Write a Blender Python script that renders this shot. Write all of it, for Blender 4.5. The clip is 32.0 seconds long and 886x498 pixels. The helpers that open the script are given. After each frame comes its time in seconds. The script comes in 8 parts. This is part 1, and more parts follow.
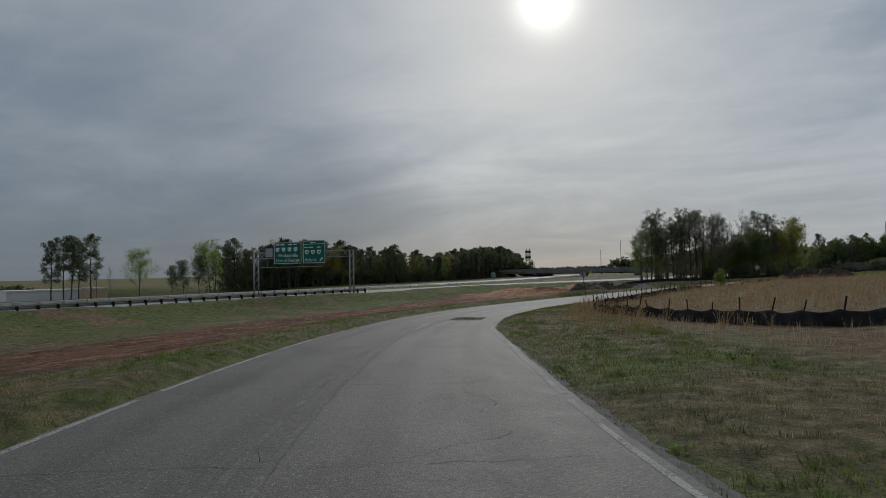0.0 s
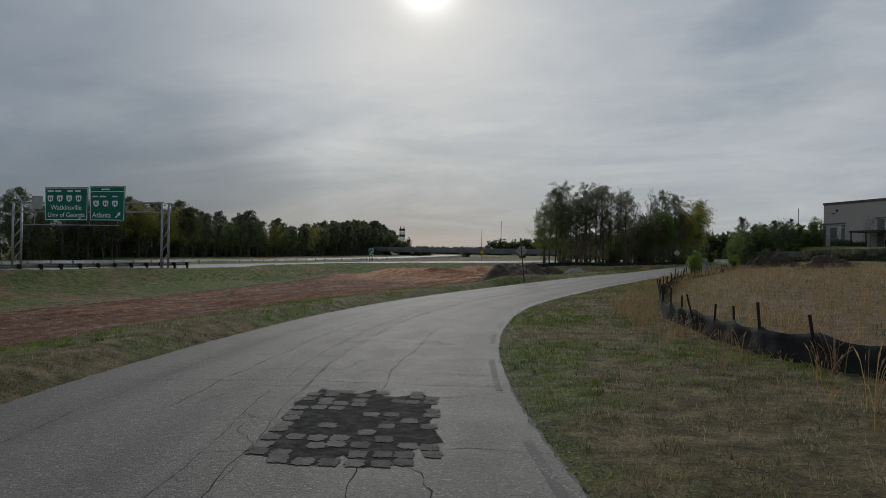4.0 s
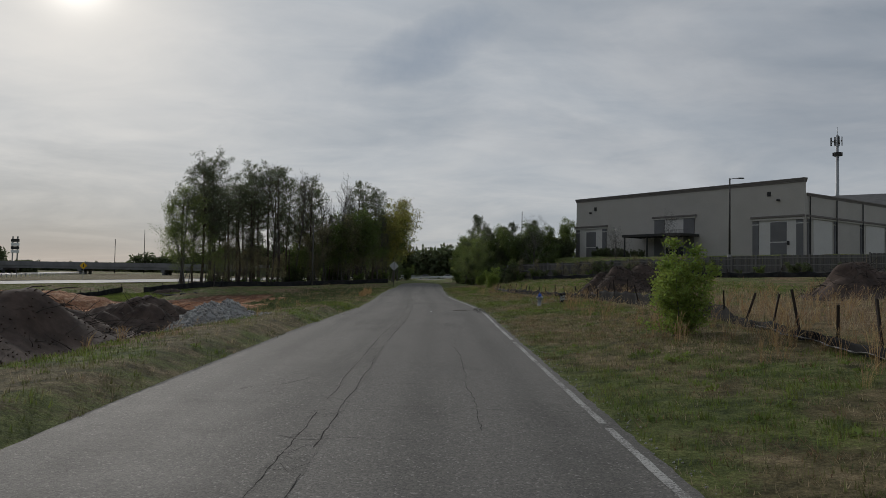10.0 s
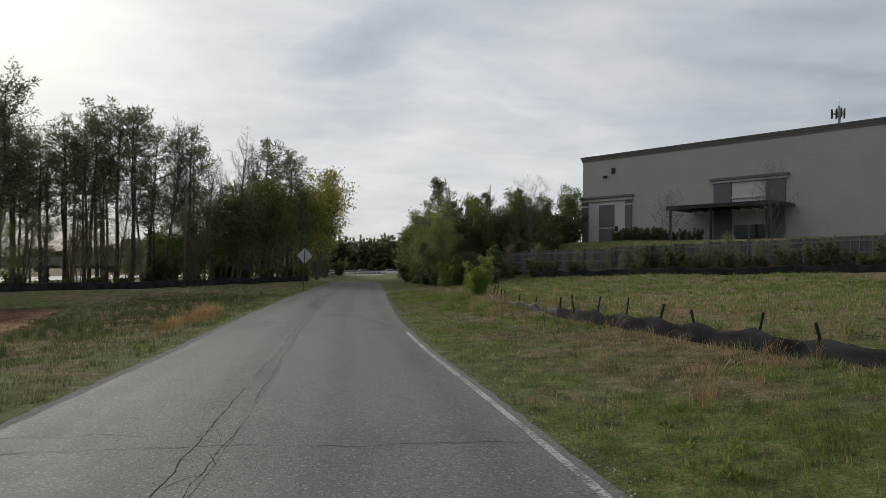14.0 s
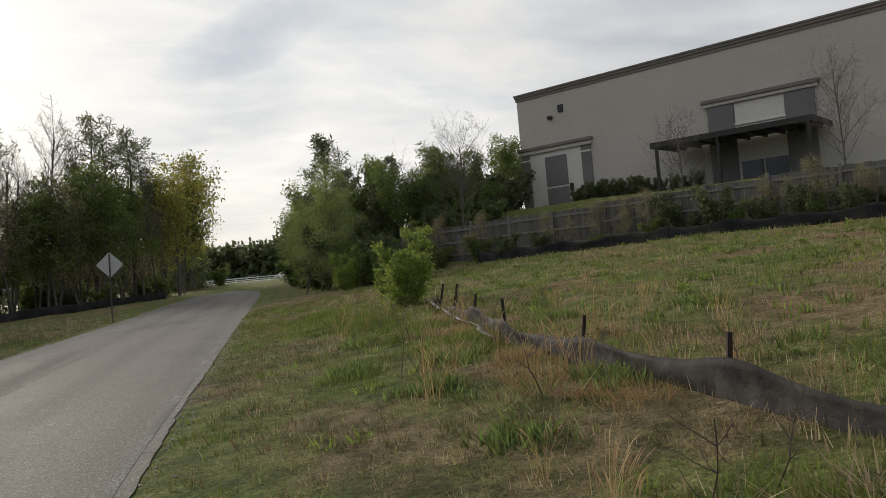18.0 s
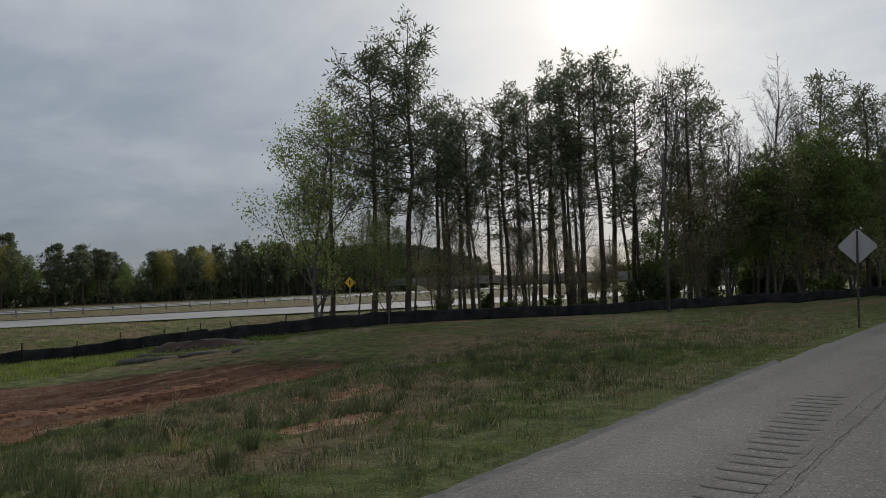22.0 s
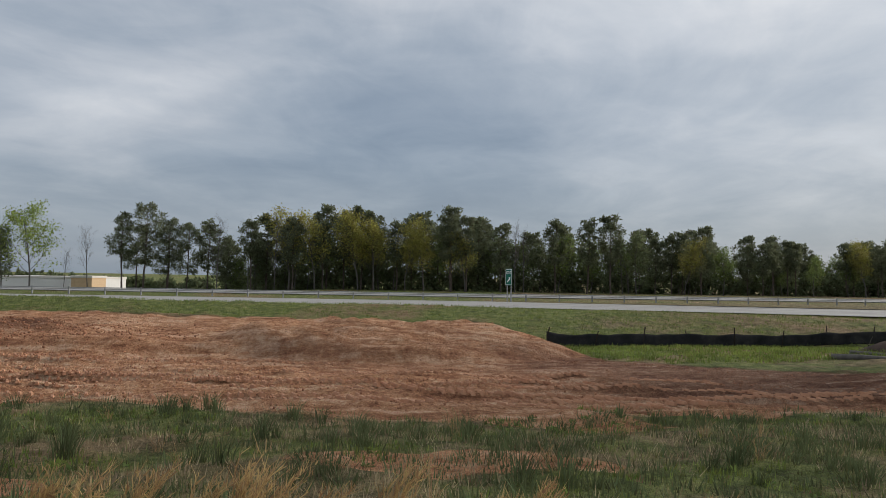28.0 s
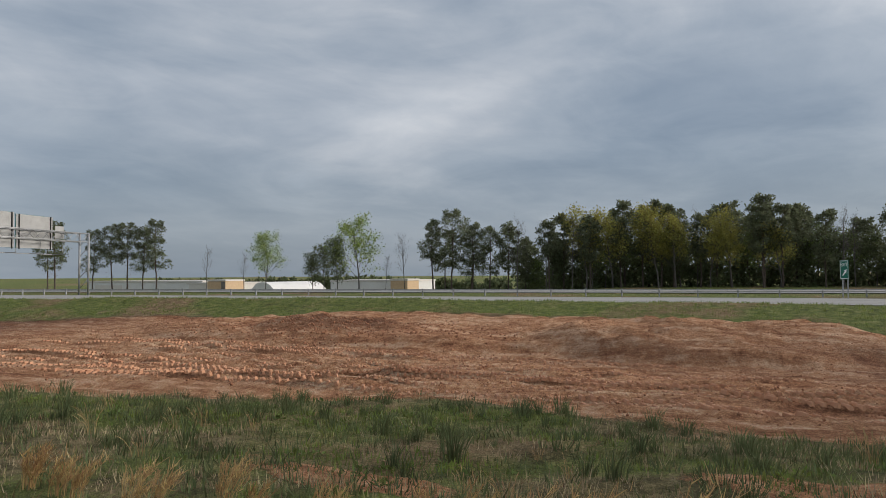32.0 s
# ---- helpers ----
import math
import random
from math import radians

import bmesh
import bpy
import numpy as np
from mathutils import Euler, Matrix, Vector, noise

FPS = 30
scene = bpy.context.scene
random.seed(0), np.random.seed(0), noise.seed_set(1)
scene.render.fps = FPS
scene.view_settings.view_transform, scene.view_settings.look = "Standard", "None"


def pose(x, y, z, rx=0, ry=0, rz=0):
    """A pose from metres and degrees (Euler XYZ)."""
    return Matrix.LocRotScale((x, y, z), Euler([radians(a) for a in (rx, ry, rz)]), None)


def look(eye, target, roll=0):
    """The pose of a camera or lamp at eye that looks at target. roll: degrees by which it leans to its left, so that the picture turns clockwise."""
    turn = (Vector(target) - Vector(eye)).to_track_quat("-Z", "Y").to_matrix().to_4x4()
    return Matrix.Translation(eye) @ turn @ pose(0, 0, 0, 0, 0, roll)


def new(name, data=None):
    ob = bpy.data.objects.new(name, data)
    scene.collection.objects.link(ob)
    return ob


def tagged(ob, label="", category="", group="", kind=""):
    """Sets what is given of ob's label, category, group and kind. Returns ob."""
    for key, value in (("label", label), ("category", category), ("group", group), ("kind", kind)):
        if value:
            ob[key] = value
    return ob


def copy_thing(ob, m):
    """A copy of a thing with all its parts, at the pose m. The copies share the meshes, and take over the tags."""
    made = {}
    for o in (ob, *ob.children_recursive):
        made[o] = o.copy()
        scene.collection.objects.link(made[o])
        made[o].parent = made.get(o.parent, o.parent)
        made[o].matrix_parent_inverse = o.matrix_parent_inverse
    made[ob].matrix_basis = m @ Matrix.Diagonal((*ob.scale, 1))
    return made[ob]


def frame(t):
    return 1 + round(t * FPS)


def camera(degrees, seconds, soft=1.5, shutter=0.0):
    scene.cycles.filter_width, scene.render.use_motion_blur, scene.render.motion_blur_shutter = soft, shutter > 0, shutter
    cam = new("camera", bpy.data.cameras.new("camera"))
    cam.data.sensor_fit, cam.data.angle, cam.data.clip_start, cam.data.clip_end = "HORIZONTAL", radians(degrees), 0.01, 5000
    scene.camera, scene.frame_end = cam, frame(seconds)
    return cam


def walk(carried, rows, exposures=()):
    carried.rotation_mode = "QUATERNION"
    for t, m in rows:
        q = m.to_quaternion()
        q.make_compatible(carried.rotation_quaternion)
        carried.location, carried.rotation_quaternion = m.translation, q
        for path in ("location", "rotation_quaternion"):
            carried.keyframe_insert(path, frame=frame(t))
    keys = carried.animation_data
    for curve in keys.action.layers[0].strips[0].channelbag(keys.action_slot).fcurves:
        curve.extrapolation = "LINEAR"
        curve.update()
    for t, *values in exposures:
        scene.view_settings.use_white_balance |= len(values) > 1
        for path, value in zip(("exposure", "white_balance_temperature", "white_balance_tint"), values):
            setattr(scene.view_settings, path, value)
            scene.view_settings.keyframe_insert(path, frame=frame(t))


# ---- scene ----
cam = camera(63.2, 32.0, 0.8)
METRES, EYE, TILT, LEAN, TURN = 160.0, 1.76, 0.0, 0.0, 35.1
ROWS = [
    (0.0, 0.0, 0.0, 0.0, 0.04, 1.82, 1.12),
    (0.5, -0.001, 0.0229, -0.0002, -0.73, 1.47, 0.87),
    (1.0, -0.0019, 0.0463, -0.0006, -1.62, 1.13, 0.72),
    (1.5, -0.0025, 0.0702, -0.0011, -2.63, 0.87, 0.64),
    (2.0, -0.0025, 0.0949, -0.0017, -3.79, 0.63, 0.29),
    (2.5, -0.002, 0.1204, -0.0024, -5.27, 0.54, -0.29),
    (3.0, -0.0008, 0.1455, -0.003, -6.95, 0.42, -0.74),
    (3.5, 0.0017, 0.1712, -0.0037, -8.74, 0.25, -0.96),
    (5.5, 0.0168, 0.274, -0.0057, -15.05, 0.22, -0.72),
    (6.0, 0.0237, 0.3, -0.0064, -17.56, 0.44, -0.65),
    (6.5, 0.0325, 0.3273, -0.0069, -20.42, 0.65, -0.56),
    (7.0, 0.0425, 0.3544, -0.0072, -23.39, 0.87, -0.57),
    (7.5, 0.0547, 0.3827, -0.0075, -26.26, 1.1, -0.68),
    (8.0, 0.068, 0.4101, -0.0078, -28.82, 1.34, -0.82),
    (8.5, 0.0821, 0.4368, -0.0078, -31.02, 1.49, -0.9),
    (9.0, 0.0973, 0.4635, -0.0078, -32.96, 1.65, -0.92),
    (9.5, 0.1134, 0.4906, -0.0078, -34.75, 1.85, -0.95),
    (10.0, 0.1306, 0.518, -0.0078, -36.35, 1.97, -0.95),
    (10.5, 0.1486, 0.5438, -0.0077, -37.6, 2.06, -0.95),
    (11.0, 0.1669, 0.5684, -0.0077, -38.51, 2.2, -0.84),
    (11.5, 0.1843, 0.5923, -0.0075, -39.11, 2.14, -0.74),
    (12.0, 0.2011, 0.6153, -0.0075, -39.57, 2.1, -0.72),
    (12.5, 0.2169, 0.6368, -0.0075, -39.88, 1.93, -0.71),
    (13.0, 0.2314, 0.6569, -0.0075, -40.19, 1.78, -0.68),
    (13.5, 0.2452, 0.6755, -0.0077, -40.53, 1.63, -0.64),
    (15.5, 0.2888, 0.7339, -0.0078, -44.06, 1.45, -0.14),
    (16.0, 0.2993, 0.7452, -0.0079, -45.3, 1.36, 0.7),
    (16.5, 0.3097, 0.7556, -0.0081, -46.61, 1.28, 1.95),
    (17.0, 0.3197, 0.7649, -0.0082, -47.87, 1.13, 3.31),
    (17.5, 0.3294, 0.7733, -0.0084, -48.67, 0.84, 4.45),
    (18.0, 0.3379, 0.7813, -0.0087, -48.8, 0.66, 5.09),
    (18.5, 0.3455, 0.7889, -0.009, -47.93, 0.62, 5.63),
    (19.0, 0.3526, 0.7965, -0.0093, -45.68, 0.76, 6.05),
    (19.5, 0.358, 0.8041, -0.0092, -41.55, 1.16, 6.26),
    (20.0, 0.3616, 0.8117, -0.009, -34.74, 2.06, 6.28),
    (20.5, 0.3634, 0.8198, -0.0087, -25.95, 2.72, 5.5),
    (21.0, 0.3624, 0.8267, -0.0082, -15.83, 3.27, 4.41),
    (21.5, 0.36, 0.8328, -0.0076, -5.68, 3.06, 2.82),
    (22.0, 0.3566, 0.8381, -0.0077, 3.95, 2.72, 1.5),
    (22.5, 0.3524, 0.8424, -0.0077, 12.41, 2.25, 0.35),
    (23.0, 0.3488, 0.8459, -0.008, 19.49, 1.54, -0.18),
    (23.5, 0.3458, 0.848, -0.0082, 25.08, 1.08, -0.56),
    (24.0, 0.3443, 0.8491, -0.0083, 28.89, 0.65, -0.83),
    (24.5, 0.3439, 0.8493, -0.0083, 31.09, 0.34, -1.05),
    (26.5, 0.3465, 0.8438, -0.0081, 38.36, 0.5, -1.22),
    (27.0, 0.348, 0.8395, -0.0079, 43.46, 0.87, -1.18),
    (27.5, 0.35, 0.8356, -0.008, 49.23, 1.56, -1.11),
    (28.0, 0.3522, 0.8324, -0.0078, 54.6, 2.3, -1.02),
    (28.5, 0.3539, 0.8302, -0.0078, 58.85, 3.07, -1.05),
    (29.0, 0.3549, 0.8293, -0.0078, 61.85, 3.53, -0.93),
    (29.5, 0.3556, 0.8287, -0.0077, 63.74, 3.86, -0.79),
    (30.0, 0.3555, 0.8288, -0.0077, 64.93, 3.98, -0.55),
    (30.5, 0.3546, 0.8291, -0.0077, 66.15, 3.88, -0.37),
    (31.0, 0.3524, 0.8293, -0.0077, 68.17, 3.44, -0.25),
    (31.5, 0.3493, 0.8291, -0.0077, 71.85, 2.75, 0.01),
    (32.0, 0.3457, 0.8286, -0.0077, 77.39, 2.04, 0.4),
]
EXPOSURES = [(0.0, -0.9, 6050, 8), (6.0, -0.8, 6180, 9), (10.0, -0.72, 6300, 9.5), (12.0, -0.68, 6400, 9.5), (13.0, -0.3, 6460, 9.5), (13.5, -0.2, 6480, 9.5), (17.0, 0.1, 6850, 11), (19.0, 0.25, 7050, 11), (20.0, 0.08, 6900, 10), (21.0, -0.3, 6550, 10), (22.5, -0.35, 6350, 10), (23.0, -0.18, 6400, 10), (24.0, 0.5, 6600, 10), (28.0, 0.25, 6650, 11), (32.0, 0.2, 6650, 11)]
walk(cam, [(t, pose(0, 0, EYE, TILT, LEAN, TURN) @ pose(METRES * x, METRES * y, METRES * z, 90 + pitch, roll, yaw)) for t, x, y, z, yaw, pitch, roll in ROWS], EXPOSURES)

# ---- sky and sun ----
SUN_DIR = Vector((-0.418, 0.838, 0.350)).normalized()
sun_data = bpy.data.lights.new("sun", "SUN")
sun_data.energy, sun_data.angle, sun_data.color = 2.4, radians(14), (1.0, 0.93, 0.84)
sun = new("sun", sun_data)
sun.matrix_world = look(SUN_DIR * 200, (0, 0, 0))


class Nodes:
    """Short hand for a node tree."""

    def __init__(self, tree):
        self.tree = tree
        self.tree.nodes.clear()

    def add(self, kind, **inputs):
        n = self.tree.nodes.new(kind)
        for key, value in inputs.items():
            key = key.replace("_", " ")
            if isinstance(value, bpy.types.NodeSocket):
                self.tree.links.new(value, n.inputs[key])
            else:
                n.inputs[key].default_value = value
        return n

    def link(self, a, b):
        self.tree.links.new(a, b)

    def math(self, op, a, b=0.0, c=None, clamp=False):
        n = self.tree.nodes.new("ShaderNodeMath")
        n.operation, n.use_clamp = op, clamp
        for i, v in enumerate((a, b) if c is None else (a, b, c)):
            if isinstance(v, bpy.types.NodeSocket):
                self.link(v, n.inputs[i])
            else:
                n.inputs[i].default_value = v
        return n.outputs[0]

    def ramp(self, fac, stops, mode="LINEAR"):
        n = self.tree.nodes.new("ShaderNodeValToRGB")
        n.color_ramp.interpolation = mode
        e = n.color_ramp.elements
        while len(e) < len(stops):
            e.new(0.5)
        for k, (p, c) in zip(e, stops):
            k.position = p
            k.color = (c, c, c, 1) if isinstance(c, (int, float)) else (*c, 1)
        self.link(fac, n.inputs[0])
        return n.outputs[0]

    def mix(self, fac, a, b, kind="MIX"):
        n = self.tree.nodes.new("ShaderNodeMix")
        n.data_type, n.blend_type = "RGBA", kind
        for i, v in ((0, fac), (6, a), (7, b)):
            if isinstance(v, bpy.types.NodeSocket):
                self.link(v, n.inputs[i])
            else:
                n.inputs[i].default_value = v if isinstance(v, (int, float)) else (*v, 1)
        return n.outputs[2]

    def noise(self, vector, scale, detail=4.0, rough=0.55, distort=0.0, color=False):
        n = self.tree.nodes.new("ShaderNodeTexNoise")
        n.inputs["Scale"].default_value, n.inputs["Detail"].default_value = scale, detail
        n.inputs["Roughness"].default_value, n.inputs["Distortion"].default_value = rough, distort
        if vector is not None:
            self.link(vector, n.inputs["Vector"])
        return n.outputs["Color" if color else "Fac"]

    def mapped(self, vector, scale=(1, 1, 1), rotation=(0, 0, 0), location=(0, 0, 0)):
        n = self.tree.nodes.new("ShaderNodeMapping")
        n.inputs["Scale"].default_value, n.inputs["Rotation"].default_value, n.inputs["Location"].default_value = scale, rotation, location
        self.link(vector, n.inputs["Vector"])
        return n.outputs[0]


world = bpy.data.worlds.new("overcast_sky")
scene.world = world
world.use_nodes = True
N = Nodes(world.node_tree)
way = N.add("ShaderNodeTexCoord").outputs["Generated"]
sep = N.add("ShaderNodeSeparateXYZ", Vector=way).outputs
up = N.math("MAXIMUM", sep[2], 0.0)
streak = N.mapped(N.mapped(way, (1, 1, 1), (0, radians(-7), radians(20))), (1.0, 1.25, 4.2))
big = N.noise(streak, 1.25, 3.0, 0.45, 0.5)
fine = N.noise(streak, 4.2, 6.0, 0.55, 0.5)
cover = N.math("ADD", N.math("MULTIPLY", big, 0.78), N.math("MULTIPLY", fine, 0.22))
dot = N.tree.nodes.new("ShaderNodeVectorMath")
dot.operation = "DOT_PRODUCT"
N.link(way, dot.inputs[0])
dot.inputs[1].default_value = SUN_DIR
toward = N.math("MAXIMUM", dot.outputs["Value"], 0.0)
veil = N.math("POWER", toward, 3.2)
halo = N.math("POWER", toward, 90.0)
disc = N.math("POWER", toward, 1500.0)
cloud = N.ramp(cover, [(0.36, (0.19, 0.23, 0.285)), (0.45, (0.27, 0.305, 0.35)), (0.53, (0.385, 0.405, 0.435)), (0.64, (0.51, 0.52, 0.535))])
# ragged bands on a level cloud sheet, closing up towards the horizon
sheet_d = N.math("ADD", up, 0.16)
sheet = N.add("ShaderNodeCombineXYZ", X=N.math("DIVIDE", sep[0], sheet_d), Y=N.math("DIVIDE", sep[1], sheet_d)).outputs[0]
bands = N.noise(N.mapped(sheet, (0.75, 0.95, 1.0), (0, 0, radians(28))), 1.0, 9.0, 0.56, 1.0)
wisps = N.noise(N.mapped(sheet, (2.2, 3.0, 1.0), (0, 0, radians(34)), (3.1, 1.7, 0)), 1.0, 7.0, 0.6, 1.2)
ragged = N.math("ADD", N.math("MULTIPLY", N.math("SUBTRACT", bands, 0.5), 1.5), N.math("MULTIPLY", N.math("SUBTRACT", wisps, 0.5), 0.6))
bright = N.mix(N.math("MULTIPLY", veil, 0.70), cloud, (0.78, 0.775, 0.76))
nishita = N.tree.nodes.new("ShaderNodeTexSky")
nishita.sky_type, nishita.sun_disc = "NISHITA", False
nishita.sun_elevation, nishita.sun_rotation = math.asin(SUN_DIR.z), math.atan2(SUN_DIR.x, SUN_DIR.y)
west = N.tree.nodes.new("ShaderNodeVectorMath")
west.operation = "DOT_PRODUCT"
N.link(way, west.inputs[0])
west.inputs[1].default_value = Vector((-0.99, -0.06, 0.05)).normalized()
thick = N.ramp(N.math("ADD", west.outputs["Value"], N.math("MULTIPLY", N.math("SUBTRACT", big, 0.5), 0.42)), [(0.54, 0.0), (0.68, 0.9), (0.84, 0.85), (0.97, 0.6)])
thick = N.math("MULTIPLY", thick, N.math("SUBTRACT", 0.95, N.math("MULTIPLY", up, 1.7)), clamp=True)
bright = N.mix(thick, bright, N.mix(N.ramp(big, [(0.32, 0.0), (0.68, 1.0)]), (0.15, 0.195, 0.25), (0.28, 0.315, 0.36)))
low = N.math("MULTIPLY", N.math("SUBTRACT", 1.0, N.math("DIVIDE", up, 0.24)), 1.0, clamp=True)
bright = N.mix(N.math("MULTIPLY", N.math("MULTIPLY", low, thick), 0.75), bright, (0.105, 0.142, 0.185))
shade = N.math("MULTIPLY_ADD", ragged, 0.42, 1.0)
tinted = N.mix(N.math("MULTIPLY_ADD", ragged, -1.3, 0.25, clamp=True), (1.0, 1.0, 1.0), (0.86, 0.95, 1.05))
bright = N.mix(1.0, bright, N.mix(1.0, tinted, N.add("ShaderNodeCombineXYZ", X=shade, Y=shade, Z=shade).outputs[0], "MULTIPLY"), "MULTIPLY")
belt_w = N.ramp(N.math("MULTIPLY", sep[0], -1.0), [(0.02, 0.0), (0.42, 1.0)])
belt_l = N.ramp(N.math("ADD", up, N.math("MULTIPLY", N.math("SUBTRACT", bands, 0.5), 0.16)), [(0.03, 1.0), (0.17, 0.0)])
bright = N.mix(N.math("MULTIPLY", N.math("MULTIPLY", belt_w, belt_l), 0.55), bright, (0.17, 0.205, 0.245))
blue = N.mix(1.0, nishita.outputs[0], (0.06, 0.06, 0.06), "MULTIPLY")
mixed = N.mix(0.9, blue, bright)
# a thin blue-grey gap in the cloud
gap_v = N.mapped(way, (1, 1, 1), (0, 0, 0), (0.0, -0.954, -0.30))
gap_s = N.add("ShaderNodeSeparateXYZ", Vector=N.mapped(gap_v, (1, 1, 1), (0, radians(22), 0))).outputs
gap_d = N.math("ADD", N.math("POWER", N.math("DIVIDE", gap_s[0], 0.085), 2.0), N.math("POWER", N.math("DIVIDE", gap_s[2], 0.028), 2.0))
gap_n = N.math("ADD", gap_d, N.math("MULTIPLY", N.math("SUBTRACT", N.noise(way, 14.0, 4.0, 0.6), 0.5), 3.0))
mixed = N.mix(N.math("MULTIPLY", N.math("MAXIMUM", N.math("SUBTRACT", 1.0, N.math("MULTIPLY", gap_n, 0.5)), 0.0), 0.6, clamp=True), mixed, (0.30, 0.355, 0.43))
glow = N.mix(N.math("MULTIPLY", halo, 0.62), mixed, (1.15, 1.07, 0.96))
glow = N.mix(disc, glow, (2.2, 2.05, 1.85))
N.link(N.add("ShaderNodeBackground", Color=glow, Strength=1.32).outputs[0], N.add("ShaderNodeOutputWorld").inputs["Surface"])

# ---- materials ----
MATS = {}


def material(name, colors, scale=2.0, rough=0.8, bump=0.3, bump_scale=40.0, metal=0.0, stretch=(1, 1, 1), spread=0.0, stain=0.0, specular=0.3, translucent=0.0):
    """A surface of several tones: broad noise between the colours, fine noise on top, relief, and a tint of its own for every object or island."""
    if name in MATS:
        return MATS[name]
    m = bpy.data.materials.new(name)
    m.use_nodes = True
    n = Nodes(m.node_tree)
    place = n.mapped(n.add("ShaderNodeTexCoord").outputs["Object"], stretch)
    broad = n.noise(place, scale, 5.0, 0.6)
    stops = [(0.3 + 0.4 * i / max(1, len(colors) - 1), c) for i, c in enumerate(colors)]
    tone = n.ramp(broad, stops) if len(stops) > 1 else n.mix(0.0, colors[0], colors[0])
    fine = n.noise(place, scale * 14, 3.0, 0.6)
    tone = n.mix(0.35, tone, n.mix(fine, (0.25, 0.25, 0.25), (0.78, 0.78, 0.78)), "OVERLAY")
    if stain:
        tone = n.mix(n.math("MULTIPLY", n.ramp(n.noise(place, scale * 0.35, 4.0), [(0.45, 0.0), (0.65, 1.0)]), stain), tone, tuple(0.45 * v for v in colors[0]))
    if spread:
        geo = n.add("ShaderNodeNewGeometry").outputs["Random Per Island"]
        own = n.add("ShaderNodeObjectInfo").outputs["Random"]
        shift = n.math("FRACT", n.math("ADD", geo, own))
        hsv = n.add("ShaderNodeHueSaturation", Color=tone, Value=n.math("ADD", 1.0 - spread, n.math("MULTIPLY", shift, 2 * spread)), Hue=n.math("ADD", 0.5 - 0.06 * spread, n.math("MULTIPLY", shift, 0.12 * spread)))
        tone = hsv.outputs[0]
    p = n.add("ShaderNodeBsdfPrincipled", Base_Color=tone, Roughness=rough, Metallic=metal)
    p.inputs["Specular IOR Level"].default_value = specular
    if bump:
        b = n.add("ShaderNodeBump", Height=n.noise(place, bump_scale, 4.0, 0.65), Strength=bump)
        b.inputs["Distance"].default_value = 0.02
        n.link(b.outputs[0], p.inputs["Normal"])
    shader = p.outputs[0]
    if translucent:
        t = n.add("ShaderNodeBsdfTranslucent", Color=tone)
        mixer = n.add("ShaderNodeMixShader", Fac=translucent)
        n.link(shader, mixer.inputs[1])
        n.link(t.outputs[0], mixer.inputs[2])
        shader = mixer.outputs[0]
    n.link(shader, n.add("ShaderNodeOutputMaterial").inputs["Surface"])
    MATS[name] = m
    return m


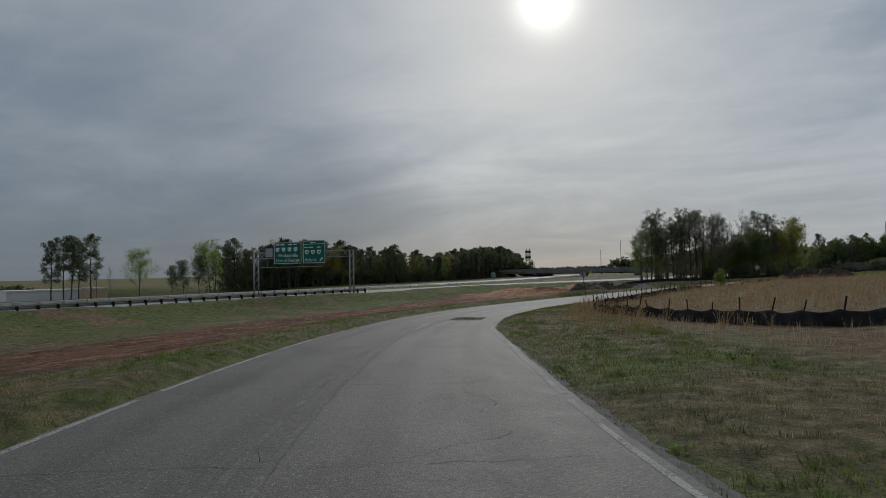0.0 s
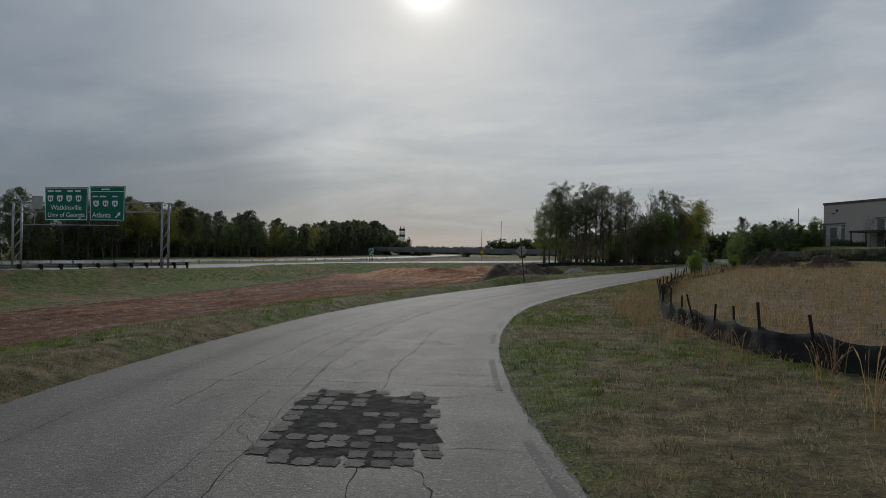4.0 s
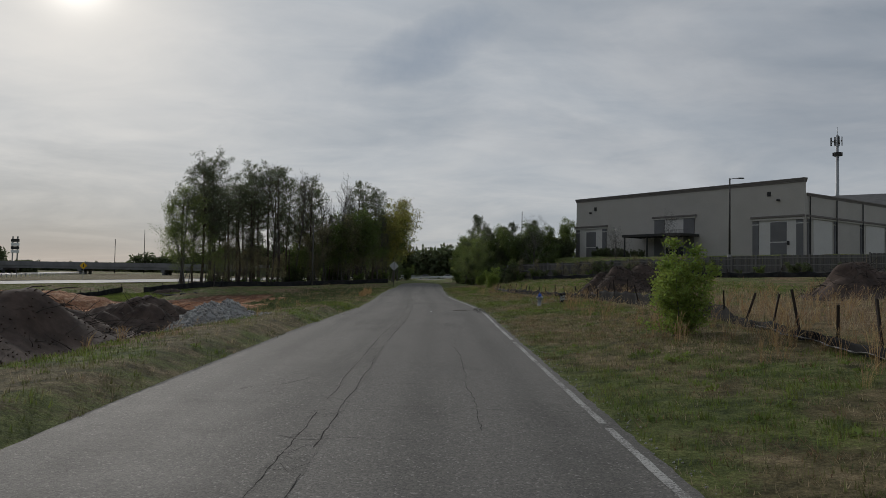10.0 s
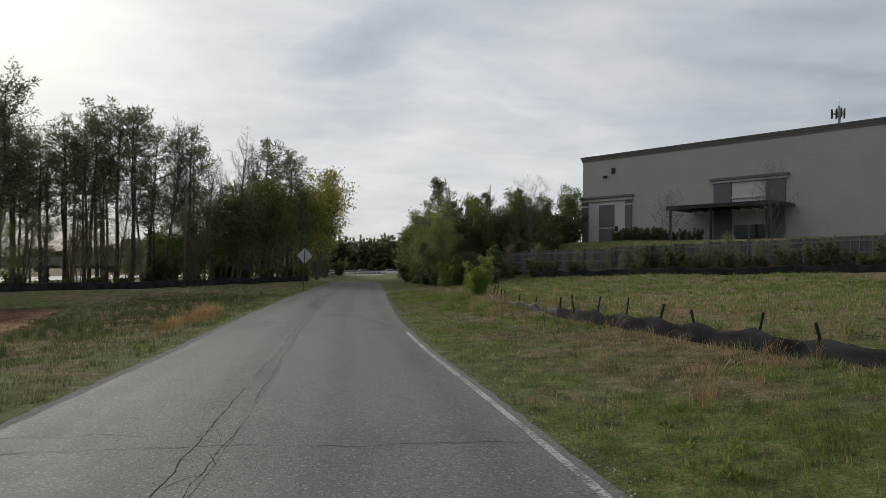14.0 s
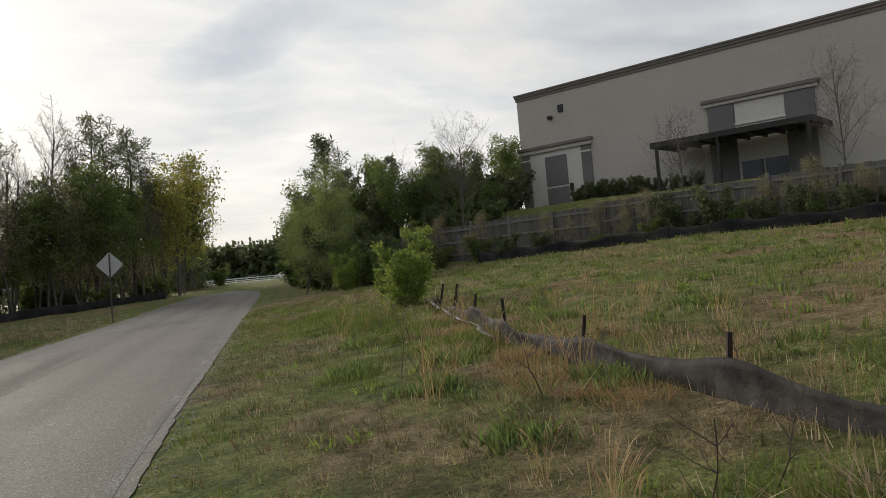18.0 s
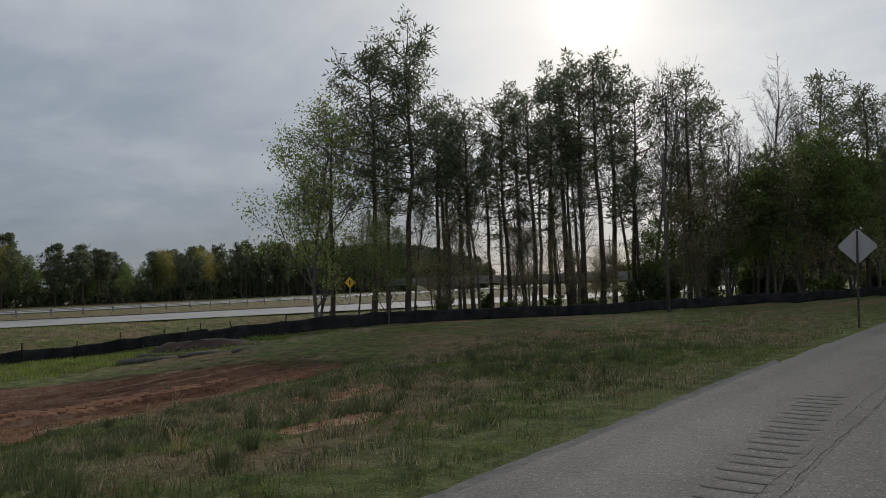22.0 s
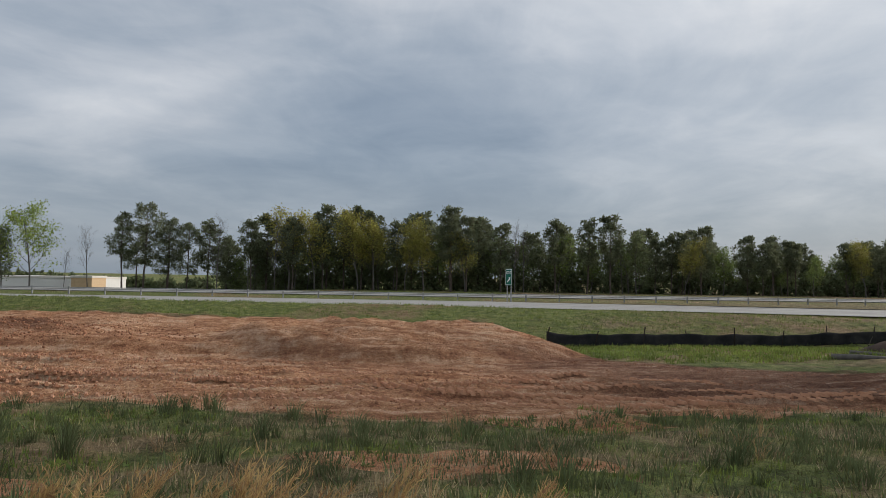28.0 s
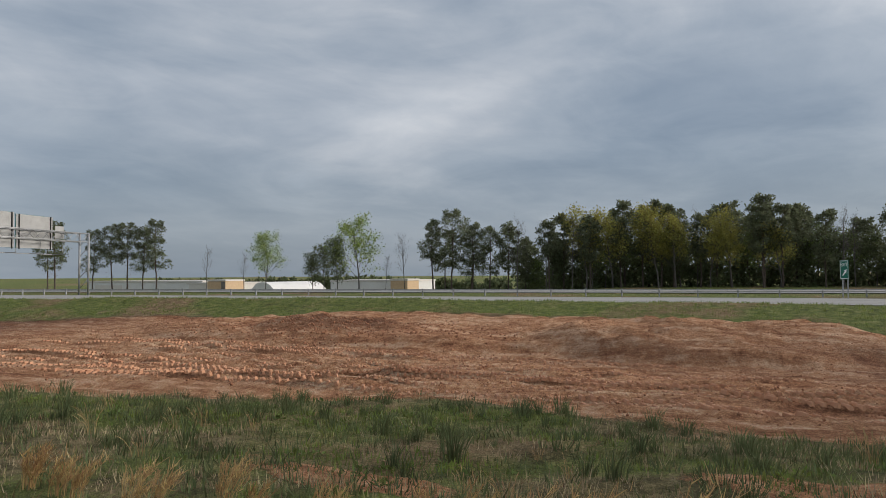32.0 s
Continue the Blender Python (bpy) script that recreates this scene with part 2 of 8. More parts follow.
def ground_material():
    """Grass thatch, straw and red clay, blended by the ground's own cover layers."""
    m = bpy.data.materials.new("ground_cover")
    m.use_nodes = True
    n = Nodes(m.node_tree)
    place = n.add("ShaderNodeTexCoord").outputs["Object"]

    def layer(name):
        a = n.add("ShaderNodeAttribute")
        a.attribute_name = name
        return a.outputs["Fac"]

    clay_w, dry_w, lush_w, dark_clay_w = layer("clay"), layer("straw"), layer("lush"), layer("dark_clay")
    patch = n.noise(place, 0.45, 5.0, 0.6)
    mid = n.noise(place, 2.2, 5.0, 0.65)
    fine = n.noise(place, 18.0, 5.0, 0.7)
    grass = n.ramp(mid, [(0.32, (0.07, 0.062, 0.03)), (0.5, (0.165, 0.138, 0.068)), (0.68, (0.30, 0.235, 0.135))])
    lush = n.ramp(mid, [(0.32, (0.06, 0.08, 0.024)), (0.55, (0.15, 0.175, 0.052)), (0.72, (0.245, 0.24, 0.095))])
    straw = n.ramp(mid, [(0.3, (0.14, 0.09, 0.05)), (0.55, (0.25, 0.175, 0.10)), (0.75, (0.36, 0.27, 0.165))])
    long = n.noise(n.mapped(place, (1.1, 0.13, 1), (0, 0, 0.05)), 1.6, 5.0, 0.65)
    clay = n.ramp(n.math("ADD", n.math("ADD", n.math("MULTIPLY", mid, 0.3), n.math("MULTIPLY", long, 0.45)), n.math("MULTIPLY", n.noise(place, 7.0, 4.0, 0.7), 0.25)), [(0.37, (0.20, 0.080, 0.041)), (0.435, (0.41, 0.188, 0.10)), (0.50, (0.59, 0.31, 0.168)), (0.575, (0.78, 0.51, 0.335))])
    # this layer blends the clay towards a darker brown ramp
    clay = n.mix(n.math("MULTIPLY", dark_clay_w, 0.8, clamp=True), clay, n.ramp(n.math("ADD", n.math("MULTIPLY", mid, 0.5), n.math("MULTIPLY", long, 0.5)), [(0.36, (0.085, 0.04, 0.028)), (0.52, (0.16, 0.078, 0.052)), (0.60, (0.30, 0.18, 0.125)), (0.66, (0.46, 0.34, 0.25))]))

    def weight(w, sharp=5.0, grain=0.55):
        g = n.math("ADD", n.math("MULTIPLY", n.math("SUBTRACT", patch, 0.5), grain), n.math("MULTIPLY", n.math("SUBTRACT", fine, 0.5), grain))
        return n.math("MULTIPLY_ADD", n.math("ADD", n.math("SUBTRACT", w, 0.5), g), sharp, 0.5, clamp=True)

    tone = n.mix(weight(lush_w), grass, lush)
    tone = n.mix(weight(dry_w), tone, straw)
    clay_f = weight(clay_w, 6.0, 0.4)
    tone = n.mix(clay_f, tone, clay)
    grit = n.ramp(n.noise(place, 42.0, 3.0, 0.7), [(0.36, 0.12), (0.64, 0.88)])
    tone = n.mix(0.55, tone, n.mix(n.ramp(fine, [(0.3, 0.0), (0.7, 1.0)]), (0.14, 0.14, 0.14), (0.86, 0.86, 0.86)), "OVERLAY")
    tone = n.mix(0.4, tone, grit, "OVERLAY")
    # cleated tyre ruts run along the works road
    wave = n.tree.nodes.new("ShaderNodeTexWave")
    wave.inputs["Scale"].default_value, wave.inputs["Distortion"].default_value, wave.inputs["Detail"].default_value = 0.75, 3.5, 3.0
    n.link(n.mapped(place, (1, 0.12, 1)), wave.inputs["Vector"])
    lump = n.noise(place, 3.5, 6.0, 0.7)
    height = n.math("ADD", n.math("MULTIPLY", lump, 1.3), n.math("MULTIPLY", n.math("MULTIPLY", wave.outputs["Fac"], clay_f), 0.35))
    height = n.math("ADD", height, n.math("MULTIPLY", fine, 0.5))
    height = n.math("ADD", height, n.math("MULTIPLY", n.math("MULTIPLY", n.noise(place, 9.0, 8.0, 0.75), clay_f), 1.1))
    height = n.math("ADD", height, n.math("MULTIPLY", n.math("MULTIPLY", long, clay_f), 1.0))
    b = n.add("ShaderNodeBump", Height=height, Strength=1.0)
    b.inputs["Distance"].default_value = 0.16
    p = n.add("ShaderNodeBsdfPrincipled", Base_Color=tone, Roughness=0.95)
    p.inputs["Specular IOR Level"].default_value = 0.15
    n.link(b.outputs[0], p.inputs["Normal"])
    n.link(p.outputs[0], n.add("ShaderNodeOutputMaterial").inputs["Surface"])
    return m


def asphalt_material(name, light, dark, aggregate=1.0):
    """Old chip-sealed asphalt: pale stones, worn wheel paths, oil and tar."""
    m = bpy.data.materials.new(name)
    m.use_nodes = True
    n = Nodes(m.node_tree)
    uv = n.add("ShaderNodeTexCoord").outputs["UV"]
    place = n.add("ShaderNodeTexCoord").outputs["Object"]
    u = n.add("ShaderNodeSeparateXYZ", Vector=uv).outputs[0]
    broad = n.noise(n.mapped(uv, (0.8, 0.13, 1)), 1.0, 5.0, 0.6)
    mid = n.noise(place, 1.7, 5.0, 0.65)
    tone = n.mix(n.math("ADD", n.math("MULTIPLY", broad, 0.65), n.math("MULTIPLY", mid, 0.35)), dark, light)
    wheel = n.math("COSINE", n.math("MULTIPLY", n.math("SUBTRACT", n.math("ABSOLUTE", u), 1.55), 4.1))
    tone = n.mix(n.math("MULTIPLY", n.math("MAXIMUM", n.math("MULTIPLY", wheel, -1.0), 0.0), 0.28), tone, tuple(v * 0.62 for v in dark))
    blotch = n.ramp(n.noise(n.mapped(uv, (1.0, 0.35, 1)), 0.55, 4.0, 0.6), [(0.52, 0.0), (0.66, 1.0)])
    tone = n.mix(n.math("MULTIPLY", blotch, 0.35), tone, tuple(v * 0.55 for v in dark))
    vor = n.tree.nodes.new("ShaderNodeTexVoronoi")
    vor.inputs["Scale"].default_value = 55.0
    n.link(place, vor.inputs["Vector"])
    chips = n.add("ShaderNodeSeparateColor", Color=vor.outputs["Color"]).outputs[0]
    tone = n.mix(0.5 * aggregate, tone, n.mix(chips, (0.18, 0.18, 0.18), (0.76, 0.75, 0.73)), "OVERLAY")
    flecks = n.math("MULTIPLY", n.ramp(chips, [(0.955, 0.0), (0.98, 1.0)]), 0.3 * aggregate)
    tone = n.mix(flecks, tone, (0.46, 0.44, 0.41))
    b = n.add("ShaderNodeBump", Height=n.math("ADD", n.math("MULTIPLY", vor.outputs["Distance"], -0.6), n.noise(place, 9.0, 4.0)), Strength=0.55 * aggregate)
    b.inputs["Distance"].default_value = 0.012
    p = n.add("ShaderNodeBsdfPrincipled", Base_Color=tone, Roughness=n.math("MULTIPLY_ADD", mid, 0.2, 0.66))
    p.inputs["Specular IOR Level"].default_value = 0.19
    n.link(b.outputs[0], p.inputs["Normal"])
    n.link(p.outputs[0], n.add("ShaderNodeOutputMaterial").inputs["Surface"])
    return m


def paint_material(name, paint, under, cover):
    """Road paint worn through to the asphalt."""
    m = bpy.data.materials.new(name)
    m.use_nodes = True
    n = Nodes(m.node_tree)
    place = n.add("ShaderNodeTexCoord").outputs["Object"]
    wear = n.math("ADD", n.math("MULTIPLY", n.noise(place, 1.3, 4.0), 0.3), n.math("MULTIPLY", n.noise(place, 30.0, 4.0, 0.7), 0.7))
    tone = n.mix(n.ramp(wear, [(cover - 0.05, 0.0), (cover + 0.05, 1.0)]), paint, under)
    p = n.add("ShaderNodeBsdfPrincipled", Base_Color=tone, Roughness=0.85)
    p.inputs["Specular IOR Level"].default_value = 0.12
    b = n.add("ShaderNodeBump", Height=n.noise(place, 60.0, 3.0), Strength=0.3)
    b.inputs["Distance"].default_value = 0.01
    n.link(b.outputs[0], p.inputs["Normal"])
    n.link(p.outputs[0], n.add("ShaderNodeOutputMaterial").inputs["Surface"])
    return m


M_GROUND = ground_material()
M_ROAD = asphalt_material("worn_asphalt", (0.20, 0.187, 0.168), (0.10, 0.094, 0.085))
M_HIGHWAY = asphalt_material("pale_concrete_highway", (0.40, 0.39, 0.37), (0.29, 0.285, 0.275), 0.4)
M_PATCH = material("tar_patch", [(0.025, 0.025, 0.024), (0.05, 0.048, 0.045), (0.10, 0.095, 0.088)], 6.0, 0.95, 0.8, 60, specular=0.03)
M_CRACK = material("crack_shadow", [(0.028, 0.027, 0.025), (0.075, 0.07, 0.063)], 6.0, 0.95, 0.4, specular=0.03)
M_PLATE = material("cracked_asphalt_plate", [(0.10, 0.094, 0.085), (0.19, 0.178, 0.16)], 7.0, 0.9, 0.7, 60, specular=0.1, spread=0.25)
M_GROOVE = material("scuffed_groove", [(0.105, 0.10, 0.095), (0.14, 0.134, 0.127)], 5.0, 0.9, 0.4)
M_WHITE_LINE = paint_material("worn_white_paint", (0.44, 0.43, 0.40), (0.16, 0.152, 0.14), 0.52)
M_WHITE_BRIGHT = paint_material("chipped_pale_paint", (0.42, 0.405, 0.36), (0.16, 0.152, 0.14), 0.53)
M_FADED_LINE = paint_material("nearly_gone_white_paint", (0.33, 0.32, 0.30), (0.14, 0.133, 0.123), 0.43)
M_EDGE = material("crumbled_asphalt_edge", [(0.15, 0.142, 0.13), (0.26, 0.245, 0.225)], 9.0, 0.95, 0.8, 50, specular=0.05)
M_DAMP = material("dark_sealed_asphalt", [(0.12, 0.117, 0.11), (0.18, 0.175, 0.165)], 6.0, 0.9, 0.7, 60, specular=0.12)
M_YELLOW_LINE = paint_material("worn_yellow_paint", (0.25, 0.24, 0.205), (0.13, 0.124, 0.115), 0.47)
M_SEAM = asphalt_material("crazed_tar_seam", (0.182, 0.17, 0.152), (0.086, 0.081, 0.073))
M_STUCCO = material("beige_stucco", [(0.46, 0.425, 0.38), (0.50, 0.465, 0.42)], 0.5, 0.9, 0.25, 60, stain=0.12)
M_STUCCO_LIGHT = material("pale_stucco", [(0.60, 0.57, 0.53), (0.64, 0.61, 0.57)], 0.6, 0.9, 0.2, 60)
M_STUCCO_GREY = material("grey_stucco", [(0.155, 0.15, 0.15), (0.19, 0.185, 0.183)], 0.7, 0.9, 0.25, 60)
M_CORNICE = material("dark_cornice_paint", [(0.17, 0.15, 0.135), (0.22, 0.195, 0.175)], 0.9, 0.8, 0.15)
M_DARK_METAL = material("dark_painted_metal", [(0.030, 0.028, 0.026), (0.045, 0.042, 0.040)], 2.0, 0.55, 0.1)
M_GLASS = material("dark_window_glass", [(0.02, 0.022, 0.025), (0.03, 0.032, 0.036)], 0.5, 0.08, 0.0, specular=0.6)
M_ROOF = material("grey_roofing", [(0.10, 0.098, 0.095), (0.15, 0.145, 0.14)], 1.0, 0.9, 0.4)
M_FENCE = material("weathered_fence_wood", [(0.085, 0.080, 0.076), (0.13, 0.122, 0.115), (0.17, 0.16, 0.15)], 1.2, 0.9, 0.5, 30, stretch=(3, 3, 0.5), spread=0.22)
M_FENCE_POST = material("pale_fence_post", [(0.17, 0.16, 0.148), (0.24, 0.225, 0.21)], 1.4, 0.9, 0.4, 30, stretch=(3, 3, 0.6))
M_SILT = material("black_silt_fabric", [(0.020, 0.020, 0.021), (0.034, 0.034, 0.035), (0.06, 0.056, 0.053)], 1.4, 0.9, 0.3, 9, stain=0.2, specular=0.06)
M_SILT_SLACK = material("slack_grey_silt_fabric", [(0.018, 0.018, 0.019), (0.032, 0.031, 0.030), (0.075, 0.068, 0.062)], 3.0, 0.75, 0.8, 7, specular=0.15)
M_HEM = material("pale_torn_hem", [(0.06, 0.058, 0.056), (0.16, 0.155, 0.15), (0.34, 0.33, 0.32)], 5.0, 0.8, 0.4, 20)
M_STAKE = material("rusty_steel_stake", [(0.018, 0.014, 0.012), (0.04, 0.027, 0.02)], 5.0, 0.85, 0.3)
M_SIGN_BACK = material("dull_aluminium_sheet", [(0.36, 0.36, 0.355), (0.44, 0.44, 0.435)], 1.4, 0.5, 0.08, 20, metal=0.35, stain=0.2)
M_GALV = material("galvanised_steel", [(0.28, 0.285, 0.29), (0.40, 0.405, 0.41)], 3.0, 0.5, 0.1, 20, metal=0.5)
M_SIGN_POST = material("brown_steel_post", [(0.055, 0.045, 0.038), (0.085, 0.070, 0.060)], 4.0, 0.7, 0.2)
M_GREEN_SIGN = material("green_sign_sheeting", [(0.005, 0.125, 0.085), (0.008, 0.145, 0.098)], 0.8, 0.45, 0.0)
M_WHITE = material("white_sign_sheeting", [(0.74, 0.75, 0.74), (0.80, 0.80, 0.79)], 1.0, 0.45, 0.0)
M_YELLOW = material("yellow_sign_sheeting", [(0.70, 0.40, 0.01), (0.75, 0.44, 0.015)], 1.0, 0.45, 0.0)
M_BLACK = material("black_print", [(0.012, 0.012, 0.012), (0.018, 0.018, 0.018)], 1.0, 0.5, 0.0)
M_CONCRETE = material("weathered_concrete", [(0.30, 0.29, 0.275), (0.38, 0.37, 0.35)], 0.8, 0.9, 0.3, stain=0.3)
M_BRIDGE = material("shaded_bridge_concrete", [(0.20, 0.20, 0.20), (0.27, 0.265, 0.26)], 0.5, 0.9, 0.2, stain=0.3)
M_HYD_BODY = material("silver_hydrant_paint", [(0.30, 0.31, 0.33), (0.42, 0.43, 0.45)], 5.0, 0.6, 0.2, 30, stain=0.35)
M_HYD_CAP = material("blue_hydrant_paint", [(0.018, 0.055, 0.30), (0.03, 0.085, 0.38)], 5.0, 0.5, 0.15, 30)
M_DIRT_PILE = material("dark_soil", [(0.045, 0.032, 0.026), (0.08, 0.056, 0.044), (0.125, 0.088, 0.07)], 1.6, 0.95, 0.9, 12, stain=0.2)
M_GRAVEL = material("pale_gravel", [(0.26, 0.245, 0.225), (0.40, 0.385, 0.36)], 2.0, 0.9, 0.5, 20, spread=0.3)
M_BRUSH = material("dark_dead_branches", [(0.035, 0.028, 0.024), (0.085, 0.068, 0.058)], 4.0, 0.9, 0.3, spread=0.5)
M_TWIG = material("dead_brushwood", [(0.075, 0.058, 0.047), (0.15, 0.122, 0.10)], 4.0, 0.9, 0.3, spread=0.4)
M_PINE_BARK = material("pine_bark", [(0.060, 0.048, 0.040), (0.12, 0.094, 0.076)], 2.5, 0.95, 0.9, 14, stretch=(2, 2, 0.5))
M_GREY_BARK = material("grey_bark", [(0.085, 0.078, 0.070), (0.15, 0.138, 0.125)], 2.5, 0.95, 0.6, 16, stretch=(2, 2, 0.6))
M_NEEDLE = material("pine_needles", [(0.105, 0.122, 0.072), (0.175, 0.19, 0.108)], 0.6, 0.75, 0.0, spread=0.45, translucent=0.5)
M_LEAF = material("spring_leaves", [(0.11, 0.15, 0.046), (0.19, 0.235, 0.074)], 0.6, 0.7, 0.0, spread=0.4, translucent=0.58)
M_LEAF_BRIGHT = material("bright_new_leaves", [(0.17, 0.235, 0.045), (0.31, 0.375, 0.09)], 0.8, 0.65, 0.0, spread=0.3, translucent=0.55)
M_LEAF_PALE = material("pale_unfolding_leaves", [(0.17, 0.215, 0.06), (0.28, 0.33, 0.11)], 0.7, 0.7, 0.0, spread=0.35, translucent=0.55)
M_LEAF_YELLOW = material("yellow_green_catkins", [(0.25, 0.235, 0.055), (0.39, 0.355, 0.10)], 0.7, 0.75, 0.0, spread=0.35, translucent=0.5)
M_LEAF_DARK = material("dark_evergreen_leaves", [(0.092, 0.112, 0.055), (0.155, 0.178, 0.085)], 0.7, 0.7, 0.0, spread=0.4, translucent=0.5)
M_GRASS = material("grass_blades", [(0.075, 0.088, 0.032), (0.185, 0.188, 0.072), (0.36, 0.30, 0.16)], 1.1, 0.8, 0.0, spread=0.4, translucent=0.35)
M_GRASS_LUSH = material("lush_grass_blades", [(0.085, 0.125, 0.028), (0.25, 0.30, 0.072)], 1.0, 0.8, 0.0, spread=0.35, translucent=0.35)
M_GRASS_DRY = material("straw_blades", [(0.30, 0.23, 0.14), (0.50, 0.40, 0.26)], 0.5, 0.85, 0.0, spread=0.35, translucent=0.3)
M_RUSH = material("dark_rush_blades", [(0.072, 0.094, 0.042), (0.155, 0.18, 0.078)], 0.5, 0.8, 0.0, spread=0.4, translucent=0.3)
M_SEDGE = material("broomsedge_stems", [(0.30, 0.185, 0.085), (0.46, 0.32, 0.17)], 0.5, 0.85, 0.0, spread=0.3, translucent=0.3)
M_BUD = material("brown_green_buds", [(0.20, 0.18, 0.10), (0.30, 0.265, 0.155)], 0.6, 0.8, 0.0, spread=0.4, translucent=0.5)
M_DEAD = material("dead_brown_grass", [(0.20, 0.125, 0.07), (0.33, 0.215, 0.13)], 0.6, 0.9, 0.0, spread=0.4, translucent=0.2)
M_PLUME = material("pale_feathery_plumes", [(0.36, 0.22, 0.095), (0.60, 0.42, 0.215)], 0.8, 0.85, 0.0, spread=0.3, translucent=0.35)
M_WAREHOUSE = material("white_warehouse_panel", [(0.62, 0.62, 0.61), (0.70, 0.70, 0.69)], 0.3, 0.7, 0.05)
M_TAN = material("tan_store_wall", [(0.52, 0.37, 0.23), (0.58, 0.42, 0.27)], 0.3, 0.8, 0.1)
M_CAR_WHITE = material("white_car_paint", [(0.70, 0.70, 0.70), (0.74, 0.74, 0.74)], 0.5, 0.25, 0.0, specular=0.5)
M_CAR_DARK = material("dark_car_paint", [(0.02, 0.021, 0.024), (0.028, 0.03, 0.033)], 0.5, 0.25, 0.0, specular=0.5)
M_TYRE = material("black_rubber", [(0.014, 0.014, 0.014), (0.022, 0.022, 0.022)], 3.0, 0.85, 0.2)
M_ORANGE = material("orange_flag_plastic", [(0.85, 0.12, 0.02), (0.9, 0.15, 0.03)], 2.0, 0.6, 0.0)
M_STRAW_BARE = material("litter_white_plastic", [(0.6, 0.6, 0.58), (0.7, 0.7, 0.68)], 4.0, 0.6, 0.1)

# ---- mesh helpers ----
def mesh_object(name, verts, faces, mat, parent=None, smooth=False, label=""):
    me = bpy.data.meshes.new(name)
    me.from_pydata([tuple(v) for v in verts], [], [tuple(f) for f in faces])
    me.materials.append(mat)
    if smooth:
        me.polygons.foreach_set("use_smooth", [True] * len(me.polygons))
    ob = new(name, me)
    if parent is not None:
        ob.parent = parent
    if label:
        ob["label"] = label
    return ob


def arrays_object(name, verts, faces, mats, parent=None, index=None, smooth=False):
    """A mesh from arrays of equal-sized faces."""
    verts, faces = np.asarray(verts, np.float32), np.asarray(faces, np.int32)
    me = bpy.data.meshes.new(name)
    k = faces.shape[1]
    me.vertices.add(len(verts))
    me.vertices.foreach_set("co", verts.ravel())
    me.loops.add(faces.size)
    me.loops.foreach_set("vertex_index", faces.ravel())
    me.polygons.add(len(faces))
    me.polygons.foreach_set("loop_start", np.arange(0, faces.size, k, dtype=np.int32))
    for m in mats if isinstance(mats, (list, tuple)) else [mats]:
        me.materials.append(m)
    if index is not None:
        me.polygons.foreach_set("material_index", np.asarray(index, np.int32))
    if smooth:
        me.polygons.foreach_set("use_smooth", np.ones(len(faces), bool))
    me.update(calc_edges=True)
    me.validate()
    ob = new(name, me)
    if parent is not None:
        ob.parent = parent
    return ob


def part(name, bm, mat, parent=None, label="", smooth=False):
    me = bpy.data.meshes.new(name)
    bm.to_mesh(me)
    bm.free()
    me.materials.append(mat)
    if smooth:
        me.polygons.foreach_set("use_smooth", [True] * len(me.polygons))
    ob = new(name, me)
    if parent is not None:
        ob.parent = parent
    if label:
        ob["label"] = label
    return ob


def box_bm(x0, x1, y0, y1, z0, z1, bevel=0.0, bm=None):
    own = bm is None
    bm = bm or bmesh.new()
    made = bmesh.ops.create_cube(bm, size=1.0, matrix=Matrix.Translation(((x0 + x1) / 2, (y0 + y1) / 2, (z0 + z1) / 2)) @ Matrix.Diagonal((abs(x1 - x0), abs(y1 - y0), abs(z1 - z0), 1)))
    if bevel:
        edges = list({e for v in made["verts"] for e in v.link_edges})
        bmesh.ops.bevel(bm, geom=edges, offset=bevel, segments=1, affect="EDGES")
    return bm


def box(name, x0, x1, y0, y1, z0, z1, mat, parent=None, bevel=0.0, label=""):
    return part(name, box_bm(x0, x1, y0, y1, z0, z1, bevel), mat, parent, label)


def tube_arrays(path, radii, sides=6, base=0):
    """Verts and quads of a tube along a path."""
    path = np.asarray(path, float)
    radii = np.broadcast_to(np.asarray(radii, float), (len(path),))
    tang = np.gradient(path, axis=0)
    tang /= np.linalg.norm(tang, axis=1, keepdims=True) + 1e-9
    ref = np.where(np.abs(tang[:, 2:3]) > 0.9, np.array([[1.0, 0, 0]]), np.array([[0, 0, 1.0]]))
    a = np.cross(tang, ref)
    a /= np.linalg.norm(a, axis=1, keepdims=True) + 1e-9
    b = np.cross(tang, a)
    ang = np.arange(sides) * 2 * math.pi / sides
    ring = a[:, None] * np.cos(ang)[None, :, None] + b[:, None] * np.sin(ang)[None, :, None]
    v = (path[:, None] + ring * radii[:, None, None]).reshape(-1, 3)
    i, j = np.meshgrid(np.arange(len(path) - 1), np.arange(sides), indexing="ij")
    k = (j + 1) % sides
    f = np.stack([i * sides + j, i * sides + k, (i + 1) * sides + k, (i + 1) * sides + j], -1).reshape(-1, 4) + base
    return v, f


def tube(name, path, radii, mat, parent=None, sides=8, label=""):
    v, f = tube_arrays(path, radii, sides)
    faces = [tuple(q) for q in f]
    n = len(v)
    faces += [tuple(range(sides))[::-1], tuple(range(n - sides, n))]
    return mesh_object(name, v, faces, mat, parent, True, label)


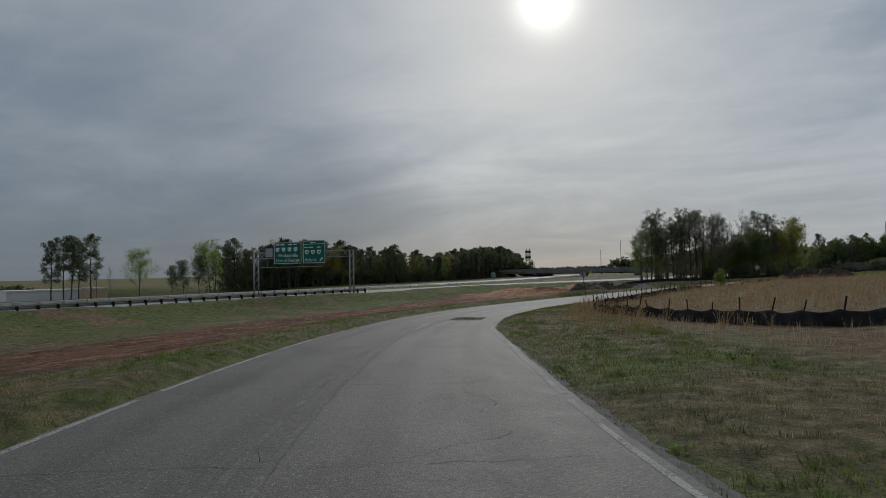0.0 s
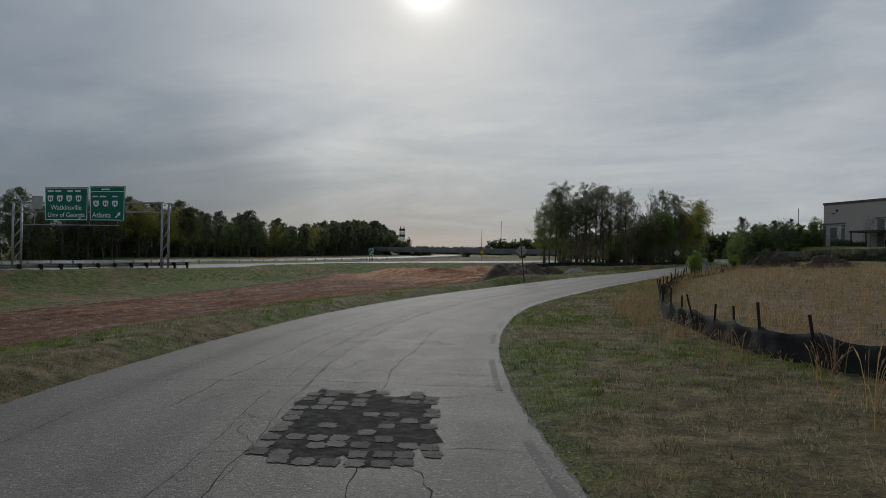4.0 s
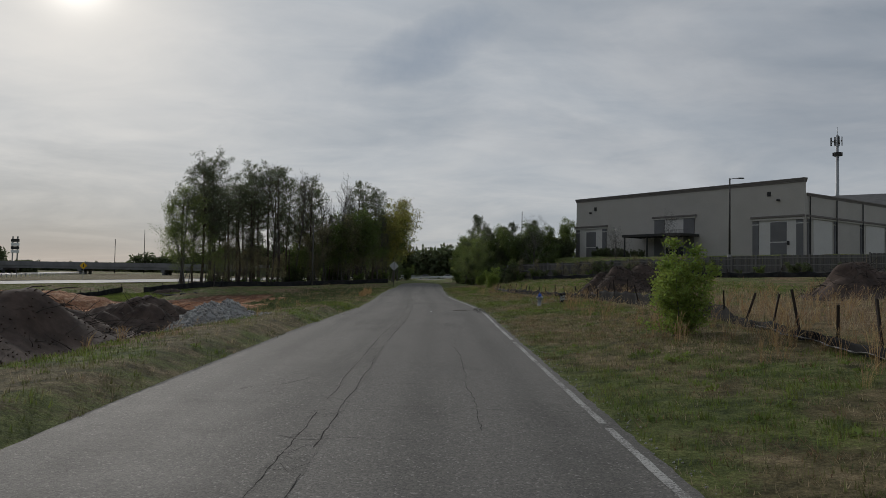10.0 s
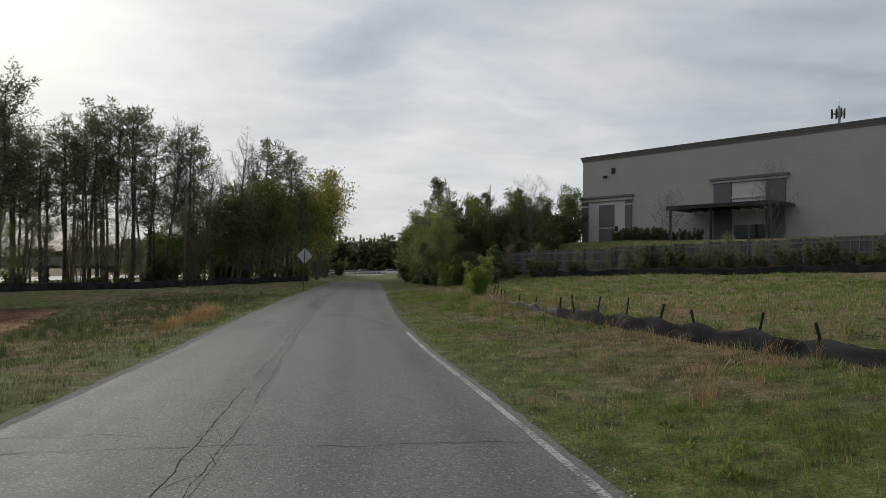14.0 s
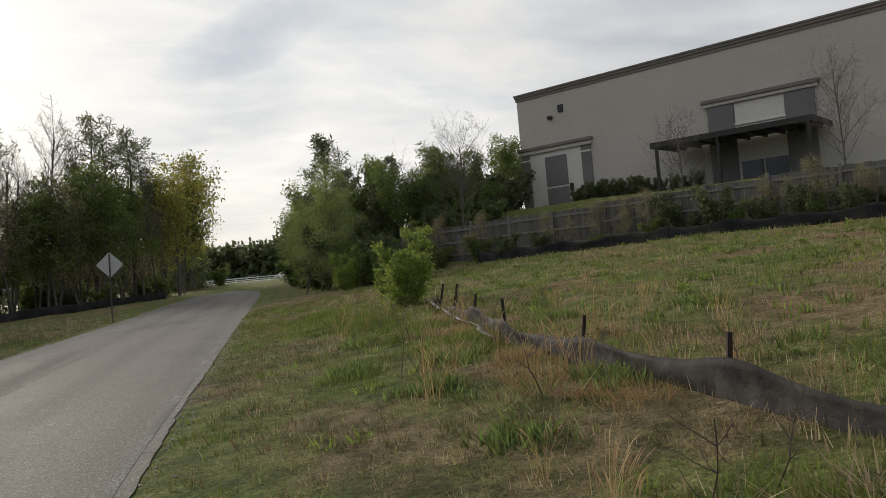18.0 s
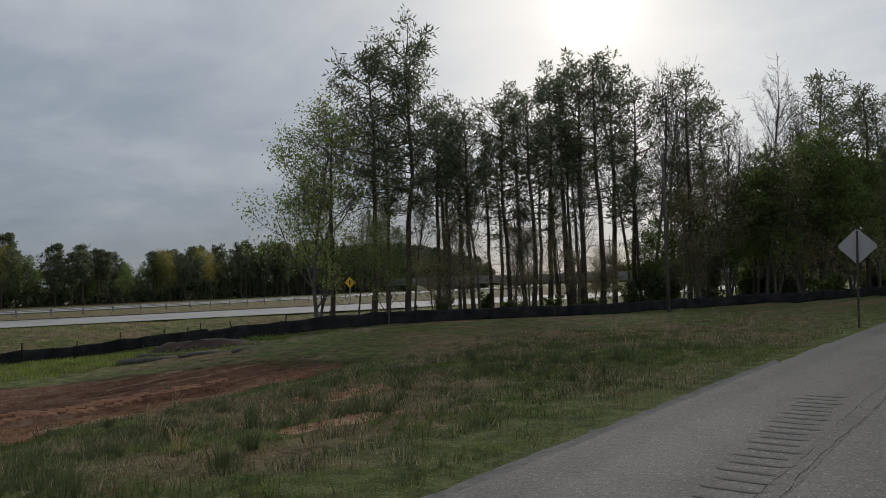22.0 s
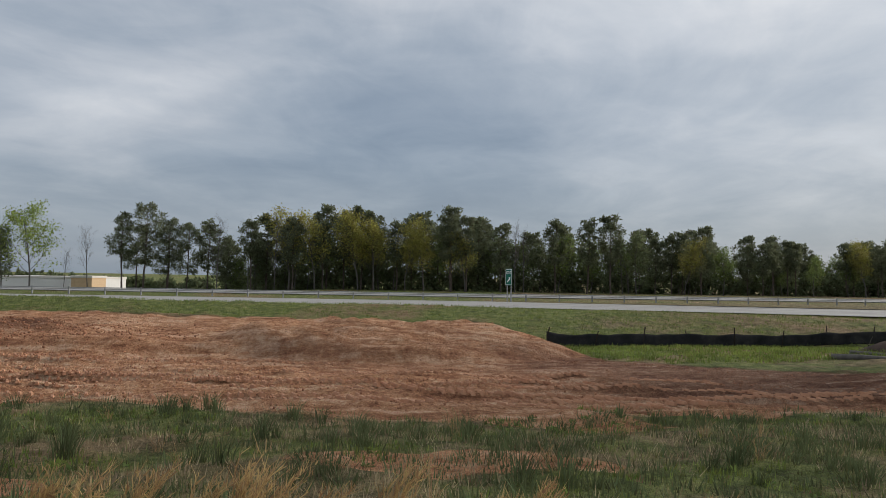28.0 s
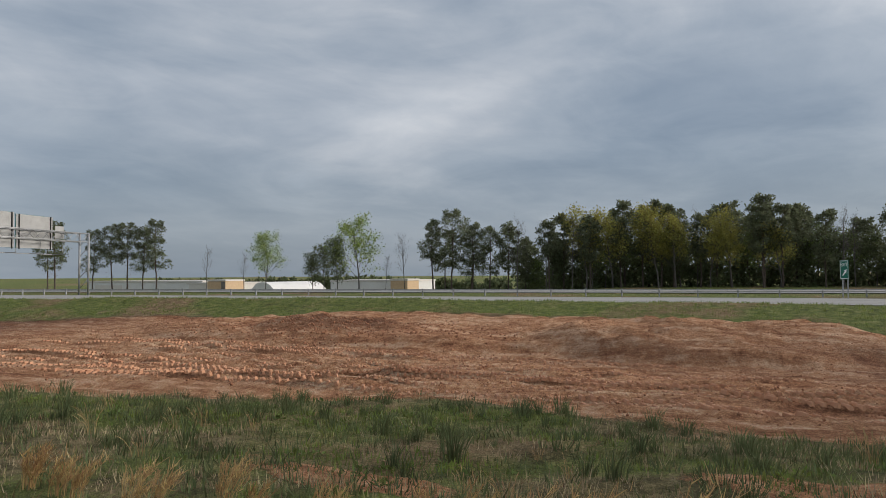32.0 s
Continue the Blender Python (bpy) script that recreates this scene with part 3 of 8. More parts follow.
def lathe(name, profile, mat, parent=None, sides=16, label=""):
    """A turned body from (radius, height) pairs."""
    v, f = [], []
    for r, z in profile:
        v += [(r * math.cos(a), r * math.sin(a), z) for a in (2 * math.pi * k / sides for k in range(sides))]
    for i in range(len(profile) - 1):
        for k in range(sides):
            f.append((i * sides + k, i * sides + (k + 1) % sides, (i + 1) * sides + (k + 1) % sides, (i + 1) * sides + k))
    f += [tuple(range(sides))[::-1], tuple(range(len(v) - sides, len(v)))]
    return mesh_object(name, v, f, mat, parent, True, label)


def empty(name, m=None, label="", category="", group="", kind=""):
    ob = new(name)
    ob.empty_display_size = 0.2
    if m is not None:
        ob.matrix_world = m
    return tagged(ob, label, category, group, kind)


def smoothstep(a, b, x):
    k = np.clip((np.asarray(x, float) - a) / (b - a), 0, 1)
    return k * k * (3 - 2 * k)


def wobble(x, y, size, seed=0.0):
    """Soft random relief from -1 to 1, on arrays."""
    x, y = np.asarray(x, float) / size, np.asarray(y, float) / size
    s = np.zeros(np.broadcast(x, y).shape)
    for k in range(5):
        a, w = 1.3 * k + seed, 1.0 + 0.61 * k
        s = s + np.sin((x * math.cos(a) + y * math.sin(a)) * w * 2.2 + 1.7 * k + seed) * np.sin((y * math.cos(a * 1.7) - x * math.sin(a * 1.7)) * w * 1.9 + 0.9 * k) / (1 + 0.35 * k)
    return s / 2.2


# ---- the plan: the service road, the ground, the highway ----
ROAD_PTS = np.array([(44.3, -60.0), (-0.85, -0.6), (-5.9, 5.6), (-10.4, 11.9), (-15.0, 18.8), (-18.9, 25.4), (-24.6, 37.0), (-28.4, 48.2), (-30.4, 58.8), (-31.25, 70.0), (-31.4, 80.0), (-31.3, 100.0), (-31.05, 118.0), (-31.6, 140.0), (-31.75, 155.0), (-31.75, 180.0), (-31.4, 220.0), (-30.8, 260.0), (-29.8, 310.0)])
ROAD_Y = np.arange(-60.0, 306.0, 0.5)


def spline(xs, ys, at):
    """A smooth curve through points that never overshoots much."""
    slope = np.gradient(ys, xs)
    i = np.clip(np.searchsorted(xs, at) - 1, 0, len(xs) - 2)
    h = xs[i + 1] - xs[i]
    k = (at - xs[i]) / h
    return (2 * k**3 - 3 * k**2 + 1) * ys[i] + (k**3 - 2 * k**2 + k) * h * slope[i] + (-2 * k**3 + 3 * k**2) * ys[i + 1] + (k**3 - k**2) * h * slope[i + 1]


ROAD_X = spline(ROAD_PTS[:, 1], ROAD_PTS[:, 0], ROAD_Y)
ROAD_SLOPE = np.gradient(ROAD_X, ROAD_Y)
HALF = 3.1


def line_right(y):
    """Where the right edge line runs, from the road's middle."""
    return np.interp(y, [-60, 10, 16, 22, 25, 35, 46, 58, 68, 78, 88, 100, 112, 120, 130, 140, 155, 180, 310], [3.6, 3.55, 3.5, 3.2, 2.92, 2.78, 2.82, 2.78, 3.06, 2.92, 3.0, 3.08, 3.14, 3.0, 2.70, 2.64, 2.86, 3.2, 3.3])


def road_half(y, side=1.0):
    """The asphalt's reach from the road's middle: side 1 is the right, -1 the left."""
    left = np.interp(y, [-60, 10, 22, 28, 36, 50, 58, 68, 80, 90, 108, 118, 130, 150, 162, 172, 182, 310], [3.6, 3.45, 3.42, 3.28, 3.4, 3.45, 3.55, 3.15, 3.25, 3.3, 3.04, 2.84, 2.62, 2.66, 2.76, 2.9, 3.15, 3.4])
    return np.where(np.asarray(side) < 0, left, line_right(y) + np.interp(y, [110, 130], [0.17, 0.10]))


def seam_u(y):
    """Where the crazed seam runs, from the road's middle."""
    return np.interp(y, [4, 22, 27, 32, 38, 57, 64, 70, 77, 100, 106, 119, 138, 200], [-0.33, -0.33, -0.05, -0.08, -0.3, -0.33, -0.06, -0.08, -0.4, -0.35, -0.25, -0.42, -0.43, -0.4])


def road_z(y):
    return np.interp(y, [-60, -2, 5, 12, 19, 23, 37.4, 41.4, 50, 60, 80, 100, 150, 310], [0.3, 0.02, -0.1, -0.27, -0.48, -0.6, -0.93, -1.02, -1.15, -1.25, -1.25, -1.21, -1.25, -1.25])


def road_frame(x, y):
    """Signed distance from the road's middle (right is positive) and the foot point's y."""
    x, y = np.asarray(x, float), np.asarray(y, float)
    foot = y
    for _ in range(3):
        xc, s = np.interp(foot, ROAD_Y, ROAD_X), np.interp(foot, ROAD_Y, ROAD_SLOPE)
        step = ((x - xc) * s + (y - foot)) / (1 + s * s)
        foot = np.clip(foot + 0.8 * step, -60, 305)
    xc, s = np.interp(foot, ROAD_Y, ROAD_X), np.interp(foot, ROAD_Y, ROAD_SLOPE)
    u = ((x - xc) - (y - foot) * s) / np.sqrt(1 + s * s)
    return u, foot


WALL_A, WALL_E, WALL_N = np.array([-9.42, 181.85]), np.array([0.574, -0.819]), np.array([-0.819, -0.574])
FENCE_P = np.array([-12.7, 162.3])
HWY_NEAR = np.array([(-60.0, -200), (-66.0, 0), (-70.0, 45), (-72.5, 78), (-76.0, 110), (-78.5, 138), (-76.0, 158), (-71.0, 178), (-66.0, 205), (-62.0, 240), (-58.0, 300)], float)
HWY_LEFT = np.array([(-70.0, -200), (-78.0, 0), (-82.5, 45), (-87.0, 85), (-88.5, 115), (-89.5, 145), (-96.0, 185), (-108.0, 230), (-130.0, 300), (-165.0, 400)], float)
HWY_Z = -1.35


def hwy_near(y):
    return np.interp(y, HWY_NEAR[:, 1], HWY_NEAR[:, 0])


def mound(x, y, cx, cy, rx, ry, h, flat=0.35):
    d = np.sqrt(((x - cx) / rx) ** 2 + ((y - cy) / ry) ** 2)
    return h * (1 - smoothstep(flat, 1.0, d))


def height(x, y):
    x, y = np.asarray(x, float), np.asarray(y, float)
    u, foot = road_frame(x, y)
    zr = road_z(foot)
    v = -u
    # falling side towards the highway
    fall = np.interp(v, [2.6, 4.5, 8.4, 10.5, 12.4, 18.4, 24, 34, 40, 46], [-0.06, -0.12, -0.41, -0.6, -0.74, -1.25, -1.35, -1.35, -0.85, -0.15])
    keep = 1 - 0.75 * smoothstep(150, 172, y) * smoothstep(-66, -60, x)
    low = zr + fall * keep + 0.32 * smoothstep(3.2, 4.2, v) * smoothstep(8.5, 5.5, v) * smoothstep(130, 112, foot)
    edge = hwy_near(y)
    toward = smoothstep(10.0, 1.0, x - edge)
    left = low * (1 - toward) + (HWY_Z - 0.06) * toward
    left = np.where(x < edge, HWY_Z - 0.06, left)
    # rising side towards the fence and the building
    flat = 0.3 + 0.7 * smoothstep(42, 75, foot)
    rise = np.interp(u - road_half(foot) + 3.15, [2.6, 3.3, 4.2], [-0.08, -0.04, 0.06]) + 0.30 * flat * smoothstep(4.0, 7.6, u) + 1.6 * (1 - np.exp(-np.maximum(u - 7.3 - 6 * (1 - flat), 0) * 0.055))
    w = (x - FENCE_P[0]) * 0.819 + (y - FENCE_P[1]) * 0.574
    right = zr + rise
    right = right + 0.45 * smoothstep(-12, 0, w) * smoothstep(8, 16, u)
    pad = smoothstep(0.8, 10, w) * smoothstep(6, 14, u) * smoothstep(-16, -3, (x - WALL_A[0]) * WALL_E[0] + (y - WALL_A[1]) * WALL_E[1])
    right = right * (1 - pad) + 3.0 * pad
    z = np.where(u > 0, right, left)
    on_road = np.abs(u) < road_half(foot, u) - 0.25
    z = np.where(on_road & (foot < 305), zr - 0.085, z)
    # the bank's lip in front of the highway
    z = z + 0.2 * smoothstep(72, 88, y) * smoothstep(152, 138, y) * np.exp(-(((x - edge - 2.0) / 1.6) ** 2)) * np.where(u < 0, 1, 0)
    z = z + 0.15 * smoothstep(86, 94, y) * smoothstep(134, 120, y) * np.exp(-(((x - edge - 2.0) / 1.6) ** 2)) * np.where(u < 0, 1, 0)
    z = z + 0.5 * smoothstep(88, 72, y) * np.exp(-(((x - edge - 2.4) / 1.7) ** 2)) * np.where(u < 0, 1, 0)
    # grassy berm under the first sign
    z = z + 0.3 * np.exp(-(((v - 4.15) / 0.6) ** 2)) * smoothstep(70, 76, y) * smoothstep(90, 82, y)
    # earthworks on the clay
    off = smoothstep(3.6, 7.0, np.abs(u)) * np.where(x < edge, 0, 1)
    crumbly = 1 + 0.22 * wobble(x, y, 2.6, 4.4) + 0.12 * wobble(x, y, 0.9, 2.2)
    z = z + crumbly * (mound(x, y, -61.6, 139.7, 4.8, 8.0, 0.5, 0.74) + mound(x, y, -62.0, 121.5, 3.2, 5.6, 0.35, 0.3) + mound(x, y, -64.0, 127, 7.0, 21.0, 0.5, 0.75))
    z = z + 0.09 * wobble(x, y, 1.5, 3.3) * smoothstep(4.6, 6.5, v) * smoothstep(16, 11, v) * smoothstep(100, 118, y)
    z = z + off * (0.05 * wobble(x, y, 3.1, 0.4) + 0.03 * wobble(x, y, 1.1, 2.0) + 0.10 * wobble(x, y, 11, 1.0) * smoothstep(6, 14, np.abs(u)))
    clay = clay_cover(x, y)
    z = z + clay * (0.085 * wobble(x, y * 0.14, 0.75, 3.0) + 0.05 * wobble(x, y, 0.55, 5.0) + 0.07 * wobble(x, y * 0.5, 1.9, 6.0) + ruts(x, y))
    # the land drops away behind the highway to the stores
    z = z - 5.0 * smoothstep(-120, -148, x) * smoothstep(125, 108, y)
    # beyond the works the land rolls gently
    far = smoothstep(60, 240, np.hypot(x + 30, y - 120))
    return z + far * 1.2 * wobble(x, y, 160, 0.7) * np.where(x > -50, 1, 0.0)


def ruts(x, y):
    """Wheel ruts of the earth movers: pairs of troughs with pressed-up rims, on sweeping lines."""
    z = 0.0
    for x0, y0, a, b, y_lo, y_hi, deep in ((-47.0, 120, 0.0, 0.0006, 96, 158, 0.10), (-49.2, 126, 0.05, -0.0012, 100, 160, 0.13), (-51.5, 122, -0.06, 0.002, 100, 150, 0.11), (-53.6, 130, 0.12, 0.003, 108, 152, 0.12), (-56.0, 118, 0.45, 0.01, 106, 134, 0.10), (-55.0, 128, -0.5, 0.012, 114, 142, 0.10), (-45.4, 140, 0.08, 0.001, 118, 162, 0.08), (-49.0, 88, 0.02, 0.0015, 55, 112, 0.12), (-45.0, 80, -0.05, 0.0, 50, 104, 0.10)):
        k = y - y0
        on = smoothstep(y_lo, y_lo + 5, y) * smoothstep(y_hi, y_hi - 5, y) * (0.75 + 0.35 * wobble(x * 0.1, y, 2.4, x0))
        d = np.abs((x - x0 - a * k - b * k * k) / math.sqrt(1 + a * a)) - 0.95
        z = z + on * deep * (0.75 * np.exp(-((np.abs(d) - 0.48) / 0.20) ** 2) - np.exp(-((d / 0.26) ** 2)))
    return z


def clay_cover(x, y):
    """How much bare clay shows, from 0 to 1."""
    u, _ = road_frame(x, y)
    v = -u
    near = 9.0 + 1.6 * wobble(y, y * 0.3, 9, 1.0) + 2.5 * smoothstep(120, 135, y) + 3.5 * smoothstep(140, 165, y)
    far = np.interp(y, [0, 30, 60, 105, 120, 145, 148, 156, 170], [21, 22, 26, 37, 38, 37, 27, 23, 17])
    c = smoothstep(-1.2, 1.2, v - near) * smoothstep(-1.5, 1.5, far - v)
    return c * smoothstep(168, 150, y) * smoothstep(2, 20, y)

# ---- ground ----
def axis(fine0, fine1, step, far0, far1, grow=1.25):
    a = list(np.arange(fine0, fine1 + 1e-6, step))
    s = step
    while a[-1] < far1:
        s = min(s * grow, 400)
        a.append(a[-1] + s)
    s = step
    while a[0] > far0:
        s = min(s * grow, 400)
        a.insert(0, a[0] - s)
    return np.array(a)


def build_ground():
    xs = axis(-70.0, -8.0, 0.25, -3600, 3600)
    ys = axis(2.0, 172.0, 0.3, -3600, 3600)
    gx, gy = np.meshgrid(xs, ys, indexing="ij")
    x, y = gx.ravel(), gy.ravel()
    z = height(x, y)
    i, j = np.meshgrid(np.arange(len(xs) - 1), np.arange(len(ys) - 1), indexing="ij")
    a = (i * len(ys) + j).ravel()
    f = np.stack([a, a + len(ys), a + len(ys) + 1, a + 1], -1)
    ob = arrays_object("ground", np.stack([x, y, z], -1), f, M_GROUND, smooth=True)
    u, _ = road_frame(x, y)
    v = -u
    clay = clay_cover(x, y)
    # bare spots in the verge and the field
    spot = smoothstep(0.55, 0.8, wobble(x, y, 2.3, 4.0)) * 0.55
    clay = np.maximum(clay, spot * smoothstep(4.5, 6, np.abs(u)) * np.where(u > 0, 0.75, 0.9) * smoothstep(60, 30, np.abs(u)))
    clay = np.maximum(clay, 0.62 * smoothstep(0.5, 0.1, np.abs(u - road_half(y) - 0.22)) * smoothstep(0.1, 0.7, wobble(x, y, 4.0, 6.0)))
    for cx, cy, rx, ry in ((-38.6, 141.7, 1.0, 2.6), (-41.8, 153.0, 1.0, 2.0), (-38.6, 150.1, 0.8, 1.6), (-37.2, 136.8, 0.7, 1.5), (-42.6, 143.7, 0.9, 2.2)):
        clay = np.maximum(clay, 1.15 * (1 - smoothstep(0.35, 1.0, np.hypot((x - cx) / rx, (y - cy) / ry) + 0.25 * wobble(x, y, 0.6, cx))))
    straw = np.where(u > 0, smoothstep(6.5, 12, u) * (0.62 + 0.25 * wobble(x, y, 7, 2.0)) * smoothstep(122, 100, y), 0)
    straw = np.maximum(straw, np.where(u > 0, smoothstep(5, 8, u) * (0.42 + 0.3 * wobble(x, y, 5, 2.5)) * smoothstep(100, 125, y), 0))
    straw = np.maximum(straw, np.where(u < 0, 0.38 + 0.35 * wobble(x, y, 6, 8.0), 0) * smoothstep(3.5, 6, v))
    straw = np.maximum(straw, 0.45 * smoothstep(66 - 5, 70, -x) * smoothstep(146, 152, y))
    lush = 0.38 + 0.20 * smoothstep(110, 122, y) + 0.4 * wobble(x, y, 4.5, 9.0) + 0.3 * wobble(x, y, 1.3, 3.1) + 0.22 * smoothstep(4.6, 3.2, np.abs(u))
    lush = lush + 0.3 * smoothstep(38, 41, v) * smoothstep(160, 140, y) + 0.55 * smoothstep(28, 31, v) * smoothstep(37, 33, v) * smoothstep(146, 149, y) * smoothstep(166, 160, y)
    straw = np.maximum(straw, np.where(u > 0, 0.12 + 0.42 * wobble(x, y, 1.7, 5.5), 0) * smoothstep(3.4, 4.4, u))
    lush = lush + 0.75 * smoothstep(27, 31, v) * smoothstep(104, 92, y) + 0.5 * smoothstep(36.5, 38.5, v) * smoothstep(150, 146, y) * smoothstep(92, 104, y)
    lush = lush + np.where((u > 12) & (y > 115), 0.2, 0.0)
    # darker clay: about two mounds, before y 109, and a strip past y 141
    dark_clay = mound(x, y, -57.5, 140.0, 5.5, 9.5, 0.55, 0.5) * (0.6 + 0.6 * wobble(x, y, 1.2, 0.6)) + mound(x, y, -62.0, 121.5, 3.6, 6.0, 0.9, 0.3) + smoothstep(109, 92, y) * (1.0 + 0.5 * wobble(x, y * 0.3, 2.2, 1.1)) + 0.95 * smoothstep(141, 149, y) * smoothstep(13, 18, v) * smoothstep(32, 26, v)
    for name, w in (("clay", clay), ("straw", straw), ("lush", lush), ("dark_clay", dark_clay)):
        at = ob.data.attributes.new(name, "FLOAT", "POINT")
        at.data.foreach_set("value", np.clip(w, 0, 1).astype(np.float32))
    return tagged(ob, "rough grassy ground with bare red clay earthworks", "ground", kind="structure")


ground = build_ground()


# ---- the service road ----
def ribbon(name, ys, u0, u1, lift, mat, parent=None, cells=1, kind_label="", ragged0=0.0, ragged1=0.0, crown=0.0, seam=False):
    """A strip of the road between two offsets from its middle."""
    ys = np.asarray(ys, float)
    xc, s = np.interp(ys, ROAD_Y, ROAD_X), np.interp(ys, ROAD_Y, ROAD_SLOPE)
    q = 1 / np.sqrt(1 + s * s)
    zs = road_z(ys) + lift
    run = np.concatenate([[0], np.cumsum(np.hypot(np.diff(xc), np.diff(ys)))])
    us = np.linspace(0, 1, cells + 1)
    wide_r, wide_l = road_half(ys) - HALF, HALF - road_half(ys, -1.0)
    mid = seam_u(ys) if seam else 0.0
    u0 = u0 + (wide_r if u0 > 1.8 else wide_l if u0 < -1.8 else mid)
    u1 = u1 + (wide_r if u1 > 1.8 else wide_l if u1 < -1.8 else mid)
    a = u0 + ragged0 * wobble(run, run * 0.7, 0.9, 1.0) + 0.5 * ragged0 * wobble(run, run * 0.3, 0.3, 4.0)
    b = u1 + ragged1 * wobble(run, run * 0.6, 0.8, 2.0) + 0.5 * ragged1 * wobble(run, run * 0.4, 0.27, 5.0)
    uu = a[:, None] + (b - a)[:, None] * us[None]
    v = np.stack([xc[:, None] + uu * q[:, None], ys[:, None] - uu * (s * q)[:, None], zs[:, None] - crown * np.abs(uu) ** 1.0], -1)
    n = cells + 1
    i, j = np.meshgrid(np.arange(len(ys) - 1), np.arange(cells), indexing="ij")
    k = (i * n + j).ravel()
    f = np.stack([k, k + 1, k + n + 1, k + n], -1)
    ob = arrays_object(name, v.reshape(-1, 3), f, mat, parent, smooth=True)
    uv = ob.data.uv_layers.new(name="UVMap")
    flat = np.stack([uu, np.broadcast_to(run[:, None], uu.shape)], -1).reshape(-1, 2)
    loops = np.empty(len(ob.data.loops), np.int32)
    ob.data.loops.foreach_get("vertex_index", loops)
    uv.data.foreach_set("uv", flat[loops].astype(np.float32).ravel())
    if kind_label:
        ob["label"] = kind_label
    return ob


road = ribbon("road", np.arange(-40, 303, 0.12), -HALF, HALF, 0.0, M_ROAD, None, 10, "", 0.035, 0.035, 0.012)
tagged(road, "worn grey two-lane asphalt road with faded markings", "road", kind="structure")
ribbon("road_edge", np.arange(-40, 303, 0.25), -HALF + 0.12, -HALF - 0.22, -0.010, M_EDGE, road, 2, "broken asphalt edge", 0.0, 0.06, 0.014)
ribbon("road_edge", np.arange(-40, 303, 0.25), HALF - 0.12, HALF + 0.22, -0.010, M_EDGE, road, 2, "broken asphalt edge", 0.0, 0.06, 0.014)


def marking(name, y0, y1, u, width, mat, label, seam=False):
    return ribbon(name, np.arange(y0, y1 + 0.01, 0.2), u - width / 2, u + width / 2, 0.004, mat, road, 1, label, 0.008, 0.008, 0.012, seam)


MARKS_R = random.Random(4)
y = -20.0
while y < 230:
    bare = 20 < y < 52 or y > 146
    run = MARKS_R.uniform(1.5, 5) if bare else MARKS_R.uniform(6, 20)
    gap = MARKS_R.uniform(1.5, 6) if bare else MARKS_R.uniform(0.1, 0.8)
    marking("edge_line", y, y + run, HALF - 0.17, 0.10, M_FADED_LINE if bare or y > 118 else M_WHITE_LINE, "worn white edge line")
    y += run + gap
y = -20.0
while y < 24:
    run = MARKS_R.uniform(5, 12)
    marking("edge_line", y, y + run, -HALF + 0.12, 0.10, M_WHITE_LINE, "worn white edge line")
    y += run + 0.6
for y0, y1 in ((-20, 9.5), (10.2, 17.5), (20.5, 25.2)):
    for u in (-0.17, 0.17):
        marking("centre_line", y0, y1, u, 0.09, M_YELLOW_LINE, "faded yellow centre line", True)


marking("centre_line", 24.6, 28.2, -0.24, 0.09, M_WHITE_BRIGHT, "remaining stretch of pale centre line")


def crack(path, width):
    """A crack in the asphalt as a thin ragged ribbon; path holds (u, y)."""
    p = np.array(path, float)
    xc, s = np.interp(p[:, 1], ROAD_Y, ROAD_X), np.interp(p[:, 1], ROAD_Y, ROAD_SLOPE)
    q = 1 / np.sqrt(1 + s * s)
    mid = np.stack([xc + p[:, 0] * q, p[:, 1] - p[:, 0] * s * q, road_z(p[:, 1]) + 0.0035 - 0.012 * np.abs(p[:, 0])], -1)
    d = np.gradient(mid[:, :2], axis=0)
    d /= np.linalg.norm(d, axis=1, keepdims=True) + 1e-9
    w = (width * np.array([CRACK_R.uniform(0.3, 1.3) for _ in mid]) / 2)[:, None]
    side = np.stack([-d[:, 1], d[:, 0], np.zeros(len(d))], -1) * w
    v = np.concatenate([mid - side, mid + side])
    n = len(mid)
    return arrays_object("crack", v, [(i, i + 1, n + i + 1, n + i) for i in range(n - 1)], M_CRACK, road)


CRACK_R = random.Random(11)
y = 3.0
while y < 205:
    # across the lane, in places right across the road
    u0, u1 = (-HALF + 0.1, HALF - 0.1) if CRACK_R.random() < 0.5 else ((-HALF + 0.1, CRACK_R.uniform(-0.6, 0.6)) if CRACK_R.random() < 0.5 else (CRACK_R.uniform(-0.8, 0.5), HALF - 0.1))
    k = max(6, int((u1 - u0) / 0.16))
    yy, path = y, []
    for i in range(k + 1):
        yy += CRACK_R.uniform(-0.055, 0.055)
        path.append((u0 + (u1 - u0) * i / k, yy))
    crack(path, CRACK_R.uniform(0.006, 0.014))
    y += CRACK_R.uniform(1.2, 4.4) * (1.0 if y < 75 else 1.7)
for u_c, y0, y1, w in ((1.2, 30, 44, 0.010), (-1.3, 33, 52, 0.010), (0.9, 66, 82, 0.009), (1.5, 88, 99, 0.009), (-2.3, 20, 46, 0.009)):
    path, u = [], u_c
    for yy in np.arange(y0, y1, 0.15):
        u += CRACK_R.uniform(-0.03, 0.03) + (u_c - u) * 0.12
        path.append((u, yy))
    crack(path, w)
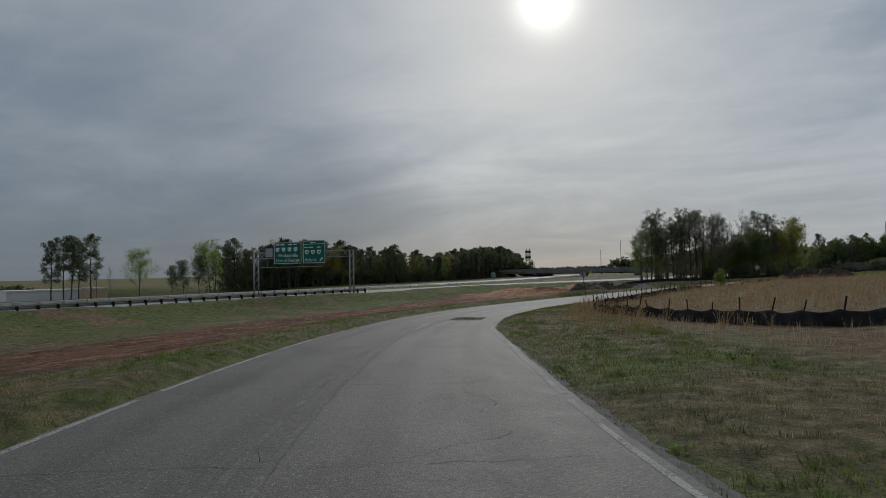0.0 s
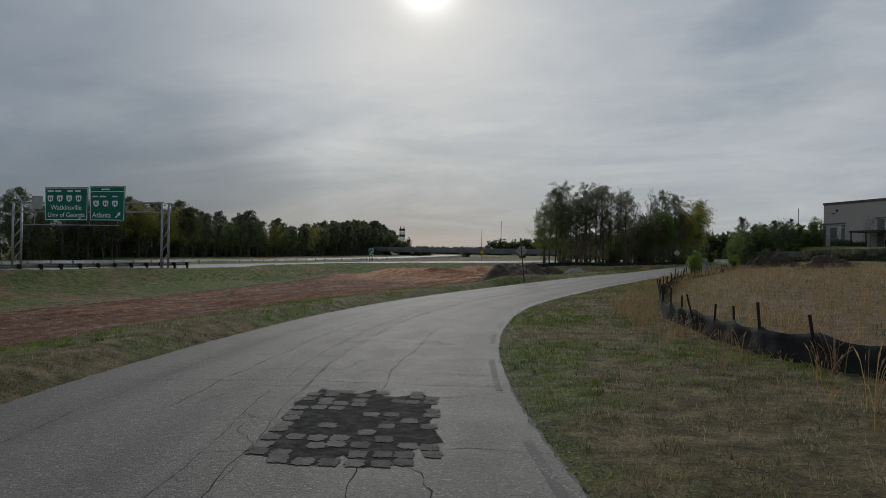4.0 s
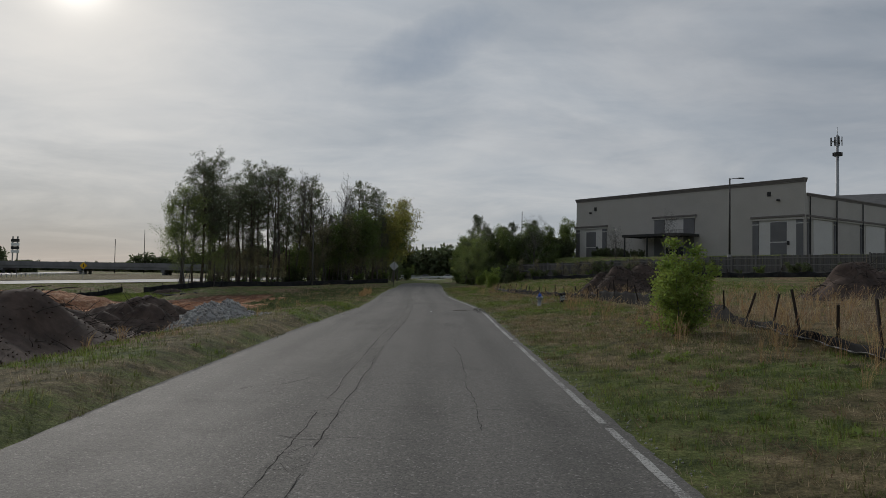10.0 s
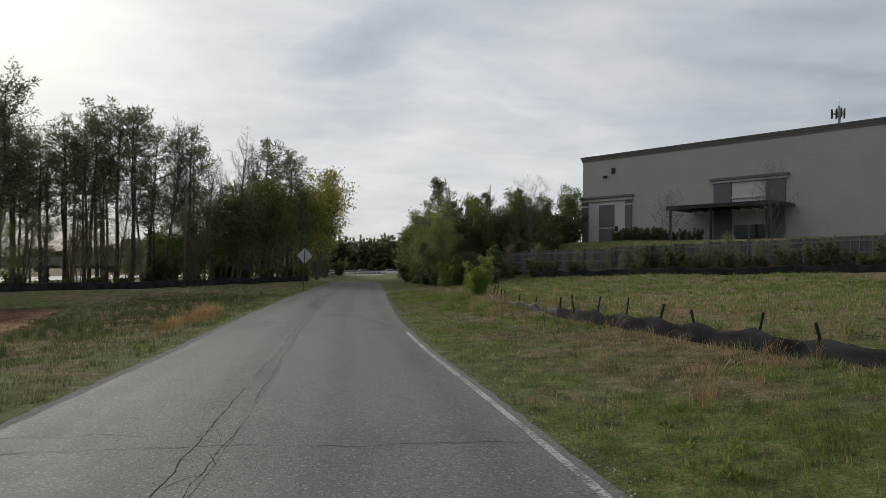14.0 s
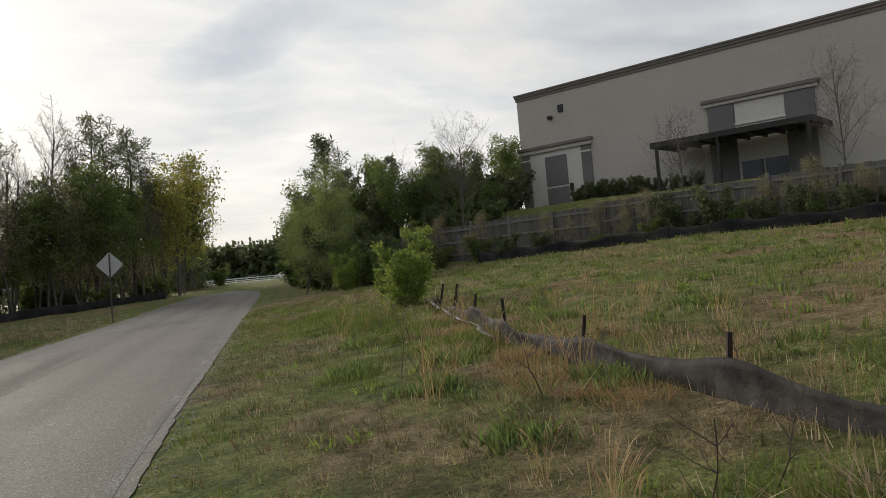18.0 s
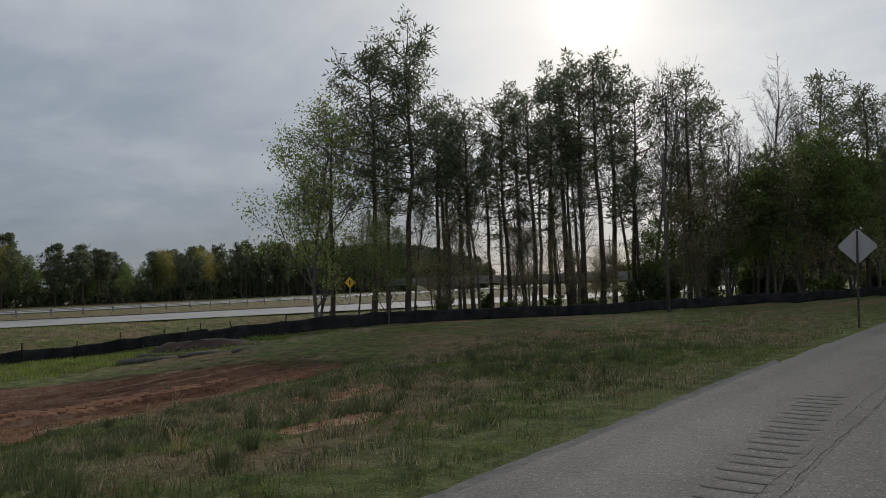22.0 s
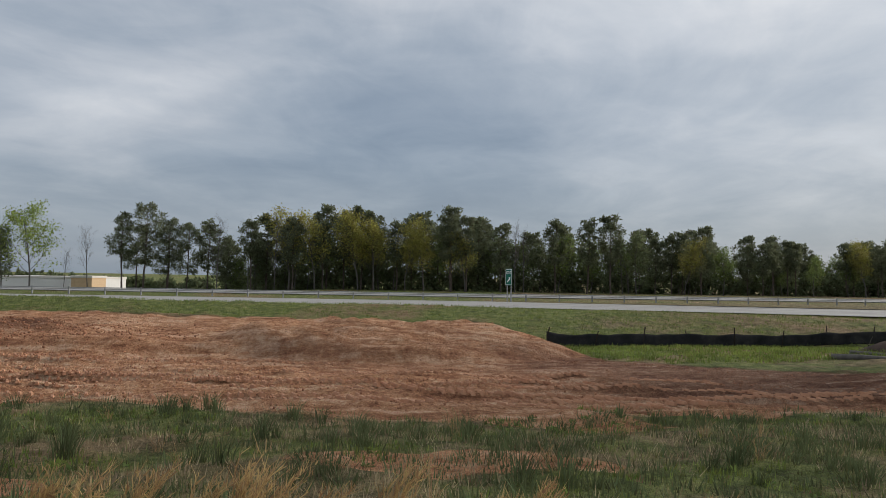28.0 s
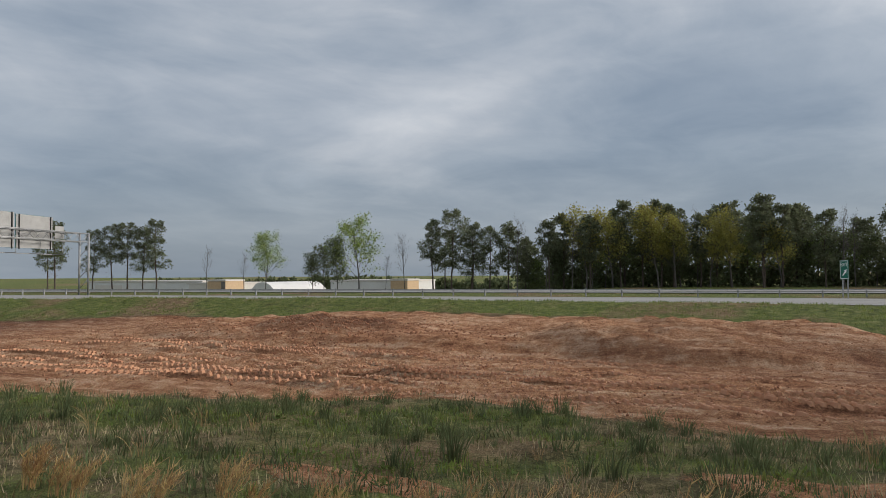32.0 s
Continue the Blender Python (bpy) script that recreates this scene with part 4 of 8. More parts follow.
# the crazed tar seam along the middle: a dark band, three fine cracks, short ladders
for y0, y1, lo, hi in ((4, 30, -0.26, 0.22), (30, 62, -0.3, 0.2), (62, 128, -0.22, 0.14), (128, 200, -0.12, 0.1)):
    lo, hi = lo - (lo + hi) / 2, hi - (lo + hi) / 2
    ribbon("tar_seam", np.arange(y0, y1 + 0.01, 0.15), lo, hi, 0.0022, M_SEAM, road, 2, "crazed tar seam", 0.03, 0.03, 0.012, True)
    for q in (0.1, 0.9):
        path, u = [], lo + (hi - lo) * q
        for yy in np.arange(y0, y1, 0.12):
            u += CRACK_R.uniform(-0.014, 0.014) + (lo + (hi - lo) * q - u) * 0.12
            path.append((u + float(seam_u(yy)), yy))
        k = 0
        while k < len(path) - 12:
            run = CRACK_R.randint(14, 60)
            crack(path[k:k + run], CRACK_R.uniform(0.007, 0.015))
            k += run + CRACK_R.randint(1, 12)
for _ in range(240):
    yy = CRACK_R.uniform(5, 128)
    c = float(seam_u(yy))
    crack([(c + w, yy + CRACK_R.uniform(-d, d)) for w, d in ((-0.2, 0.12), (-0.08, 0.2), (0.04, 0.25), (0.2, 0.3))], 0.007)
for _ in range(46):
    u, yy = CRACK_R.uniform(-2.6, 2.6), CRACK_R.uniform(6, 150)
    a, path = CRACK_R.uniform(0, 6.28), []
    for i in range(CRACK_R.randint(8, 20)):
        path.append((max(-2.9, min(2.9, u)), yy))
        a += CRACK_R.uniform(-0.6, 0.6)
        u, yy = u + 0.15 * math.cos(a), yy + 0.15 * math.sin(a)
    crack(path, CRACK_R.uniform(0.007, 0.013))


def road_blob(name, u0, y0, ru, ry, mat, lift, label, seed):
    r = random.Random(seed)
    xc, s = float(np.interp(y0, ROAD_Y, ROAD_X)), float(np.interp(y0, ROAD_Y, ROAD_SLOPE))
    q = 1 / math.sqrt(1 + s * s)
    v = []
    for k in range(28):
        a = 2 * math.pi * k / 28
        w = r.uniform(0.78, 1.1)
        c, d = math.cos(a), math.sin(a)
        p = 0.72 * max(abs(c), abs(d)) + 0.28
        u, yy = u0 + ru * w * c / p, y0 + ry * w * d / p
        v.append((xc + u * q + (yy - y0) * s, yy - u * s * q, float(road_z(yy)) + lift - 0.012 * abs(u)))
    return mesh_object(name, v, [tuple(range(28))], mat, road, False, label)


def broken_patch(u0, u1, y0, y1, gone, seed):
    """Asphalt broken into plates: a dark bed with cracked pieces left standing on it, some lost."""
    r = random.Random(seed)
    road_blob("patch_bed", (u0 + u1) / 2, (y0 + y1) / 2, (u1 - u0) / 2, (y1 - y0) / 2, M_PATCH, 0.0025, "dark bed of a broken patch", seed)
    nu, ny = int((u1 - u0) / 0.22), int((y1 - y0) / 0.26)
    for i in range(nu):
        for j in range(ny):
            edge = ((i + 0.5) / nu * 2 - 1) ** 2 + ((j + 0.5) / ny * 2 - 1) ** 2
            if r.random() < gone * (1.25 - edge * 0.7) or edge > 1.5:
                continue
            road_blob("asphalt_plate", u0 + (i + 0.5 + r.uniform(-0.12, 0.12)) * (u1 - u0) / nu, y0 + (j + 0.5 + r.uniform(-0.15, 0.15)) * (y1 - y0) / ny, 0.098, 0.115, M_PLATE, 0.008, "", seed + 7 * i + j)


broken_patch(0.15, 1.95, 31.0, 34.4, 0.55, 3)
road_blob("tar_patch", -2.2, 76.2, 0.5, 1.05, M_DAMP, 0.006, "rough dark asphalt patch", 8)
for k in range(26):
    yy = 146.2 + k * 0.32
    road_blob("rumble_groove", -0.62 - 0.065 * (yy - 147.0) + (0.03 if k % 2 else -0.03), yy, 0.27, 0.045, M_GROOVE, 0.0045, "shallow rumble groove", k)
for k in range(9):
    road_blob("rumble_groove", 2.15 - 0.06 * k, 136.8 + k * 0.32, 0.17, 0.045, M_GROOVE, 0.0045, "shallow rumble groove", k)
marker = box("road_marker", -0.035, 0.035, -0.035, 0.035, 0, 0.018, M_WHITE, None, 0.006)
marker.location = (-30.35, 112.4, -1.22)
tagged(marker, "small white raised road marker on asphalt", "road marker")


# ---- the highway ----
def strip(name, left, right, z, mat, label, step=4.0):
    """A flat road between two lines given as rows of (x, y)."""
    ys = np.arange(max(left[0][1], right[0][1]), min(left[-1][1], right[-1][1]), step)
    xl, xr = np.interp(ys, left[:, 1], left[:, 0]), np.interp(ys, right[:, 1], right[:, 0])
    zz = z(ys)
    v = np.concatenate([np.stack([xl, ys, zz], -1), np.stack([xr, ys, zz], -1)])
    n = len(ys)
    ob = arrays_object(name, v, [(i, n + i, n + i + 1, i + 1) for i in range(n - 1)], mat)
    uv = ob.data.uv_layers.new(name="UVMap")
    loops = np.empty(len(ob.data.loops), np.int32)
    ob.data.loops.foreach_get("vertex_index", loops)
    flat = np.stack([np.concatenate([xl * 0 - 4, xl * 0 + 4]), np.concatenate([ys, ys])], -1)
    uv.data.foreach_set("uv", flat[loops].astype(np.float32).ravel())
    return tagged(ob, label, "road", kind="structure")


def hwy_z(y):
    return HWY_Z + np.asarray(y) * 0


def shifted(line, dx):
    return line + np.array([dx, 0.0])


strip("highway_near", HWY_LEFT, HWY_NEAR, hwy_z, M_HIGHWAY, "pale concrete highway carriageway with exit ramp")
strip("highway_far", shifted(HWY_LEFT, -25), shifted(HWY_LEFT, -13), hwy_z, M_HIGHWAY, "pale concrete far highway carriageway")
for dx, wide in ((1.0, 0.15), (9.6 - 1.2, 0.12)):
    line = shifted(HWY_LEFT, dx)
    ob = strip("highway_line", shifted(line, -wide), shifted(line, wide), lambda q: hwy_z(q) + 0.008, M_WHITE_LINE, "worn white highway edge line")
gore = strip("highway_gore", np.array([(-89.5, 146.0), (-96.0, 185.0), (-108.0, 230.0), (-130.0, 300.0)]), np.array([(-89.0, 146.0), (-84.0, 185.0), (-78.0, 230.0), (-70.0, 300.0)]), lambda q: hwy_z(q) + 0.05 * np.minimum(1, (q - 146) / 20), M_GROUND, "grass gore between highway and exit ramp")

# ---- building behind the fence ----
WALL_M = Matrix(((WALL_E[0], -WALL_N[0], 0, WALL_A[0]), (WALL_E[1], -WALL_N[1], 0, WALL_A[1]), (0, 0, 1, 0), (0, 0, 0, 1)))
# local x runs along the long front, local y goes into the building, z is up


def building():
    hall = empty("warehouse_building", WALL_M, "beige stucco commercial hall with grey pilasters and dark cornice", "building")
    L, D, T, B = 32.6, 42.0, 11.34, 2.2
    front = bmesh.new()
    box_bm(0, L, 0, 0.35, B, T, bm=front)
    part("front_wall", front, M_STUCCO, hall)
    box("back_wall", 0, L, D - 0.35, D, B, T, M_STUCCO, hall)
    box("end_wall", 0, 0.35, 0.352, D - 0.352, B, T, M_STUCCO, hall)
    box("end_wall", L - 0.35, L, 0.352, D - 0.352, B, 9.75, M_STUCCO, hall)
    box("roof", 0.352, L - 0.352, 0.352, D - 0.352, 9.2, 9.4, M_ROOF, hall, 0, "flat grey roof deck")
    # cornice in three steps
    for z0, z1, out in ((T - 0.42, T - 0.22, 0.06), (T - 0.22, T - 0.06, 0.12), (T - 0.06, T + 0.04, 0.17)):
        box("cornice", -out, L + out, -out, 0.45, z0, z1, M_CORNICE, hall)
    for z0, z1, out in ((9.45, 9.65, 0.06), (9.65, 9.8, 0.12)):
        box("cornice", L + 0.002, L + out, 0.5, D, z0, z1, M_CORNICE, hall)

    def bay(x0, x1, top, door0, door1, door_top, base, name):
        """A shallow bay: pale field, two grey pilasters, a capping band and a tall panelled door."""
        b = empty(name)
        b.parent = hall
        b["label"] = "pale bay with grey pilasters and tall dark door"
        box("bay_field", x0 + 0.75, x1 - 0.75, -0.05, -0.002, base, top - 0.5, M_STUCCO_LIGHT, b)
        for a in (x0, x1 - 0.72):
            box("pilaster", a, a + 0.72, -0.12, -0.002, base, top - 0.95, M_STUCCO_GREY, b, 0.01)
            box("pilaster_band", a - 0.02, a + 0.74, -0.14, -0.002, top - 0.95, top - 0.85, M_STUCCO_LIGHT, b)
            box("pilaster_cap", a, a + 0.72, -0.12, -0.002, top - 0.85, top - 0.5, M_STUCCO_GREY, b)
        box("bay_cap", x0 - 0.12, x1 + 0.12, -0.2, -0.002, top - 0.5, top - 0.24, M_STUCCO, b, 0.02)
        box("bay_cap", x0 - 0.2, x1 + 0.2, -0.28, -0.002, top - 0.24, top, M_CORNICE, b, 0.03)
        box("door_frame", door0 - 0.1, door1 + 0.1, -0.09, -0.052, base, door_top + 0.1, M_STUCCO_LIGHT, b, 0.01)
        mid = base + 0.52 * (door_top - base)
        box("door_panel", door0, door1, -0.12, -0.092, base, mid - 0.06, M_STUCCO_GREY, b, 0.01)
        box("door_panel", door0, door1, -0.12, -0.092, mid + 0.06, door_top, M_STUCCO_GREY, b, 0.01)
        box("wall_light", (door0 + door1) / 2 + 1.0, (door0 + door1) / 2 + 1.22, -0.26, -0.052, mid - 0.35, mid + 0.1, M_DARK_METAL, b, 0.02)
        return b

    bay(0.0, 5.6, 7.5, 2.0, 3.75, 6.65, B, "corner_bay")
    bay(26.8, 32.5, 7.45, 28.9, 30.75, 6.75, B, "corner_bay")
    # middle bay with a high window over the canopy
    mid = empty("window_bay")
    mid.parent = hall
    for a in (13.5, 17.8):
        box("pilaster", a, a + 1.5, -0.14, -0.002, B, 7.75, M_STUCCO_GREY, mid, 0.01)
    box("window_pane", 15.05, 17.75, -0.06, -0.002, 6.55, 7.72, M_STUCCO_LIGHT, mid, 0, "pale blind window panel")
    box("window_sill", 15.0, 17.8, -0.16, -0.002, 6.42, 6.55, M_STUCCO_LIGHT, mid, 0.02)
    box("bay_cap", 13.3, 19.5, -0.22, -0.002, 7.75, 7.95, M_STUCCO, mid, 0.02)
    box("bay_cap", 13.2, 19.6, -0.30, -0.002, 7.95, 8.18, M_CORNICE, mid, 0.03)
    box("entrance_wall", 15.05, 17.75, -0.05, -0.002, B, 6.4, M_STUCCO_LIGHT, mid)
    for a in (15.2, 16.5):
        box("entrance_door", a, a + 1.2, -0.09, -0.052, B, 4.3, M_GLASS, mid, 0.01, "dark glazed double door")
    for vx, vz in ((3.55, 9.8), (28.7, 9.9)):
        box("louvre_vent", vx - 0.2, vx + 0.2, -0.08, -0.002, vz - 0.25, vz + 0.25, M_DARK_METAL, hall, 0.01)
    for vx, vz in ((2.75, 9.3), (29.85, 9.15)):
        box("floodlight", vx - 0.2, vx + 0.12, -0.3, -0.002, vz - 0.1, vz + 0.1, M_DARK_METAL, hall, 0.03)
    # end front, seen past the corner
    for a in (0.1, 6.0, 12.3, 19.0, 26.0):
        box("pilaster", L + 0.002, L + 0.12, 0.4 + a, 1.15 + a, B, 6.6, M_STUCCO_GREY, hall, 0.01)
        box("pilaster_cap", L + 0.002, L + 0.13, 0.38 + a, 1.17 + a, 6.72, 7.02, M_STUCCO_GREY, hall, 0.01)
        box("downpipe", L + 0.13, L + 0.25, 0.72 + a, 0.84 + a, B, 9.4, M_DARK_METAL, hall, 0.02)
    box("end_band", L + 0.002, L + 0.16, 0.36, D - 0.3, 7.03, 7.22, M_STUCCO, hall, 0.02)
    box("end_band", L + 0.002, L + 0.24, 0.36, D - 0.3, 7.22, 7.45, M_CORNICE, hall, 0.03)
    for a, b in ((1.3, 5.9), (13.6, 18.9)):
        box("pale_panel", L + 0.002, L + 0.06, 0.5 + a, b, B, 6.98, M_STUCCO_LIGHT, hall)
    box("roof_unit", 24, 27.5, 20, 23, 9.402, 10.9, M_STUCCO_LIGHT, hall, 0.05, "pale rooftop air unit")
    return hall


building()


def canopy():
    c = empty("entrance_canopy", WALL_M, "dark flat steel entrance canopy on slim posts", "canopy")
    x0, x1, y0 = 11.6, 20.0, -4.0
    box("roof_slab", x0, x1, y0, -0.16, 5.62, 5.72, M_DARK_METAL, c, 0.01)
    box("fascia", x0 - 0.06, x1 + 0.06, y0 - 0.06, y0, 5.45, 5.76, M_DARK_METAL, c, 0.01)
    box("fascia", x0 - 0.06, x0, y0, -0.16, 5.45, 5.76, M_DARK_METAL, c, 0.01)
    box("fascia", x1, x1 + 0.06, y0, -0.16, 5.45, 5.76, M_DARK_METAL, c, 0.01)
    for k in range(9):
        a = x0 + 0.45 + k * (x1 - x0 - 0.9) / 8
        box("purlin", a - 0.04, a + 0.04, y0 + 0.02, -0.2, 5.46, 5.615, M_DARK_METAL, c)
    for a in (x0 + 0.15, 15.2, x1 - 0.3):
        box("post", a, a + 0.16, y0 + 0.08, y0 + 0.24, 2.4, 5.45, M_DARK_METAL, c, 0.01)
    return c


canopy()


def lamp_mast():
    m = empty("lot_lamp", pose(-1.0, 149.7, 2.6), "tall dark steel car-park lamp with single arm", "street lamp")
    tube("pole", [(0, 0, 0), (0, 0, 4), (0, 0, 7.75)], [0.1, 0.085, 0.07], M_DARK_METAL, m, 10)
    tube("arm", [(0, 0, 7.65), (0.3, -0.2, 7.72), (0.75, -0.45, 7.72)], 0.035, M_DARK_METAL, m, 6)
    box("lamp_head", 0.6, 1.15, -0.68, -0.36, 7.66, 7.76, M_DARK_METAL, m, 0.02)
    box("base", -0.2, 0.2, -0.2, 0.2, -0.2, 0.25, M_CONCRETE, m, 0.03)


lamp_mast()


def privacy_fence():
    f = empty("board_fence", None, "weathered grey wooden board fence with paler posts", "fence")
    start, end = np.array([-21.5, 175.0]), np.array([16.0, 121.4])
    e = (end - start) / np.linalg.norm(end - start)
    total = float(np.linalg.norm(end - start))
    n = np.array([e[1], -e[0]])
    yaw = math.degrees(math.atan2(e[1], e[0]))
    bay, boards_per = 2.44, 16
    board_me = post_me = None
    made, k = 0, 0
    rr = random.Random(6)
    extra_v, extra_f = [], []
    for i in range(int(total / bay)):
        p = start + e * (i * bay)
        g0, g1 = float(height(*p)), float(height(*(p + e * bay)))
        top = max(g0, g1) + 1.86
        ob = box("post", -0.055, 0.055, -0.055, 0.055, -0.4, 2.0, M_FENCE_POST, f, 0.008) if post_me is None else new("post", post_me)
        post_me = ob.data
        ob.parent = f
        q = p - n * -0.08
        ob.matrix_world = pose(q[0], q[1], top - 1.93, rr.uniform(-1.2, 1.2), rr.uniform(-1.2, 1.2), yaw)
        for rz in (0.35, 1.0, 1.62):
            b = bmesh.new()
            box_bm(0.02, bay - 0.02, -0.02, 0.02, -0.045, 0.045, bm=b)
            r = part("rail", b, M_FENCE_POST, f)
            q = p + n * 0.035
            r.matrix_world = pose(q[0], q[1], top - 1.86 + rz, 0, 0, yaw)
        for j in range(boards_per):
            a = (j + 0.5) * bay / boards_per
            q = p + e * a
            lift = rr.uniform(-0.025, 0.025)
            g = float(np.interp(a, [0, bay], [g0, g1]))
            if made < 300 and 3 <= i < 22:
                ob = box("board", -0.07, 0.07, -0.01, 0.01, 0, 1.84, M_FENCE, f) if board_me is None else new("board", board_me)
                board_me = ob.data
                ob.parent = f
                ob.matrix_world = pose(q[0], q[1], top - 1.86 + lift, 0, rr.uniform(-0.5, 0.5), yaw)
                made += 1
            else:
                base = len(extra_v)
                for dz in (0, 1.84):
                    for da, dn in ((-0.07, -0.01), (0.07, -0.01), (0.07, 0.01), (-0.07, 0.01)):
                        w = q + e * da + n * dn
                        extra_v.append((w[0], w[1], top - 1.86 + lift + dz))
                extra_f += [tuple(base + c for c in q4) for q4 in ((0, 1, 5, 4), (1, 2, 6, 5), (2, 3, 7, 6), (3, 0, 4, 7), (4, 5, 6, 7))]
    rest = mesh_object("board", extra_v, extra_f, M_FENCE, f)
    rest["kind"] = "stuff"


privacy_fence()


# ---- silt fences ----
def silt_fence(points, tall, seed, label, stake_step=2.4, sag=0.12, mat=None, stake=0.0, fallen=(), hem=()):
    f = empty("silt_fence", None, label, "silt fence", "silt fences")
    r = random.Random(seed)
    p = np.array(points, float)
    seg = np.concatenate([[0], np.cumsum(np.linalg.norm(np.diff(p, axis=0), axis=1))])
    at = np.arange(0, seg[-1], 0.15)
    xs, ys = np.interp(at, seg, p[:, 0]), np.interp(at, seg, p[:, 1])
    xs, ys = xs + 0.07 * wobble(at, at * 0.5, 2.6, seed), ys + 0.07 * wobble(at, at * 0.4, 2.9, seed + 2)
    g = height(xs, ys)
    dip = np.abs(np.sin(at * math.pi / stake_step)) * sag + 0.10 * np.maximum(0, wobble(at, at * 0.3, 2.8, seed + 1)) * tall
    top = g + tall - dip
    for y0, y1, left in fallen:
        top = top - (top - g) * (1 - left) * smoothstep(y0 - 2, y0 + 1, ys) * smoothstep(y1 + 2, y1 - 1, ys)
    lean = 0.16 * wobble(at, at * 0.6, 2.2, seed + 3)
    d = np.stack([np.gradient(xs), np.gradient(ys)], -1)
    d /= np.linalg.norm(d, axis=1, keepdims=True)
    nx, ny = -d[:, 1], d[:, 0]
    rows = []
    for k in range(6):
        q = k / 5
        bulge = 0.035 * math.sin(q * math.pi) * np.sin(at * math.pi / stake_step * 2 + seed) + lean * q * tall * 0.7 + 0.022 * math.sin(q * 2.6) * wobble(at + 3.1 * q, at * 0.4 - 2.0 * q, 0.42, seed + 7) + 0.02 * wobble(at, at * 0 + 6 * q, 0.16, seed + 9) * (0.3 + q)
        rows.append(np.stack([xs + nx * bulge, ys + ny * bulge, g - 0.06 + (top - g + 0.06) * q], -1))
    v = np.stack(rows, 1).reshape(-1, 3)
    faces = [(i * 6 + k, i * 6 + k + 1, (i + 1) * 6 + k + 1, (i + 1) * 6 + k) for i in range(len(at) - 1) for k in range(5)]
    ob = mesh_object("fabric", v, faces, mat or M_SILT, f, True)
    mod = ob.modifiers.new("thickness", "SOLIDIFY")
    mod.thickness = 0.012
    for y0, y1 in hem:
        k = np.flatnonzero((ys > y0) & (ys < y1))
        fold = 0.16 + 0.07 * wobble(at[k], at[k] * 0.3, 1.1, seed)
        w = 0.05 + 0.05 * np.abs(wobble(at[k], at[k] * 0.5, 1.7, seed + 5))
        a, b = fold - w, fold + w
        v = np.concatenate([np.stack([xs[k] + nx[k] * q, ys[k] + ny[k] * q, height(xs[k] + nx[k] * q, ys[k] + ny[k] * q) + lift + 0.05 * np.abs(wobble(at[k], at[k] * 0.2, 0.8, seed + 2))], -1) for q, lift in ((a, 0.05), (b, 0.10))])
        n = len(k)
        strip_ob = mesh_object("hem", v, [(i, i + 1, n + i + 1, n + i) for i in range(n - 1)], M_HEM, f, True, "pale torn hem of the fabric")
        strip_ob.modifiers.new("thickness", "SOLIDIFY").thickness = 0.01
    stake_me = None
    for a in np.arange(0.1, seg[-1], stake_step):
        i = min(len(at) - 1, int(a / 0.15))
        h = stake * r.uniform(0.85, 1.1) if stake else tall + r.uniform(0.12, 0.38)
        ob = box("stake", -0.022, 0.022, -0.018, 0.018, -0.2, 1.0, M_STAKE, f) if stake_me is None else new("stake", stake_me)
        stake_me = ob.data
        ob.parent = f
        ob.matrix_world = pose(xs[i] + nx[i] * -0.03, ys[i] + ny[i] * -0.03, g[i], r.uniform(-14, 14), r.uniform(-14, 14), r.uniform(0, 90)) @ Matrix.Diagonal((1, 1, h, 1))
    return f


silt_fence([(26, 4), (12, 13.5), (-2.6, 24.9), (-6.7, 28.6), (-11.3, 32.8), (-17.6, 40.5), (-20.8, 50), (-22.3, 60), (-23.3, 72), (-23.6, 84), (-23.0, 92), (-22.2, 100), (-21.8, 105), (-21.6, 110), (-21.8, 116.5)], 0.56, 1, "sagging black fabric silt fence on rusty stakes", 1.7, 0.09, None, 0.98, ((86, 99, 0.4),), ((84, 97),))
silt_fence([(-21.8, 116.5), (-22.6, 121), (-23.6, 127), (-24.1, 132), (-24.3, 135.5)], 0.4, 2, "sagging black fabric silt fence beside dead straw", 1.6, 0.1, None, 0.7, ((112, 124, 0.85),))
silt_fence([(-24.3, 135.5), (-24.4, 138), (-24.4, 143), (-24.0, 147.5), (-23.3, 153)], 0.34, 6, "collapsed slack grey fabric silt fence in straw", 2.6, 0.13, M_SILT_SLACK, 0.6, ((148, 154, 0.4),), ((143, 153),))
silt_fence([(-17.8, 166.5), (-14.0, 160.6), (-10.6, 155.5), (-6.5, 149), (-1.0, 141), (6.0, 131), (14, 119)], 0.5, 3, "low black silt fence along the board fence", 2.4)
silt_fence([(-64.2, 146.4), (-65.0, 151), (-65.8, 156), (-66.4, 161), (-66.6, 166)], 0.62, 4, "taut black fabric silt fence below the highway bank", 2.4, 0.05)
silt_fence([(-62.6, 162.0), (-60.0, 165.0), (-57.8, 170.0), (-55.0, 177.0), (-51.0, 185.0), (-46.0, 193.5), (-41.0, 201.0), (-37.5, 209)], 0.7, 5, "black fabric silt fence along the pine stand", 2.4, 0.05)


